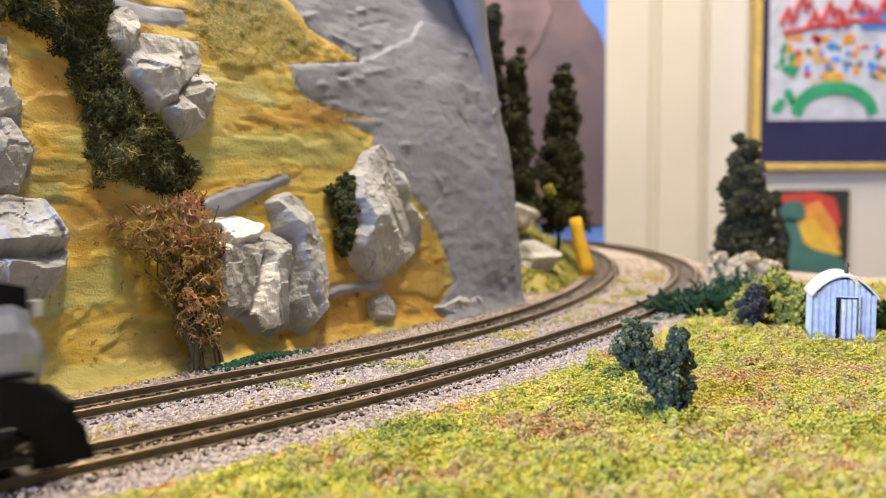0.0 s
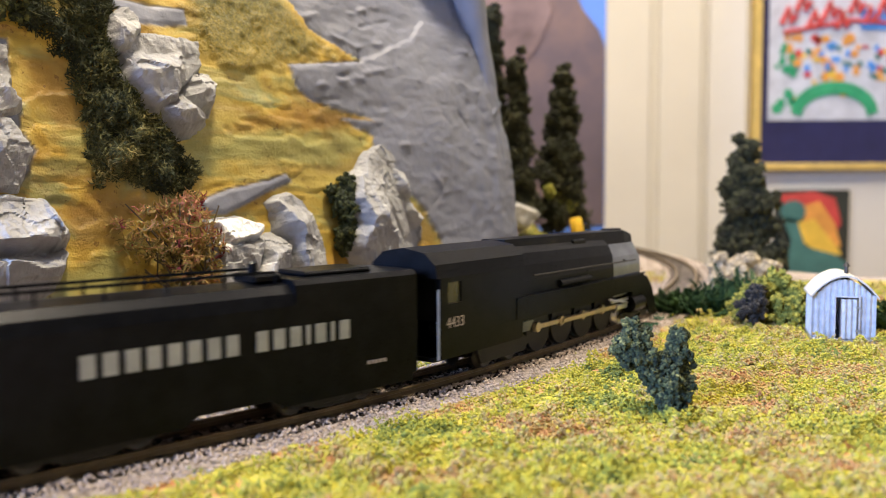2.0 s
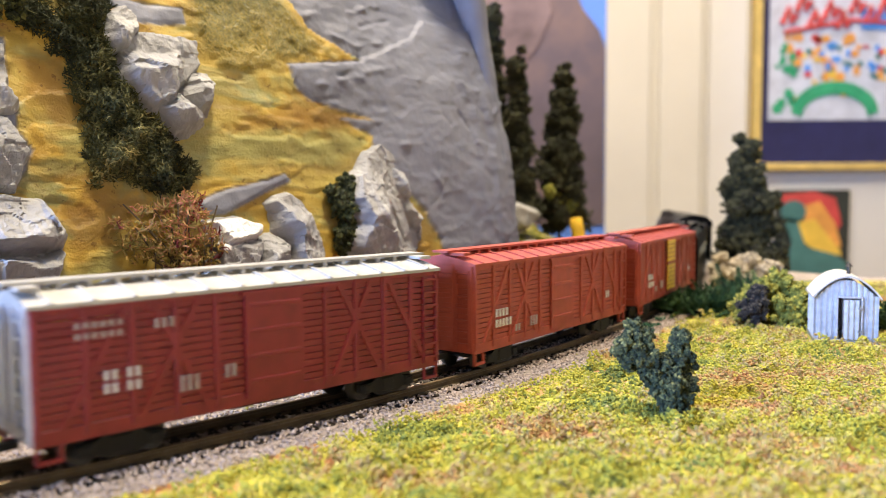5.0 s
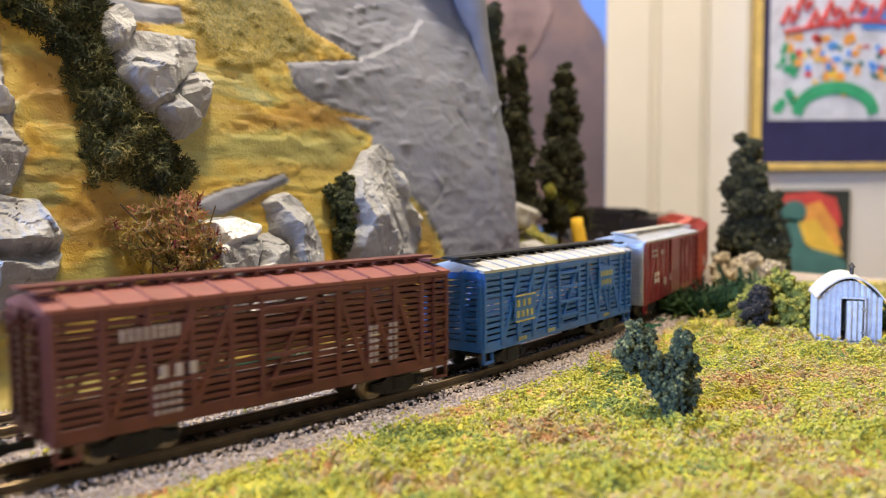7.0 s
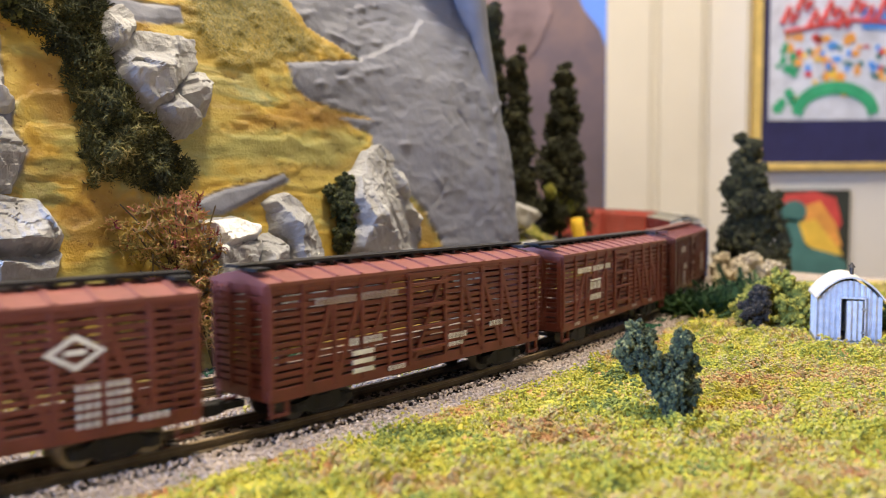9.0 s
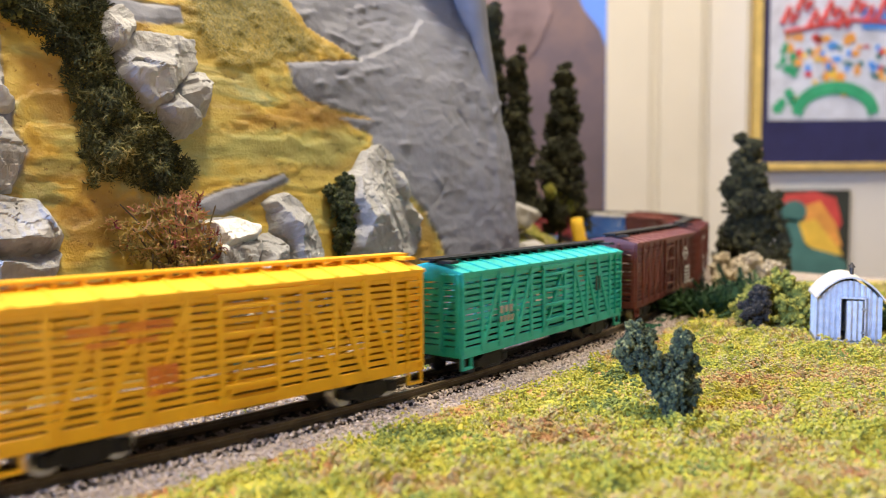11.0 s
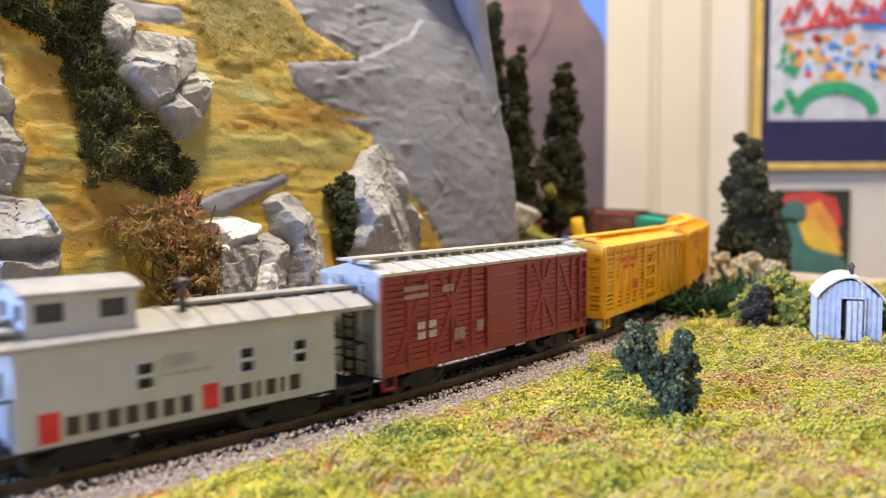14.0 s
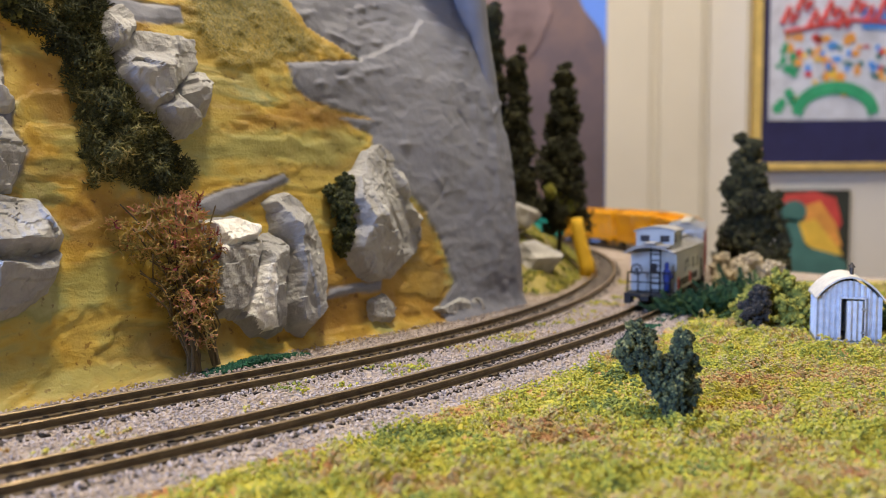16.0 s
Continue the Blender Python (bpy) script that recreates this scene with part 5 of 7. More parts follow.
def poster():
    th = thing("framed_poster", "framed travel poster with navy border, red script and green arch", "poster")
    y = WALL_Y
    part("frame", Build().box(wx(1328), wx(1342), y - 8, y + 13, wz(306), wz(-330), 2).box(wx(1342), wx(1700), y - 8, y + 13, wz(306), wz(293), 2).box(wx(1700), wx(1714), y - 8, y + 13, wz(306), wz(-330), 2).box(wx(1342), wx(1700), y - 8, y + 13, wz(-330), wz(-318), 2), M["gold"], th, "thin gold frame")
    part("border", Build().box(wx(1340), wx(1702), y + 2, y + 10, wz(294), wz(-320)), M["navy"], th, "navy blue border")
    part("print", Build().box(wx(1356), wx(1690), y - 0.5, y + 1.9, wz(218), wz(-310)), M["print_white"], th, "pale print")
    yy = y - 3
    b = Build()
    for k, (cx, cy) in enumerate([(1385, 40), (1410, 18), (1432, 45), (1458, 30), (1480, 48), (1503, 22), (1528, 40), (1552, 25), (1580, 38), (1610, 20)]):
        b.tube([(wx(cx - 9), yy, wz(cy + 12)), (wx(cx + 2), yy, wz(cy - 16)), (wx(cx + 8), yy, wz(cy + 10)), (wx(cx + 16), yy, wz(cy - 4))], 5.0, 6)
    b.tube([(wx(1380), yy, wz(66)), (wx(1500), yy, wz(46)), (wx(1620), yy, wz(56))], 3.5, 6)
    part("script", b, M["print_red"], th, "red script strokes")
    arch = Build()
    outer, inner = ring(1472, 205, 76, 54, 20, math.pi, math.tau + 0.16), ring(1472, 212, 58, 38, 20, math.pi, math.tau + 0.16)
    panel(arch, outer + inner[::-1], yy)
    part("arch", arch, M["print_green"], th, "green arch")
    r = random.Random(4)
    for mat, cnt, (x0, x1, y0, y1), sz in [("print_orange", 44, (1385, 1620, 70, 150), 8), ("print_yellow", 16, (1400, 1600, 80, 190), 6), ("print_green", 14, (1370, 1400, 90, 200), 8), ("print_teal", 14, (1400, 1560, 90, 150), 5), ("print_red", 10, (1400, 1600, 75, 140), 6), ("print_blue", 18, (1400, 1600, 70, 130), 8)]:
        for k in range(cnt):
            b = panel(Build(), ring(r.uniform(x0, x1), r.uniform(y0, y1), sz * r.uniform(0.5, 1.3), sz * r.uniform(0.5, 1.3), 7, r.random()), yy + 0.1 * k)
            part("print_patch", b, M[mat], th)
    part("print_patch", panel(Build(), [(1515, 62), (1515, 28), (1590, 28), (1590, 62)], yy - 0.2), M["print_blue"], th)


poster()


def small_picture():
    th = thing("small_picture", "small unframed picture in red, yellow and teal", "picture")
    y = WALL_Y
    part("canvas", Build().box(wx(1376), wx(1505), y + 0, y + 13.9, wz(600), wz(340), 1), M["print_dark"], th)
    part("red_shape", panel(Build(), [(1380, 348), (1440, 343), (1478, 355), (1490, 400), (1470, 430), (1435, 395), (1395, 385)], y - 2), M["print_red"], th)
    part("orange_shape", panel(Build(), [(1405, 372), (1450, 360), (1478, 400), (1490, 440), (1465, 445), (1430, 410)], y - 3.6), M["print_orange"], th)
    part("yellow_shape", panel(Build(), [(1408, 398), (1440, 392), (1480, 440), (1492, 455), (1450, 455), (1420, 430)], y - 5.2), M["print_yellow"], th)
    part("teal_shape", panel(Build(), ring(1402, 378, 22, 20, 16), y - 6.8), M["print_teal"], th)
    part("teal_shape", panel(Build(), [(1384, 388), (1408, 392), (1425, 440), (1480, 455), (1498, 470), (1498, 500), (1390, 500), (1400, 430)], y - 6.8), M["print_teal"], th)


small_picture()


def canyon_backdrop():
    Y = 880.0
    k = Y / 1409.8

    def q(px, py):
        return (px - 784) * k, 41 + (343.6 - py) * k

    def flat(pts, y, t=1.0):
        n = len(pts)
        p = [q(*a) for a in pts]
        return Build().add([(x, y, z) for x, z in p] + [(x, y + t, z) for x, z in p], [tuple(range(n)), tuple(range(n, 2 * n))[::-1]] + [(i, n + i, n + (i + 1) % n, (i + 1) % n) for i in range(n)])

    th = thing("canyon_backdrop", "painted canyon backdrop board with brown cliffs and blue sky", "backdrop", kind="structure")
    part("board", flat([(500, -300), (1071, -300), (1071, 470), (500, 470)], Y, 6), M["sky_paint"], th, "blue painted sky")
    part("cliff_painting", flat([(500, 400), (500, -300), (940, -300), (990, -120), (1010, -20), (1030, 25), (1058, 60), (1069, 90), (1069, 400)], Y - 2), M["canyon"], th, "brown mauve painted cliff")
    part("cliff_top_painting", flat([(700, 100), (700, -200), (900, -200), (955, -60), (975, 30), (950, 90), (915, 130), (880, 150)], Y - 4), M["canyon_top"], th, "pastel pink and green cliff top")


canyon_backdrop()


# ---- rolling stock ----
# Local axes: x forwards, y to the left, z up from the rail head, in millimetres.
CACHE = {}


def shared(key, make, material, smooth=False):
    k = (key, material.name)
    if k not in CACHE:
        CACHE[k] = make().mesh(key.split("|")[0], material, smooth=smooth)
    return CACHE[k]


ROLLING = []


def put(name, mesh, parent, x=0.0, y=0.0, z=0.0, rz=0.0, rx=0.0, ry=0.0, label=""):
    ob = new(name, mesh)
    ob.parent = parent
    ob.matrix_basis = pose(x * MM, y * MM, z * MM, rx, ry, rz)
    if label:
        tagged(ob, label)
    if name == "wheelset":
        ROLLING.append((ob, x, z))
    return ob


def wheel_build():
    b = Build()
    b.lathe_y([(0.5, -5.6), (0.9, -5.6), (1.9, -5.15), (2.2, -5.5), (2.55, -5.5), (2.65, -4.3), (3.1, -4.1), (3.1, -3.7), (1.0, -3.6), (0.5, -3.6)], 0, 0, 22)
    b.lathe_y([(0.5, 3.6), (1.0, 3.6), (3.1, 3.7), (3.1, 4.1), (2.65, 4.3), (2.55, 5.5), (2.2, 5.5), (1.9, 5.15), (0.9, 5.6), (0.5, 5.6)], 0, 0, 22)
    b.lathe_y([(0.5, -6.6), (0.5, 6.6)], 0, 0, 8)
    return b


def truck_build():
    b = Build()
    for sy in (-1, 1):
        y0, y1 = sorted((sy * 6.0, sy * 7.3))
        prof = [(-6.9, 2.0), (-5.4, 1.6), (-4.0, 1.9), (-2.4, 0.9), (2.4, 0.9), (4.0, 1.9), (5.4, 1.6), (6.9, 2.0), (6.9, 3.6), (4.2, 3.8), (2.4, 4.9), (-2.4, 4.9), (-4.2, 3.8), (-6.9, 3.6)]
        b.prism(prof, "y", y0, y1)
        for x in (-5.4, 5.4):
            b.box(x - 1.0, x + 1.0, sy * 7.25 - 0.35, sy * 7.25 + 0.45, 1.9, 3.5, 0.15)
        b.box(-1.6, 1.6, sy * 7.2 - 0.3, sy * 7.2 + 0.35, 1.6, 4.3, 0.15)
    b.box(-1.7, 1.7, -6.2, 6.2, 2.6, 5.2, 0.1)
    return b


def coupler_build():
    return Build().box(0, 4.2, -0.7, 0.7, 3.4, 4.6).box(3.8, 6.4, -1.5, 0.3, 2.9, 5.1, 0.15).box(5.6, 6.6, -1.7, 1.4, 3.0, 5.0, 0.15)


def running_gear(th, half, wheel, spread):
    for sx in (-1, 1):
        t = put("truck", shared("truck", truck_build, M["black_plastic"]), th, sx * spread, label="black truck with side frames")
        for ax in (-5.4, 5.4):
            put("wheelset", shared("wheelset", wheel_build, M[wheel], True), t, ax, 0, 2.65)
        put("coupler", shared("coupler", coupler_build, M["black_plastic"]), th, sx * (half - 0.4), rz=0 if sx > 0 else 180)


def letters(th, x0, z0, widths, h, y, material, name="lettering", gap=0.35, rise=0.0):
    """Plain bars, one to a character, on the near side wall. Negative widths are spaces."""
    b = Build()
    x = x0
    for w in widths:
        if w > 0:
            b.box(x, x + w * (0.62 if w < 2 else 0.84 if w < 4 else 1), y - 0.12, y + 0.05, z0, z0 + h)
        x += abs(w) + gap
    return part(name, b, M[material], th)


def ladder_build():
    b = Build().box(-1.9, -1.6, -0.25, 0.25, 0, 18).box(1.6, 1.9, -0.25, 0.25, 0, 18)
    for k in range(7):
        b.box(-1.9, 1.9, -0.3, 0.2, 1 + k * 2.7, 1.4 + k * 2.7)
    return b


def brake_wheel_build():
    b = Build()
    pts = [(0, 1.9 * math.cos(a), 1.9 * math.sin(a)) for a in (k * math.tau / 14 for k in range(15))]
    b.tube(pts, 0.25, 5)
    for k in range(4):
        a = k * math.pi / 4
        b.tube([(0, -1.8 * math.cos(a), -1.8 * math.sin(a)), (0, 1.8 * math.cos(a), 1.8 * math.sin(a))], 0.16, 4)
    return b.tube([(-0.2, 0, 0), (1.2, 0, 0)], 0.3, 5)


def roof_build(L, W, zt, ribs, rise=1.9):
    b = Build()
    half = W / 2 + 0.35
    prof = [(-half, zt - 0.5), (-half, zt + 0.1), (-half * 0.5, zt + rise * 0.62), (0, zt + rise), (half * 0.5, zt + rise * 0.62), (half, zt + 0.1), (half, zt - 0.5)]
    b.prism(prof, "x", -L / 2 - 0.3, L / 2 + 0.3)
    return b


def rib_build(W, zt, rise=1.9):
    half = W / 2 + 0.36
    top = [(-half, zt + 0.1), (-half * 0.5, zt + rise * 0.62), (0, zt + rise), (half * 0.5, zt + rise * 0.62), (half, zt + 0.1)]
    return Build().prism([(y, z - 0.1) for y, z in top] + [(y, z + 0.34) for y, z in top[::-1]], "x", -0.28, 0.28)


def walkway_build(L, zt, w=4.4):
    b = Build()
    for k in range(3):
        y = -w / 2 + k * w / 3
        b.box(-L / 2 - 1.6, L / 2 + 1.6, y + 0.06, y + w / 3 - 0.06, zt + 2.5, zt + 3.0)
    for k in range(18):
        x = -L / 2 + 2 + k * (L - 4) / 17
        b.box(x - 0.35, x + 0.35, -w / 2, w / 2, zt + 1.4, zt + 2.52)
    for sx in (-1, 1):
        b.box(sx * (L / 2 - 2.6), sx * (L / 2 + 0.4), -w / 2 - 3.6, -w / 2 + 0.2, zt + 1.9, zt + 2.5)
    return b


def stock_car(label, side, roof, walk_mat, wheel="dark_steel", end=None, zt=25.4, L=80.0, W=16.8, zb=5.3, slots=13, solid=False, door=None, group="freight cars of the train"):
    """A forty-foot slatted stock car, or one with closed boarding behind its bracing."""
    th = thing("stock_car", label, "train car", group)
    end = end or side
    S, E, half = M[side], M[end], L / 2
    key = f"{L}{W}{zt}{zb}{slots}"
    put("floor", shared("floor|" + key, lambda: Build().box(-half + 0.6, half - 0.6, -W / 2 + 0.7, W / 2 - 0.7, zb - 0.6, zb + 0.6).box(-half + 8, half - 8, -1.4, 1.4, zb - 2.0, zb - 0.55).box(-7, 7, -5, 5, zb - 1.6, zb - 0.58), M["black_plastic"]), th, label="black underframe")
    body0, body1 = zb + 1.9, zt - 1.2
    pitch = (body1 - body0) / slots
    for sy in (-1, 1):
        y = sy * (W / 2 - 0.35)
        put("side_sill", shared("side_sill|" + key, lambda: Build().box(-half, half, -0.35, 0.35, zb - 0.4, zb + 1.9, 0.1), S), th, 0, y)
        put("top_rail", shared("top_rail|" + key, lambda: Build().box(-half, half, -0.35, 0.35, zt - 1.3, zt + 0.05, 0.1), S), th, 0, y)
        h = pitch * (0.9 if solid else 0.66)
        for k in range(slots):
            put("slat", shared("slat|" + key + str(solid), lambda: Build().box(-half + 0.1, half - 0.1, -0.22, 0.22, 0, h, 0.06), S), th, 0, y, body0 + k * pitch + (pitch - h))
        posts = [-38.4, -31.5, -24.6, -17.7, -10.8, 10.8, 17.7, 24.6, 31.5, 38.4]
        for k, x in enumerate(posts):
            put("post", shared("post|" + key, lambda: Build().box(-0.5, 0.5, -0.3, 0.3, zb + 0.4, zt - 0.4, 0.08), S), th, x * L / 78, y + sy * 0.32)
        for x0, x1 in [(-31.5, -24.6), (-24.6, -17.7), (-17.7, -10.8), (17.7, 10.8), (24.6, 17.7), (31.5, 24.6)] if not solid else [(-36, -26), (-13, -22), (13, 22), (36, 26), (-24, -14), (24, 14)]:
            put("brace", Build().prism([(x0 - 0.6, zb + 1.5), (x0 + 0.6, zb + 1.5), (x1 + 0.6, zt - 1.0), (x1 - 0.6, zt - 1.0)], "y", -0.22, 0.22).mesh("brace", S), th, 0, y + sy * 0.30)
        d = put("door", shared("door|" + key + str(solid), lambda: door_build(zb, zt, solid, slots), M[door] if door else S), th, 0, y + sy * 0.62)
        put("door_track", shared("door_track|" + key, lambda: Build().box(-6.5, 14, -0.3, 0.3, zt - 1.4, zt - 0.8), S), d)
        for k in range(4):
            put("door_batten", shared("door_batten", lambda: Build().box(-4.9, 4.9, -0.42, 0.42, 0, 0.7, 0.06), M[door] if door else S), d, 0, 0, zb + 3.4 + k * (zt - zb - 7) / 3)
        for sx in (-1, 1):
            put("step", shared("step|" + key, lambda: Build().box(-1.9, -1.4, -0.3, 0.3, zb - 2.8, zb).box(1.4, 1.9, -0.3, 0.3, zb - 2.8, zb).box(-1.9, 1.9, -0.4, 0.4, zb - 3.0, zb - 2.4), S), th, sx * (half - 2.2), y)
        put("ladder", shared("ladder", ladder_build, S), th, half - 2.6, y + sy * 0.55, zb + 0.6)
    for sx in (-1, 1):
        x = sx * (half - 0.25)
        h = pitch * (0.97 if solid else 0.72)
        for k in range(slots):
            put("end_slat", shared("end_slat|" + key + str(solid), lambda: Build().box(-0.25, 0.25, -W / 2 + 0.3, W / 2 - 0.3, 0, h, 0.08), E), th, x, 0, body0 + k * pitch + (pitch - h))
        put("end_sill", shared("end_sill|" + key, lambda: Build().box(-0.5, 0.5, -W / 2 + 0.2, W / 2 - 0.2, zb - 0.2, zb + 2.0, 0.1), E), th, x)
        for yy in (-W / 2 + 0.8, -2.6, 2.6, W / 2 - 0.8):
            put("end_post", shared("end_post|" + key, lambda: Build().box(-0.45, 0.45, -0.4, 0.4, zb + 1.0, zt - 0.2, 0.1), E), th, x + sx * 0.3, yy)
        put("end_cap", shared("end_cap|" + key, lambda: Build().prism([(-W / 2 + 0.2, zt - 1.8), (W / 2 - 0.2, zt - 1.8), (W / 2 - 0.2, zt), (0, zt + 1.7), (-W / 2 + 0.2, zt)], "x", -0.35, 0.35), E), th, x)
        put("ladder", shared("ladder", ladder_build, E), th, x + sx * 0.75, sx * (W / 2 - 3.0), zb + 0.6, rz=90)
    rf = put("roof", shared("roof|" + key, lambda: roof_build(L, W, zt, 13), M[roof]), th)
    for k in range(13):
        put("roof_rib", shared("roof_rib|" + key, lambda: rib_build(W, zt), M[roof]), rf, -half + (k + 0.5) * L / 13)
    put("running_board", shared("running_board|" + key, lambda: walkway_build(L, zt), M[walk_mat]), th)
    put("brake_wheel", shared("brake_wheel", brake_wheel_build, E), th, -half - 1.6, 3.6, zt - 2.6)
    running_gear(th, half, wheel, half - 13.0)
    return th


def door_build(zb, zt, solid, slots):
    """The frame of a sliding door, filled where the door is boarded."""
    b = Build().box(-5.9, -4.9, -0.25, 0.25, zb + 0.8, zt - 1.2).box(4.9, 5.9, -0.25, 0.25, zb + 0.8, zt - 1.2)
    b.box(-4.9, 4.9, -0.25, 0.25, zb + 0.8, zb + 1.6).box(-4.9, 4.9, -0.25, 0.25, zt - 2.0, zt - 1.2)
    if solid:
        b.box(-4.9, 4.9, -0.25, 0.25, zb + 1.6, zt - 2.0)
    else:
        b.prism([(-4.9, zb + 1.6), (-4.0, zb + 1.6), (4.9, zt - 2), (4.0, zt - 2)], "y", -0.25, 0.25)
    return b.weld()


def side_y(W=16.8):
    return -W / 2 - 0.35


TRAIN = []


def joins(th, ahead):
    """Adds a vehicle whose middle lies that many millimetres ahead of the blue car's."""
    TRAIN.append((th, ahead))
    return th


def word(*ls):
    out = []
    for n in ls:
        out += [0.9] * n + [-0.7]
    return out[:-1]


PITCH = 91.2
# two orange-red cars
for k, off in ((0, 3 * PITCH), (1, 2 * PITCH)):
    c = joins(stock_car("orange-red boxed stock car with ribbed sides" + (" and a yellow slatted door" if k == 0 else ", plain door"), "orange_red", "orange_red", "orange_red", zt=25.2, solid=True, slots=15), off)
    y = side_y() - 0.45
    letters(c, -32.5, 12.6, [1.1] * 4, 1.8, y, "white")
    letters(c, -32.5, 10.2, [1.1] * 5, 1.8, y, "white")
    letters(c, -24, 8.2, [1.0] * 2, 1.6, y, "faded")
    letters(c, -17, 8.6, [0.9] * 3, 2.4, y, "faded")
    letters(c, 25, 11, [0.9] * 2, 2.0, y, "white")
    if k == 0:
        b = Build()
        for j in range(11):
            b.box(-7.6, 2.6, y - 0.25, y + 0.1, 7.0 + j * 1.5 + (0.9 if j > 5 else 0), 8.2 + j * 1.5 + (0.9 if j > 5 else 0), 0.08)
        part("door_slats", b, M["patch_yellow"], c, "yellow painted door slats")

for off in (PITCH, -9 * PITCH):
    c = joins(stock_car("maroon boxcar with silver ends and silver roof", "maroon", "roof_silver", "roof_silver", end="silver", zt=25.4, solid=True, slots=14, door="maroon"), off)
    y = side_y() - 0.45
    letters(c, -34, 21.6, word(6), 0.9, y, "faded")
    letters(c, -34, 20.0, word(6), 0.9, y, "faded")
    letters(c, -22, 20.4, [0.9] * 3, 1.5, y, "faded")
    letters(c, -30, 13.4, word(2, 2), 1.5, y, "white")
    letters(c, -30, 11.4, word(2, 2), 1.5, y, "white")
    letters(c, -18, 9.6, [0.9] * 3, 2.6, y, "faded")
    letters(c, -10, 10.6, [0.9] * 2, 2.2, y, "faded")

c = joins(stock_car("bright blue slatted stock car with silver roof", "blue", "roof_silver", "black_plastic", zt=23.6, slots=11), 0)
y = side_y() - 0.4
part("sign_plate", Build().box(-28, -18, y - 0.05, y + 0.2, 10.6, 16.8), M["blue"], c)
letters(c, -27, 14.2, [1.8, 1.4, 1.8], 1.6, y - 0.1, "yellow_lettering", gap=0.9)
letters(c, -27, 11.6, [1.4] * 4, 1.6, y - 0.1, "yellow_lettering", gap=0.7)
letters(c, -27.5, 16.6, [9.0], 0.35, y - 0.1, "yellow_lettering")
letters(c, -27.5, 10.5, [9.0], 0.35, y - 0.1, "yellow_lettering")
part("sign_plate", Build().box(17, 27, y - 0.05, y + 0.2, 14.4, 20.2), M["blue"], c)
letters(c, 18, 17.6, [1.1] * 5, 1.4, y - 0.1, "yellow_lettering", gap=0.5)
letters(c, 18.5, 15.2, [1.1] * 4, 1.4, y - 0.1, "yellow_lettering", gap=0.6)
for x in (-26, -12, 20):
    letters(c, x, 6.0, word(3), 0.9, y - 0.1, "yellow_lettering")

# four brown cars
c = joins(stock_car("dark brown slatted stock car with white lettering, brown roof", "brown_red", "roof_red", "brown_red", wheel="brown_wheel", zt=24.8), -PITCH)
letters(c, -30, 19.0, word(8), 2.0, y, "faded")
letters(c, -24, 12.6, [1.9] * 3, 2.0, y, "faded", gap=0.6)
for j in range(4):
    letters(c, -25, 10.8 - j * 1.3, word(4), 0.8, y, "faded")
for j in range(6):
    letters(c, 18, 15 - j * 1.3, word(2), 0.8, y, "faded")
    letters(c, 23, 15 - j * 1.3, word(2), 0.8, y, "faded")
c = joins(stock_car("oxide red slatted stock car with white lettering, dark walkway", "brown_red_b", "roof_red", "black_plastic", zt=25.0), -2 * PITCH)
letters(c, -32, 19.6, word(7, 6, 3), 1.4, y, "white")
letters(c, -24, 14.6, [1.5, 0.6, 1.5, 0.6, 1.5], 2.0, y, "white")
letters(c, -24, 16.9, [7.0], 0.35, y, "white")
letters(c, -24, 11.6, word(6), 1.6, y, "white")
for x in (-34, -22, -10, 8, 22):
    letters(c, x, 6.0, word(3), 0.8, y, "faded")
# ends share the sides' red; purple on them is only bluish lamp light
c = joins(stock_car("oxide red slatted stock car with purple tinged end, dark walkway", "brown_red_b", "roof_red", "black_plastic", zt=25.8), -3 * PITCH)
letters(c, -30, 21.0, word(8, 8), 1.3, y, "faded")
letters(c, -22, 12.6, word(2, 4), 1.3, y, "white")
for j in range(3):
    letters(c, -21.5, 10.6 - j * 1.7, [5.4], 0.9, y, "white")
letters(c, -12, 6.2, word(4), 0.9, y, "white")
letters(c, 6, 10.0, word(5), 1.2, y, "white")
letters(c, 20, 11.0, word(4), 1.2, y, "white")
letters(c, 6, 8.4, word(4), 0.9, y, "white")
c = joins(stock_car("oxide red slatted stock car with a white diamond emblem", "brown_red_b", "roof_red", "black_plastic", wheel="brown_wheel", zt=25.4), -4 * PITCH)
b = Build()
ex, ez, yy = 21.0, 18.4, y - 0.15
b.add([(ex - 4.4, yy, ez), (ex, yy, ez - 2.8), (ex + 4.4, yy, ez), (ex, yy, ez + 2.8), (ex - 3.0, yy, ez), (ex, yy, ez - 1.8), (ex + 3.0, yy, ez), (ex, yy, ez + 1.8)], [(0, 1, 5, 4), (1, 2, 6, 5), (2, 3, 7, 6), (3, 0, 4, 7)])
b.box(ex - 1.5, ex + 1.5, yy, yy + 0.1, ez - 0.4, ez + 0.4)
part("emblem", b, M["white"], c, "white diamond emblem")
for j in range(5):
    letters(c, 21, 12.6 - j * 1.4, word(3), 0.9, y, "white")
    letters(c, 25.4, 12.6 - j * 1.4, word(3), 0.9, y, "white")
letters(c, 30, 6.6, word(4), 1.0, y, "white")

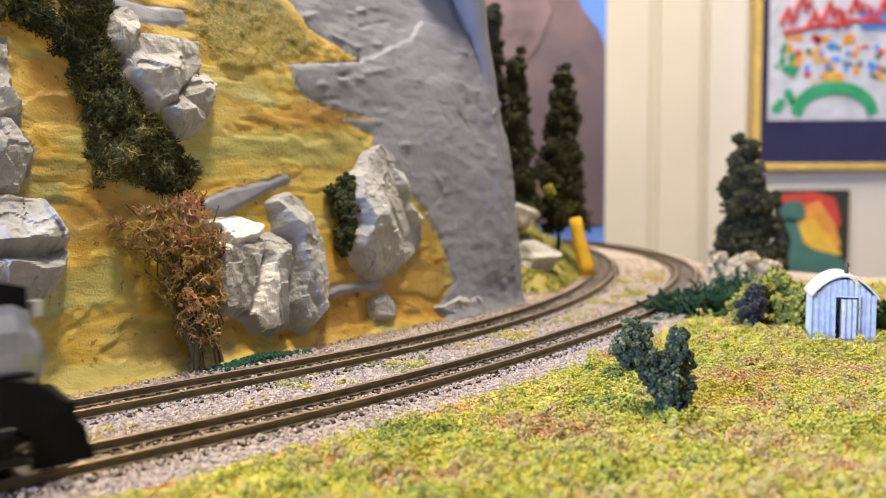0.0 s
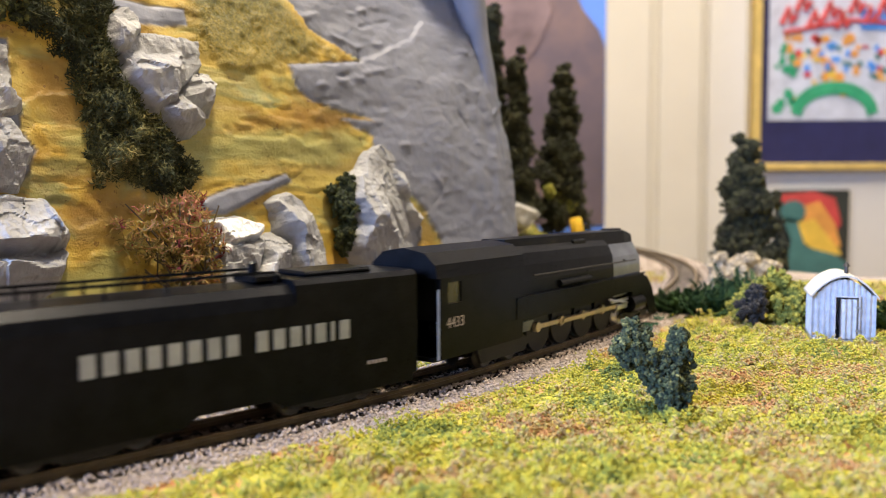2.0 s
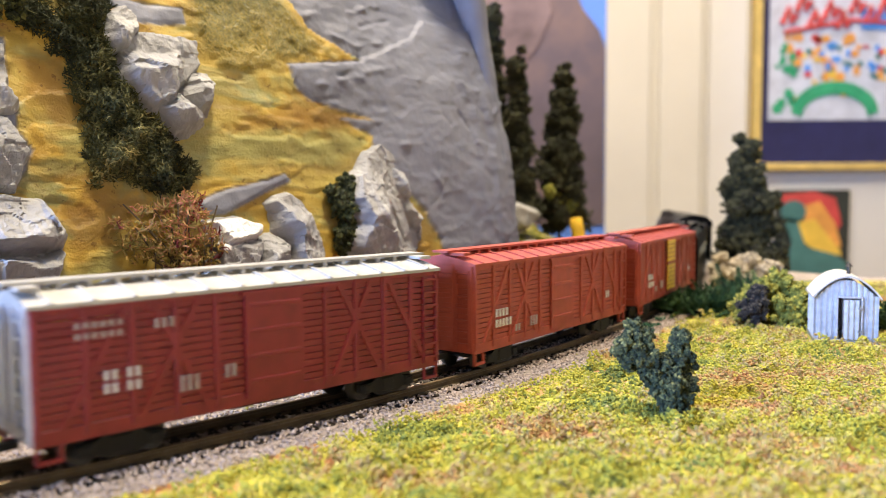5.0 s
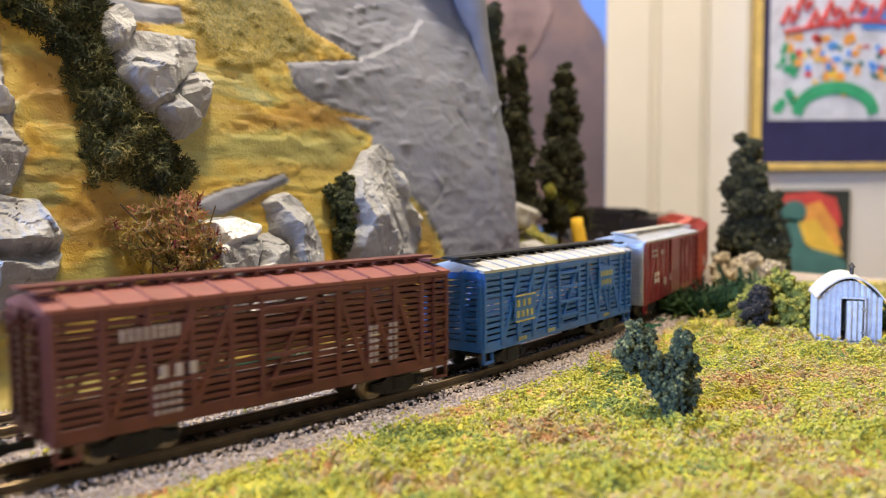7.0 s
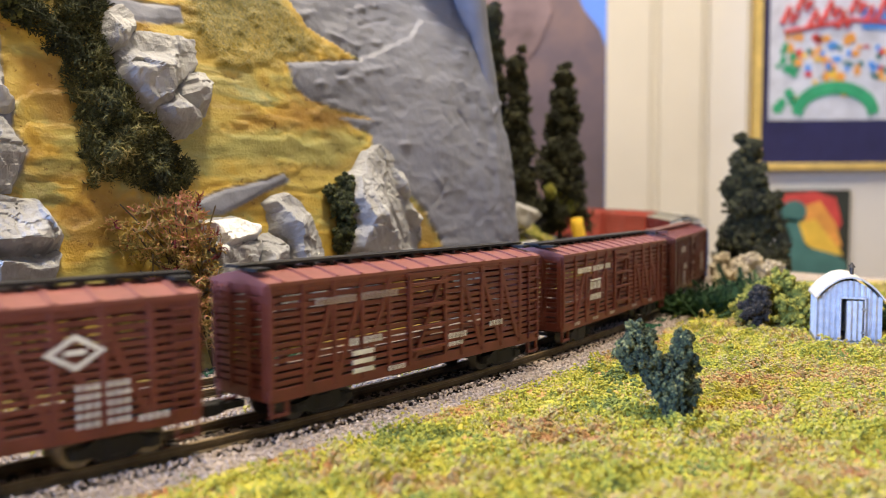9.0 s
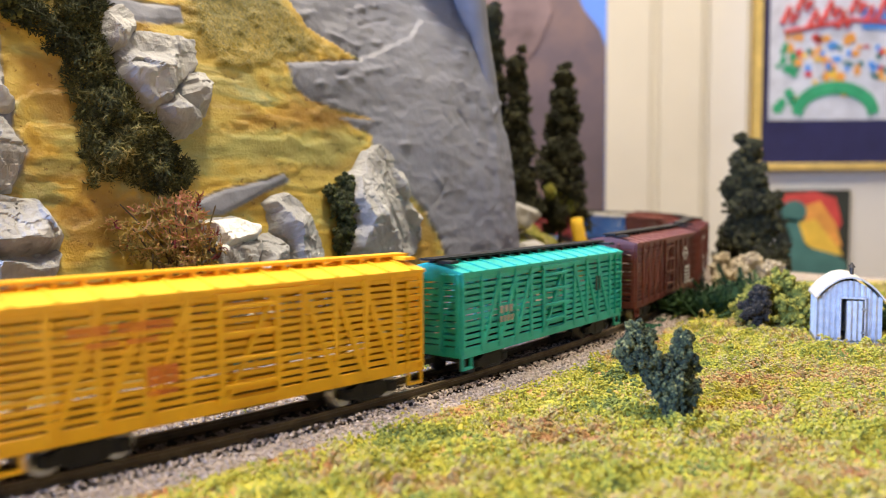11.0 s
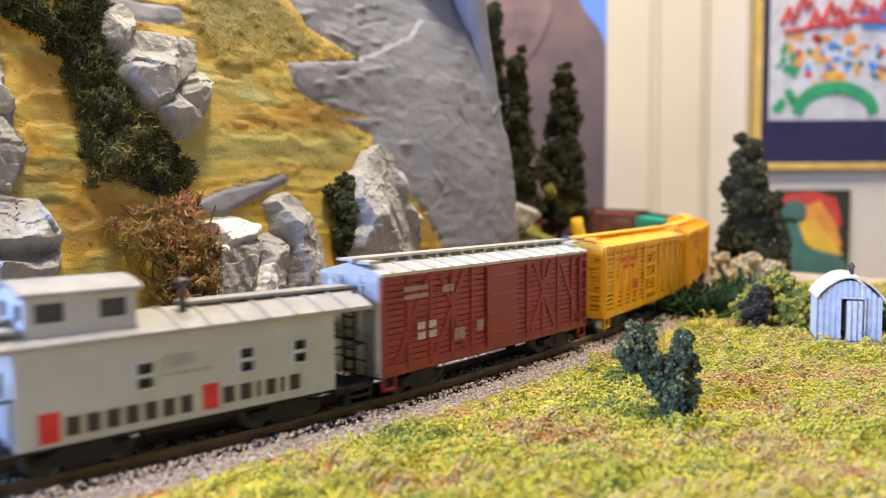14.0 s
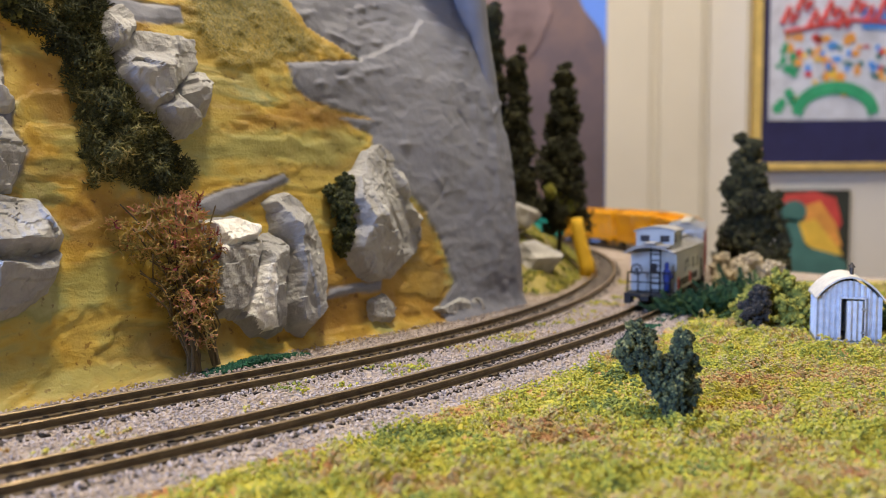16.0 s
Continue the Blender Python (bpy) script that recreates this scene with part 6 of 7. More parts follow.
c = joins(stock_car("teal slatted stock car with pale sign plates", "teal", "teal", "black_plastic", zt=23.8, slots=11), -5 * PITCH)
letters(c, -26, 13.6, [1.6] * 3, 1.6, y, "faded")
letters(c, -26, 11.4, [1.2] * 4, 1.4, y, "faded")
letters(c, 22, 14, [1.6, 1.2], 4.0, y, "dark_lettering")
for k in range(3):
    c = joins(stock_car("golden yellow slatted stock car with red lettering", "yellow", "yellow", "yellow", wheel="steel", zt=25.6), -(6 + k) * PITCH)
    letters(c, -29.5, 20.4, word(5, 7), 1.5, y, "red_lettering")
    letters(c, -27, 18.6, word(4, 4), 0.8, y, "red_lettering")
    letters(c, -18, 11.6, [1.1] * 4, 3.0, y, "red_lettering", gap=0.2)
    letters(c, -18, 10.0, word(4), 0.9, y, "red_lettering")


# ---- caboose ----
def caboose():
    th = thing("caboose", "pale grey caboose with cupola, red and black lettering", "train car", "freight cars of the train")
    C = M["caboose"]
    L, W, zb, zt = 54.0, 16.4, 5.0, 19.4
    wins = [(-8.5, 13.2, 2.6, 4.0), (9.0, 13.2, 2.6, 4.0), (19.5, 13.2, 2.6, 4.0)]

    def wall(y0, y1):
        b = Build()
        xs = sorted({-L / 2, L / 2, *[w[0] - w[2] / 2 for w in wins], *[w[0] + w[2] / 2 for w in wins]})
        for a, c2 in zip(xs, xs[1:]):
            hole = [w for w in wins if abs((a + c2) / 2 - w[0]) < w[2] / 2]
            if hole:
                w = hole[0]
                b.box(a, c2, y0, y1, zb, w[1] - w[3] / 2).box(a, c2, y0, y1, w[1] + w[3] / 2, zt)
            else:
                b.box(a, c2, y0, y1, zb, zt)
        return b

    for sy in (-1, 1):
        y0, y1 = sorted((sy * W / 2, sy * (W / 2 - 0.7)))
        part("side_wall", wall(y0, y1).weld(), C, th)
        for wx_, wz_, ww, wh in wins:
            win = part("window", Build().box(wx_ - ww / 2, wx_ + ww / 2, sy * (W / 2 - 1.2) - 0.1, sy * (W / 2 - 1.2) + 0.1, wz_ - wh / 2, wz_ + wh / 2), M["dark_glass"], th)
            yy = sy * (W / 2 + 0.1)
            fr = Build().box(wx_ - ww / 2 - 0.4, wx_ - ww / 2, yy - 0.2, yy + 0.2, wz_ - wh / 2 - 0.3, wz_ + wh / 2 + 0.3).box(wx_ + ww / 2, wx_ + ww / 2 + 0.4, yy - 0.2, yy + 0.2, wz_ - wh / 2 - 0.3, wz_ + wh / 2 + 0.3).box(wx_ - ww / 2, wx_ + ww / 2, yy - 0.2, yy + 0.2, wz_ + wh / 2, wz_ + wh / 2 + 0.4).box(wx_ - ww / 2, wx_ + ww / 2, yy - 0.2, yy + 0.2, wz_ - wh / 2 - 0.4, wz_ - wh / 2).box(wx_ - ww / 2, wx_ + ww / 2, yy - 0.2, yy + 0.15, wz_ - 0.3, wz_ + 0.3)
            part("window_frame", fr, C, win)
    for sx in (-1, 1):
        x0, x1 = sorted((sx * L / 2, sx * (L / 2 - 0.7)))
        part("end_wall", Build().box(x0, x1, -W / 2 + 0.7, -2.2, zb, zt).box(x0, x1, 2.2, W / 2 - 0.7, zb, zt).box(x0, x1, -2.2, 2.2, 16.4, zt), C, th)
        d = part("door", Build().box(sx * (L / 2 - 0.5) - 0.2, sx * (L / 2 - 0.5) + 0.2, -2.2, 2.2, zb, 16.4), C, th)
        part("window", Build().box(sx * (L / 2 - 0.2) - 0.15, sx * (L / 2 - 0.2) + 0.15, -1.3, 1.3, 11.4, 15.2), M["dark_glass"], d)
        px0, px1 = sorted((sx * (L / 2), sx * (L / 2 + 8)))
        part("platform", Build().box(px0, px1, -W / 2, W / 2, zb - 1.4, zb, 0.15), M["black_plastic"], th)
        r = Build()
        xe = sx * (L / 2 + 7.6)
        for yy in (-7.6, -3.8, 3.8, 7.6):
            r.tube([(xe, yy, zb), (xe, yy, 12.5)], 0.28, 5)
        r.tube([(xe, -7.6, 12.5), (xe, 7.6, 12.5)], 0.28, 5).tube([(xe, -7.6, 9), (xe, 7.6, 9)], 0.22, 5)
        r.tube([(xe, -7.6, 12.5), (sx * L / 2, -7.6, 12.5)], 0.25, 5)
        part("railing", r, M["black_plastic"], th)
        ld = Build().tube([(xe, -0.6, zb), (xe, -0.6, 22.4)], 0.3, 5).tube([(xe, -4.0, zb), (xe, -4.0, 22.4)], 0.3, 5)
        for k in range(8):
            ld.tube([(xe, -0.6, 6.5 + k * 2.1), (xe, -4.0, 6.5 + k * 2.1)], 0.25, 5)
        part("ladder", ld, M["black_plastic"], th)
        part("brake_wheel", shared("brake_wheel", brake_wheel_build, M["black_plastic"]), None, th).matrix_basis = pose((xe + sx * 0.6) * MM, 4.2 * MM, 13.6 * MM)
        st = Build()
        for sy in (-1, 1):
            for k in range(3):
                st.box(sx * (L / 2 + 5.2) - 2.4, sx * (L / 2 + 5.2) + 2.4, sy * 7.6 - 1.2, sy * 7.6 + 1.2, 1.2 + k * 1.5, 1.7 + k * 1.5)
            st.box(sx * (L / 2 + 5.2) - 2.7, sx * (L / 2 + 5.2) - 2.3, sy * 7.6 - 1.2, sy * 7.6 + 1.2, 1.0, 5.0).box(sx * (L / 2 + 5.2) + 2.3, sx * (L / 2 + 5.2) + 2.7, sy * 7.6 - 1.2, sy * 7.6 + 1.2, 1.0, 5.0)
        part("steps", st.weld(), M["black_plastic"], th)
    part("floor", Build().box(-L / 2, L / 2, -W / 2 + 0.8, W / 2 - 0.8, zb - 0.8, zb + 0.2).box(-8, 8, -5, 5, 2.4, zb - 0.8, 0.3), M["black_plastic"], th)

    def arc(w, z, rise, n=9):
        top = [(-w + 2 * w * k / (n - 1), z + rise * (1 - ((-w + 2 * w * k / (n - 1)) / w) ** 2)) for k in range(n)]
        return top + [(yy, zz - 0.7) for yy, zz in top[::-1]]

    rf = Build().prism(arc(W / 2 + 0.6, zt + 0.5, 2.4), "x", -L / 2 - 8.4, L / 2 + 8.4)
    roof = part("roof", rf, M["roof_grey"], th, "pale ribbed roof")
    for k in range(12):
        if not -27 < -30 + k * 5.4 < -8:
            part("roof_rib", Build().prism([(yy, zz + 0.3) for yy, zz in arc(W / 2 + 0.65, zt + 0.5, 2.4)], "x", -30.2 + k * 5.4, -29.8 + k * 5.4), M["roof_grey"], roof)
    part("running_board", Build().box(1, L / 2 + 9, -2.2, -0.8, zt + 3.3, zt + 3.8).box(1, L / 2 + 9, -0.7, 0.7, zt + 3.3, zt + 3.8).box(1, L / 2 + 9, 0.8, 2.2, zt + 3.3, zt + 3.8).box(-L / 2 - 9, -26, -2.2, 2.2, zt + 3.3, zt + 3.8).box(-L / 2 - 8, -26, -7, -2.4, zt + 2.2, zt + 2.8), M["roof_grey"], th)
    # cupola
    cw, c0, c1, ct = 6.9, -25.0, -9.0, 26.8
    cup = Build()
    for sy in (-1, 1):
        y0, y1 = sorted((sy * cw, sy * (cw - 0.6)))
        cup.box(c0, c1, y0, y1, zt + 0.3, zt + 3.4).box(c0, c1, y0, y1, ct - 1.2, ct).box(c0, c0 + 1.4, y0, y1, zt + 3.4, ct - 1.2).box(c1 - 1.4, c1, y0, y1, zt + 3.4, ct - 1.2).box(-19.5, -14.5, y0, y1, zt + 3.4, ct - 1.2)
    for x0, x1 in ((c0, c0 + 0.6), (c1 - 0.6, c1)):
        cup.box(x0, x1, -cw + 0.6, cw - 0.6, zt + 0.3, zt + 3.6).box(x0, x1, -cw + 0.6, cw - 0.6, ct - 1.4, ct + 0.9).box(x0, x1, -1.9, 1.9, zt + 3.6, ct - 1.4).box(x0, x1, -cw + 0.6, -cw + 1.6, zt + 3.6, ct - 1.4).box(x0, x1, cw - 1.6, cw - 0.6, zt + 3.6, ct - 1.4)
    cp = part("cupola", cup, C, th)
    for sx, x in ((-1, c0 + 1.0), (1, c1 - 1.0)):
        for yy in (-3.7, 3.7):
            part("window", Build().box(x - 0.1, x + 0.1, yy - 1.9, yy + 1.9, zt + 3.5, ct - 1.3), M["dark_glass"], cp)
    for sy in (-1, 1):
        for x in (-21.6, -12.4):
            part("window", Build().box(x - 2.1, x + 2.1, sy * (cw - 0.9) - 0.1, sy * (cw - 0.9) + 0.1, zt + 3.3, ct - 1.1), M["dark_glass"], cp)
    part("cupola_roof", Build().prism(arc(cw + 0.7, ct + 0.4, 1.5), "x", c0 - 0.8, c1 + 0.8), M["roof_grey"], cp)
    part("smokestack", Build().lathe_z([(0.6, zt + 1.5), (0.6, zt + 7), (1.4, zt + 7.1), (1.4, zt + 7.7), (0.3, zt + 8.2)], 0.2, -3.2, 10), M["dark_steel"], th, "thin black smokestack")
    # lettering: plain bars in the colours of the words
    y = -W / 2 - 0.05
    letters(th, -24.0, 5.6, [3.4], 4.4, y, "bright_red")
    letters(th, -20.3, 6.2, [2.3] * 7, 2.8, y, "dark_lettering", gap=0.6)
    letters(th, 0.9, 6.0, [3.2], 4.2, y, "bright_red")
    letters(th, 4.5, 6.5, [2.4, 2.4, 1.0, 2.2, 1.0, 2.4], 2.7, y, "dark_lettering", gap=0.75)
    txt = bpy.data.curves.new("number", "FONT")
    txt.body, txt.size, txt.extrude = "1086", 2.9 * MM, 0.05 * MM
    txt.materials.append(M["grey_detail"])
    ob = new("number", txt)
    ob.parent = th
    ob.matrix_basis = pose(-6.0 * MM, (y - 0.05) * MM, 14.0 * MM, 90, 0, 0)
    letters(th, -5.8, 12.6, word(9), 0.5, y, "grey_detail", gap=0.05)
    # painted figure on the rear platform, one plain shape
    f = Build().lathe_z([(1.0, zb), (1.2, zb + 4), (1.5, zb + 6.5), (1.3, zb + 8.2), (0.6, zb + 8.8), (0.85, zb + 9.6), (0.8, zb + 10.6), (0.2, zb + 11.2)], -L / 2 - 4.0, -5.6, 10)
    f.tube([(-L / 2 - 4.0, -7.0, zb + 7.6), (-L / 2 - 5.4, -7.6, zb + 5.6)], 0.55, 6)
    part("figurine", f, M["blue_cloth"], th, "small plain figure painted dark blue", smooth=True)
    running_gear(th, L / 2 + 8, "dark_steel", 17.5)
    return th


joins(caboose(), -9 * PITCH - 77)

# ---- tender ----


def tender():
    th = thing("tender", "black steam locomotive tender with pale lettering", "tender")
    K = M["black"]
    L, W = 86.0, 17.0
    h = L / 2
    side = [(-W / 2, 4.4), (W / 2, 4.4), (W / 2, 21.0), (W / 2 - 0.7, 23.2), (W / 2 - 2.6, 24.6), (0, 25.2), (-W / 2 + 2.6, 24.6), (-W / 2 + 0.7, 23.2), (-W / 2, 21.0)]
    part("tank", Build().prism(side, "x", -h, h * 0.32), K, th, smooth=False)
    part("oil_bunker", Build().prism([(-W / 2, 4.4), (W / 2, 4.4), (W / 2, 24.6), (W / 2 - 1.0, 25.6), (-W / 2 + 1.0, 25.6), (-W / 2, 24.6)], "x", h * 0.32, h), K, th)
    part("skirt", Build().prism([(-h + 1, 2.8), (-8, 2.8), (-5, 4.5), (-h + 1, 4.5)], "y", -W / 2 + 0.1, W / 2 - 0.1).prism([(8, 4.5), (11, 2.8), (h - 1, 2.8), (h - 1, 4.5)], "y", -W / 2 + 0.1, W / 2 - 0.1), K, th)
    r = Build()
    for sy in (-1, 1):
        r.tube([(-h + 4, sy * 4.5, 27.0), (h * 0.28, sy * 4.5, 27.0)], 0.28, 5)
        for k in range(6):
            x = -h + 4 + k * (h * 1.28 - 4) / 5
            r.tube([(x, sy * 4.5, 24.5), (x, sy * 4.5, 27.0)], 0.25, 5)
    part("roof_rail", r, K, th)
    part("grab_hoop", Build().tube([(-h - 0.5, -2.4, 22), (-h - 0.5, -2.4, 28.6), (-h - 0.2, -1.6, 29.2), (-h - 0.2, 1.6, 29.2), (-h - 0.5, 2.4, 28.6), (-h - 0.5, 2.4, 22)], 0.3, 5), M["dark_steel"], th)
    part("hatch", Build().box(8, 14, -4, 4, 25.0, 26.6, 0.4).box(18, 34, -5, 5, 25.5, 26.6, 0.4), K, th)
    part("vent", Build().lathe_z([(0.9, 25.0), (0.9, 28.2), (1.1, 28.4), (0.3, 28.9)], 10, 0, 10), K, th)
    for yy in (-5.6, 5.6):
        part("ladder", shared("ladder", ladder_build, K), None, th).matrix_basis = pose((-h - 0.4) * MM, yy * MM, 4.8 * MM, 0, 0, 90)
    rv = Build()
    for k in range(9):
        rv.box(-h - 0.15, -h + 0.1, -W / 2 + 0.4, -W / 2 + 0.8, 6 + k * 1.8, 6.5 + k * 1.8)
        rv.box(-h + 0.6, -h + 1.3, -W / 2 - 0.25, -W / 2 + 0.05, 6 + k * 1.8, 7.0 + k * 1.8)
    part("rivets", rv, K, th)
    letters(th, -24.0, 13.6, [2.7] * 8 + [-1.6] + [2.7, 2.7, 2.7, 1.3, 2.7, 1.3, 2.7], 3.6, -W / 2 - 0.02, "dull_white", gap=0.72)
    letters(th, 30, 7.8, word(5), 0.7, -W / 2 - 0.02, "faded", gap=0.1)
    for sx in (-1, 1):
        t = put("truck", Build().take(stretched_truck()).mesh("truck", M["black_plastic"]), th, sx * 22.5, label="black six-wheel truck")
        for ax in (-8.2, 0, 8.2):
            put("wheelset", shared("wheelset", wheel_build, M["dark_steel"], True), t, ax, 0, 2.65)
    put("coupler", shared("coupler", coupler_build, M["black_plastic"]), th, -h + 0.4, rz=180)
    return th


def stretched_truck():
    bm = bmesh.new()
    src = truck_build()
    vs = [bm.verts.new((p[0] * 1.5, p[1], p[2])) for p in src.v]
    for q in src.f:
        bm.faces.new([vs[i] for i in q])
    return bm


joins(tender(), 362.5)

# ---- locomotive ----
DRIVE_R = 6.0
DRIVE_X = (-14.0, -1.2, 11.6, 24.4)
TURNING = []


def driver_build(r):
    b = Build()
    for sy in (-1, 1):
        b.lathe_y([(r - 1.1, sy * 3.9), (r - 0.1, sy * 3.9), (r + 0.45, sy * 4.0), (r + 0.45, sy * 4.3), (r, sy * 4.4), (r - 0.05, sy * 5.5), (r - 1.1, sy * 5.5)][::sy], 0, 0, 30)
        b.lathe_y([(0.4, sy * 4.2), (1.5, sy * 4.2), (1.5, sy * 5.6), (0.4, sy * 5.6)][::sy], 0, 0, 14)
        for k in range(14):
            a = k * math.tau / 14
            b.tube([(1.3 * math.cos(a), sy * 4.9, 1.3 * math.sin(a)), ((r - 0.9) * math.cos(a), sy * 4.9, (r - 0.9) * math.sin(a))], 0.32, 5)
        b.prism([((r - 1.2) * math.cos(a), (r - 1.2) * math.sin(a)) for a in (math.pi - 0.6, math.pi - 0.3, math.pi, math.pi + 0.3, math.pi + 0.6)], "y", *sorted((sy * 4.5, sy * 5.3)))
    return b.tube([(0, -5, 0), (0, 5, 0)], 0.6, 8)


def locomotive():
    th = thing("steam_locomotive", "black streamlined steam locomotive with silver smokebox and skirts", "locomotive")
    K = M["black"]
    # boiler with its flat skyline casing, from cab front to nose
    def section(w, z0, zmid, ztop, flat):
        left = [(-w, z0), (-w, zmid), (-w * 0.93, zmid + (ztop - zmid) * 0.45), (-w * 0.74, zmid + (ztop - zmid) * 0.78), (-flat, ztop)]
        left = [(y, z + 2.4 * max(0, (z - 9.5) / 16)) for y, z in left]
        return left + [(-y, z) for y, z in left[::-1]]

    def loft(stations):
        b = Build()
        n = len(stations[0][1])
        v = [(x, y, z) for x, prof in stations for y, z in prof]
        f = [(i * n + k, (i + 1) * n + k, (i + 1) * n + (k + 1) % n, i * n + (k + 1) % n) for i in range(len(stations) - 1) for k in range(n)]
        e = len(stations) - 1
        return b.add(v, f + [tuple(range(n)), tuple(range(e * n, e * n + n))[::-1]])

    part("boiler", loft([(-27, section(7.4, 9.5, 18, 25.6, 3.2)), (14, section(7.1, 9.5, 17.6, 25.2, 3.2)), (29, section(6.9, 9.5, 17.4, 24.9, 3.2))]), K, th)
    part("smokebox", loft([(29, section(6.95, 9.5, 17.4, 23.2, 4.4)), (48.5, section(6.95, 9.5, 17.4, 23.2, 4.4)), (50.5, section(6.3, 10.2, 17.2, 22.2, 4.0))]), M["smokebox"], th, "silver painted smokebox")
    nose = Build()
    nose.add([(50.5 + 2.6 * math.sin(a), 5.2 * math.cos(a) * math.cos(t), 17 + 5.2 * math.cos(a) * math.sin(t)) for a in (0, 0.3, 0.6, 0.9, 1.2, 1.5) for t in (j * math.tau / 24 for j in range(24))], [(i * 24 + j, i * 24 + (j + 1) % 24, (i + 1) * 24 + (j + 1) % 24, (i + 1) * 24 + j) for i in range(5) for j in range(24)])
    part("smokebox_door", nose, M["smokebox"], th, "rounded silver smokebox door", smooth=True)
    lamp = part("headlamp", Build().lathe_z([(1.0, 22.8), (1.0, 25.2)], 52.2, 0, 12), M["silver"], th)
    part("skyline_casing", loft([(-27, [(-3.6, 26.2), (-3.4, 29.6), (3.4, 29.6), (3.6, 26.2)]), (44, [(-3.8, 25.0), (-3.4, 29.2), (3.4, 29.2), (3.8, 25.0)]), (50.5, [(-3.6, 24.4), (-3.0, 27.6), (3.0, 27.6), (3.6, 24.4)])]), K, th)
    part("stack_vent", Build().box(38, 46, -1.8, 1.8, 28.9, 29.8, 0.3), K, th)
    part("sand_dome", Build().box(8, 16, -4.2, -2.6, 25.8, 27.9, 0.4).box(8, 16, 2.6, 4.2, 25.8, 27.9, 0.4), K, th)
    for sy in (-1, 1):
        y0, y1 = sorted((sy * 8.9, sy * 8.3))
        sk = Build().prism([(-30, 10.6), (38, 10.6), (45, 9.6), (50, 6.0), (53, 2.0), (57.5, 2.0), (56.6, 6.5), (54.0, 11.0), (50.5, 14.2), (46, 15.4), (-30, 15.8)], "y", y0, y1)
        part("side_skirt", sk, K, th, "black streamlined side skirt")
        hr = Build().tube([(-20, sy * 7.7, 20.5), (44, sy * 7.5, 20.0)], 0.24, 5)
        for x in (-18, -6, 8, 22, 36):
            hr.tube([(x, sy * 6.6, 20.4), (x, sy * 7.7, 20.4)], 0.22, 4)
        part("handrail", hr, M["dark_steel"], th)
        part("running_plate", Build().box(-30, 50, *sorted((sy * 8.4, sy * 6.4)), 15.2, 15.7), K, th)
        part("air_tank", Build().tube([(-6, sy * 7.2, 17.0), (12, sy * 7.2, 17.0)], 1.1, 10), K, th)
        part("ash_pan", Build().prism([(-43, 6.8), (-22, 6.8), (-20, 9.2), (-43, 9.6)], "y", *sorted((sy * 6.4, sy * 7.7))), M["dull_grey"], th, "grey fire pan side")
        part("cylinder", Build().tube([(38.5, sy * 7.3, 6.4), (47.0, sy * 7.3, 6.4)], 2.7, 16).box(39, 46.5, *sorted((sy * 5.4, sy * 8.6)), 8.0, 11.4, 0.4), K, th)
        part("valve_gear", Build().box(26, 38, *sorted((sy * 7.2, sy * 7.8)), 7.9, 8.8).box(30, 37, *sorted((sy * 6.8, sy * 8.0)), 5.7, 7.1, 0.1).tube([(24, sy * 7.9, 9.4), (37, sy * 7.9, 7.2)], 0.4, 5), M["silver"], th, "bright valve gear")
    c = part("cab", Build().box(-27.7, -27, -8.0, 8.0, 8, 23.4), K, th)
    for sy in (-1, 1):
        y0, y1 = sorted((sy * 8.7, sy * 8.0))
        cab = Build().prism([(-60.5, 6), (-27, 6), (-27, 23.4), (-53, 23.4), (-53, 17.6), (-58, 17.6), (-58, 22.2), (-53.01, 22.2), (-53.01, 23.4), (-60.5, 23.4)], "y", y0, y1)
        part("cab_side", cab, K, c)
    part("cab_roof", Build().prism([(-9.1, 23.3), (9.1, 23.3), (8.5, 26.2), (5.7, 28.6), (0, 29.6), (-5.7, 28.6), (-8.5, 26.2)], "x", -62.3, -26.8), K, c)
    for sy in (-1, 1):
        part("window", Build().box(-58, -53, sy * 8.2 - 0.1, sy * 8.2 + 0.1, 17.6, 22.2), M["dark_glass"], c)
        part("grab_rail", Build().tube([(-61.1, sy * 8.5, 6), (-61.1, sy * 8.5, 21)], 0.3, 5), M["grey_detail"], c)
    part("cab_floor", Build().box(-62.3, -27, -8, 8, 5.6, 6.6), K, c)
    part("back_sheet", Build().box(-60.0, -59.2, -8.0, 8.0, 14, 23.2), K, c)
    txt = bpy.data.curves.new("number", "FONT")
    txt.body, txt.size, txt.extrude = "4433", 3.3 * MM, 0.05 * MM
    txt.materials.append(M["faded"])
    ob = new("number", txt)
    ob.parent = c
    ob.matrix_basis = pose(-58.6 * MM, -8.80 * MM, 12.4 * MM, 90, 0, 0)
    part("pilot", Build().prism([(-6.5, 1.0), (6.5, 1.0), (7.6, 6.5), (7.6, 10.5), (-7.6, 10.5), (-7.6, 6.5)], "x", 49.5, 55.5).box(55, 58.5, -1.6, 1.6, 3.2, 5.2, 0.3), K, th)
    part("frame", Build().box(-44, 48, -3.2, 3.2, 3.0, 10.0), M["black_plastic"], th)
    tr = part("trailing_truck", Build().prism([(-43, 2.0), (-24, 2.0), (-21, 4.6), (-24, 6.0), (-45, 6.0)], "y", -7.2, -6.2).prism([(-43, 2.0), (-24, 2.0), (-21, 4.6), (-24, 6.0), (-45, 6.0)], "y", 6.2, 7.2), M["black_plastic"], th)
    for x in (-39, -28):
        put("wheelset", shared("wheelset", wheel_build, M["dark_steel"], True), tr, x, 0, 2.65)
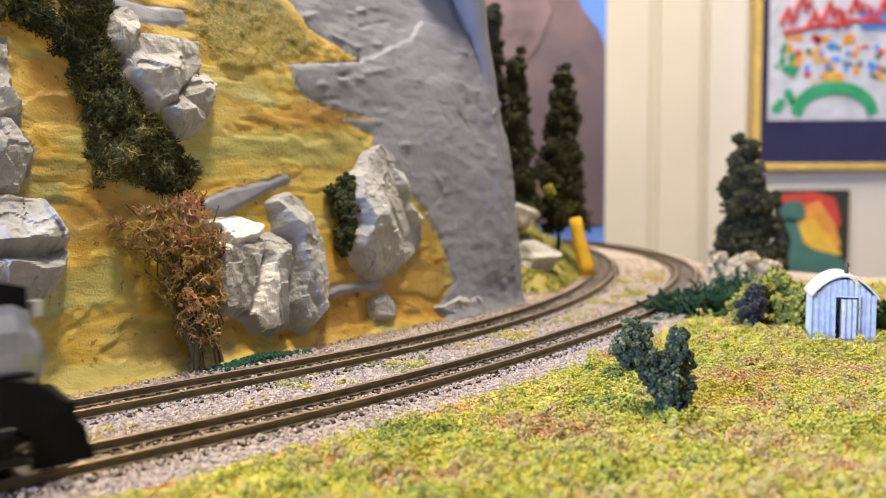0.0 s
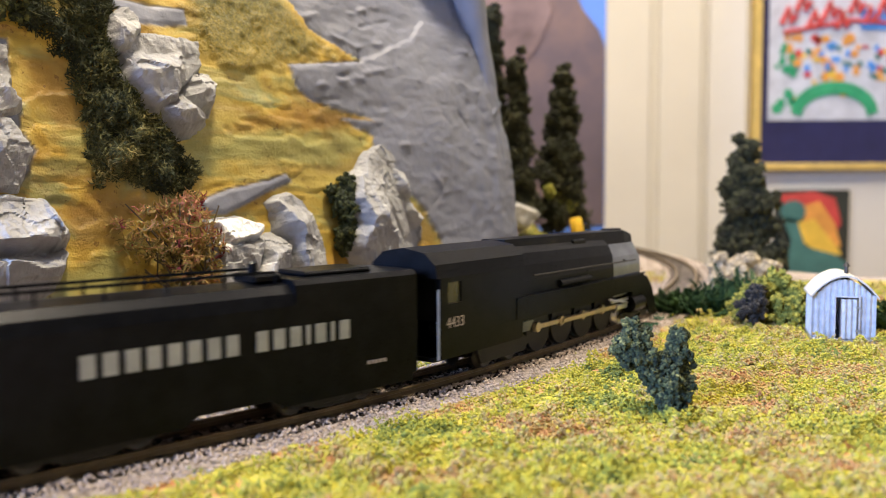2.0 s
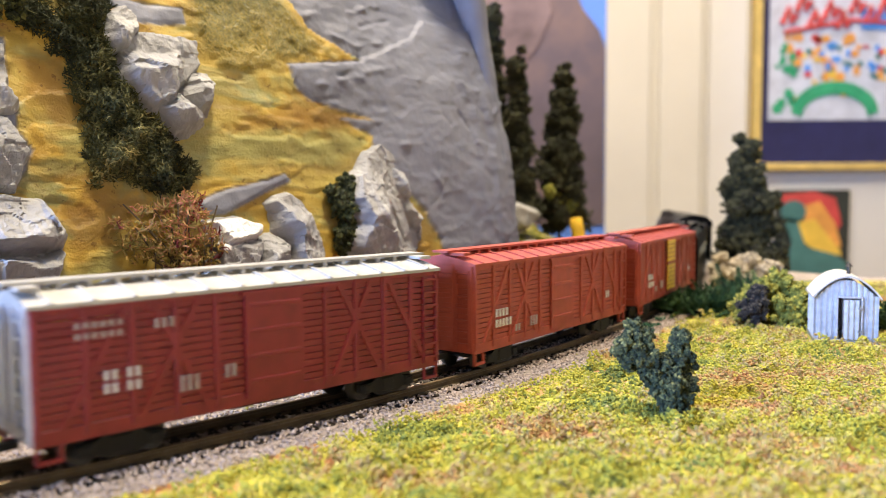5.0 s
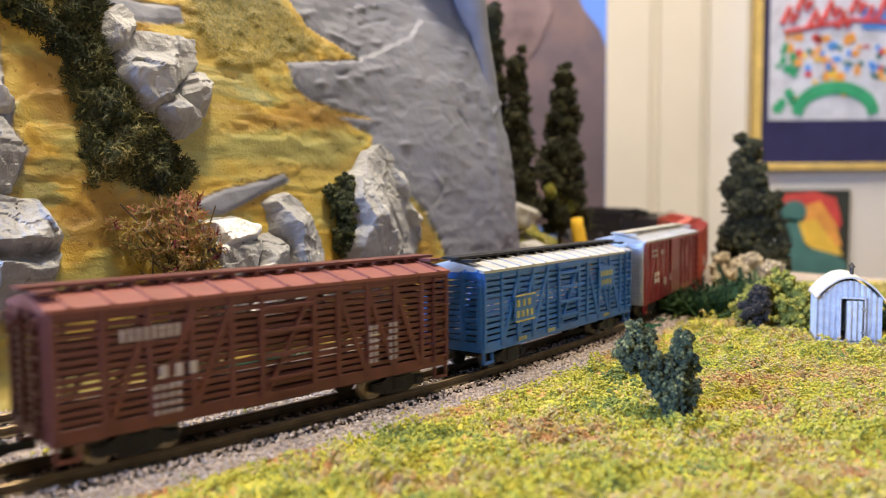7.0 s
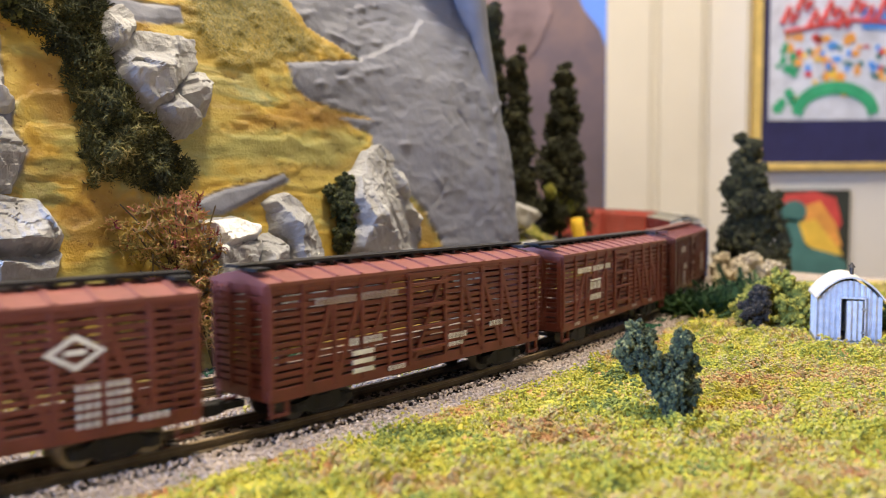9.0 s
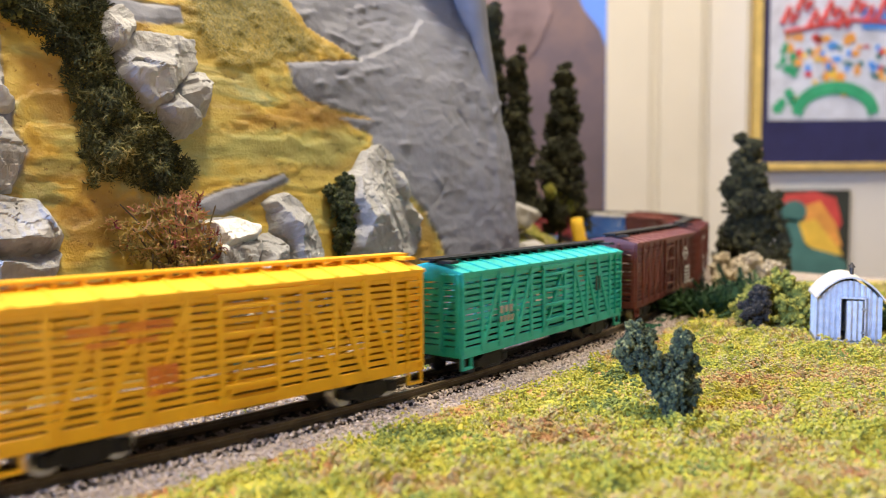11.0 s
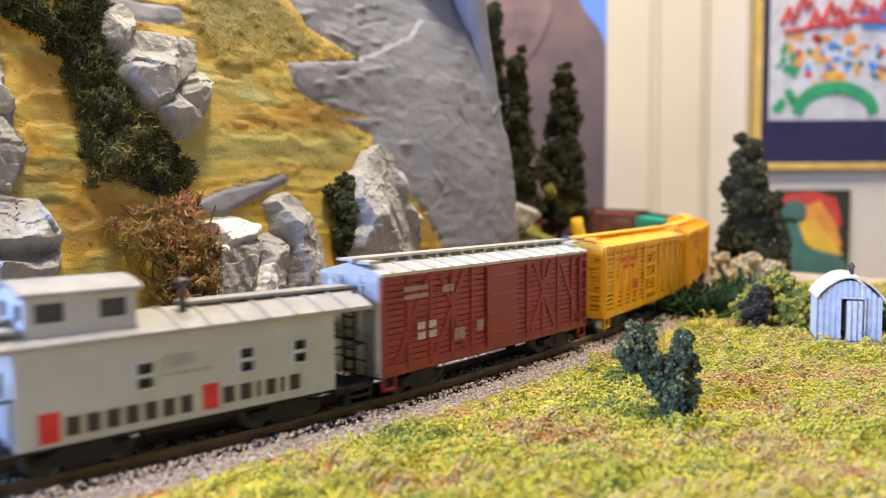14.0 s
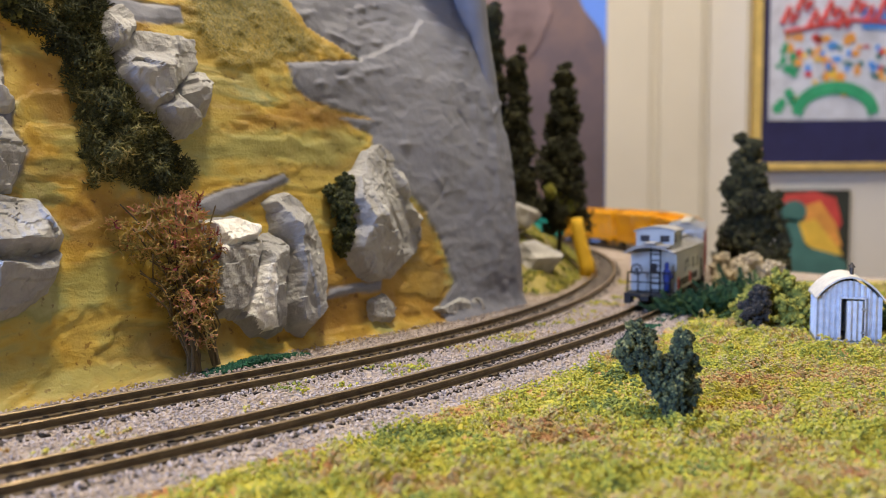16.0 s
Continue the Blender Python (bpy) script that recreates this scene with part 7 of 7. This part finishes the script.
    lt = part("leading_truck", Build().box(35, 52, -6.6, -6.0, 2.0, 3.6).box(35, 52, 6.0, 6.6, 2.0, 3.6), M["black_plastic"], th)
    for x in (36.5, 49.5):
        put("wheelset", shared("wheelset", wheel_build, M["steel"], True), lt, x, 0, 2.65)
    for x in DRIVE_X:
        TURNING.append(("wheel", put("driving_wheel", shared("driving_wheel", lambda: driver_build(DRIVE_R), M["black_plastic"]), th, x, 0, DRIVE_R, label="spoked black driving wheel"), x))
    rod = Build().box(DRIVE_X[0] - 1.2, DRIVE_X[-1] + 1.2, -6.5, -5.9, -0.6, 0.6, 0.12)
    for x in DRIVE_X:
        rod.lathe_y([(0.2, -6.8), (1.3, -6.8), (1.3, -5.8), (0.2, -5.8)], x, 0, 12)
    rod.box(DRIVE_X[1], DRIVE_X[1] + 34, -7.3, -6.8, -0.55, 0.55, 0.1)
    TURNING.append(("rod", part("side_rod", rod, M["brass_rod"], th, "pale metal side rod"), 0))
    return th


LOCO = joins(locomotive(), 470.0)

# ---- motion of the train ----
TIMES = [0, 1.5, 2.5, 4, 5.2, 6.3, 7, 8, 9, 10, 11.3, 12, 13, 14, 15, 16]
PLACES = [-660, -519.5, -426, -281.5, -174, -72.5, -6.5, 100.5, 210.5, 324, 477, 557, 671, 783, 896, 1010]


def travelled(t):
    """Station of the blue car's middle along the outer track, in millimetres."""
    k = max(0, min(len(TIMES) - 2, int(np.searchsorted(TIMES, t, side="right")) - 1))
    g = np.gradient(PLACES, TIMES)
    hh = TIMES[k + 1] - TIMES[k]
    q = (t - TIMES[k]) / hh
    return (2 * q ** 3 - 3 * q ** 2 + 1) * PLACES[k] + (q ** 3 - 2 * q ** 2 + q) * hh * g[k] + (3 * q ** 2 - 2 * q ** 3) * PLACES[k + 1] + (q ** 3 - q ** 2) * hh * g[k + 1]


def vehicle_pose(s, base=26.0):
    x0, y0, _ = on_line(LINE_A, s - base)
    x1, y1, _ = on_line(LINE_A, s + base)
    return pose((x0 + x1) / 2 * MM, (y0 + y1) / 2 * MM, 0, 0, 0, math.degrees(math.atan2(y1 - y0, x1 - x0)))


def motions():
    ts = [k * 0.4 for k in range(41)]
    for th, ahead in TRAIN:
        base = 17.5 if th.name.startswith("caboose") else 20.0 if th is LOCO else 26.0
        walk(th, [(t, vehicle_pose(travelled(t) + ahead, base)) for t in ts])
    fine = [k / 15 for k in range(241)]
    for kind, ob, x in TURNING:
        rows = []
        for t in fine:
            a = travelled(t) / DRIVE_R + 0.6
            if kind == "wheel":
                rows.append((t, pose(x * MM, 0, DRIVE_R * MM, 0, math.degrees(a), 0)))
            else:
                rows.append((t, pose(2.1 * math.cos(a) * MM, 0, (DRIVE_R - 2.1 * math.sin(a)) * MM)))
        walk(ob, rows)
    every = [k / FPS for k in range(16 * FPS + 1)]
    angle = [math.degrees(travelled(t) / 2.65) for t in every]
    for ob, x, z in ROLLING:
        walk(ob, [(t, pose(x * MM, 0, z * MM, 0, a, 0)) for t, a in zip(every, angle)])


motions()
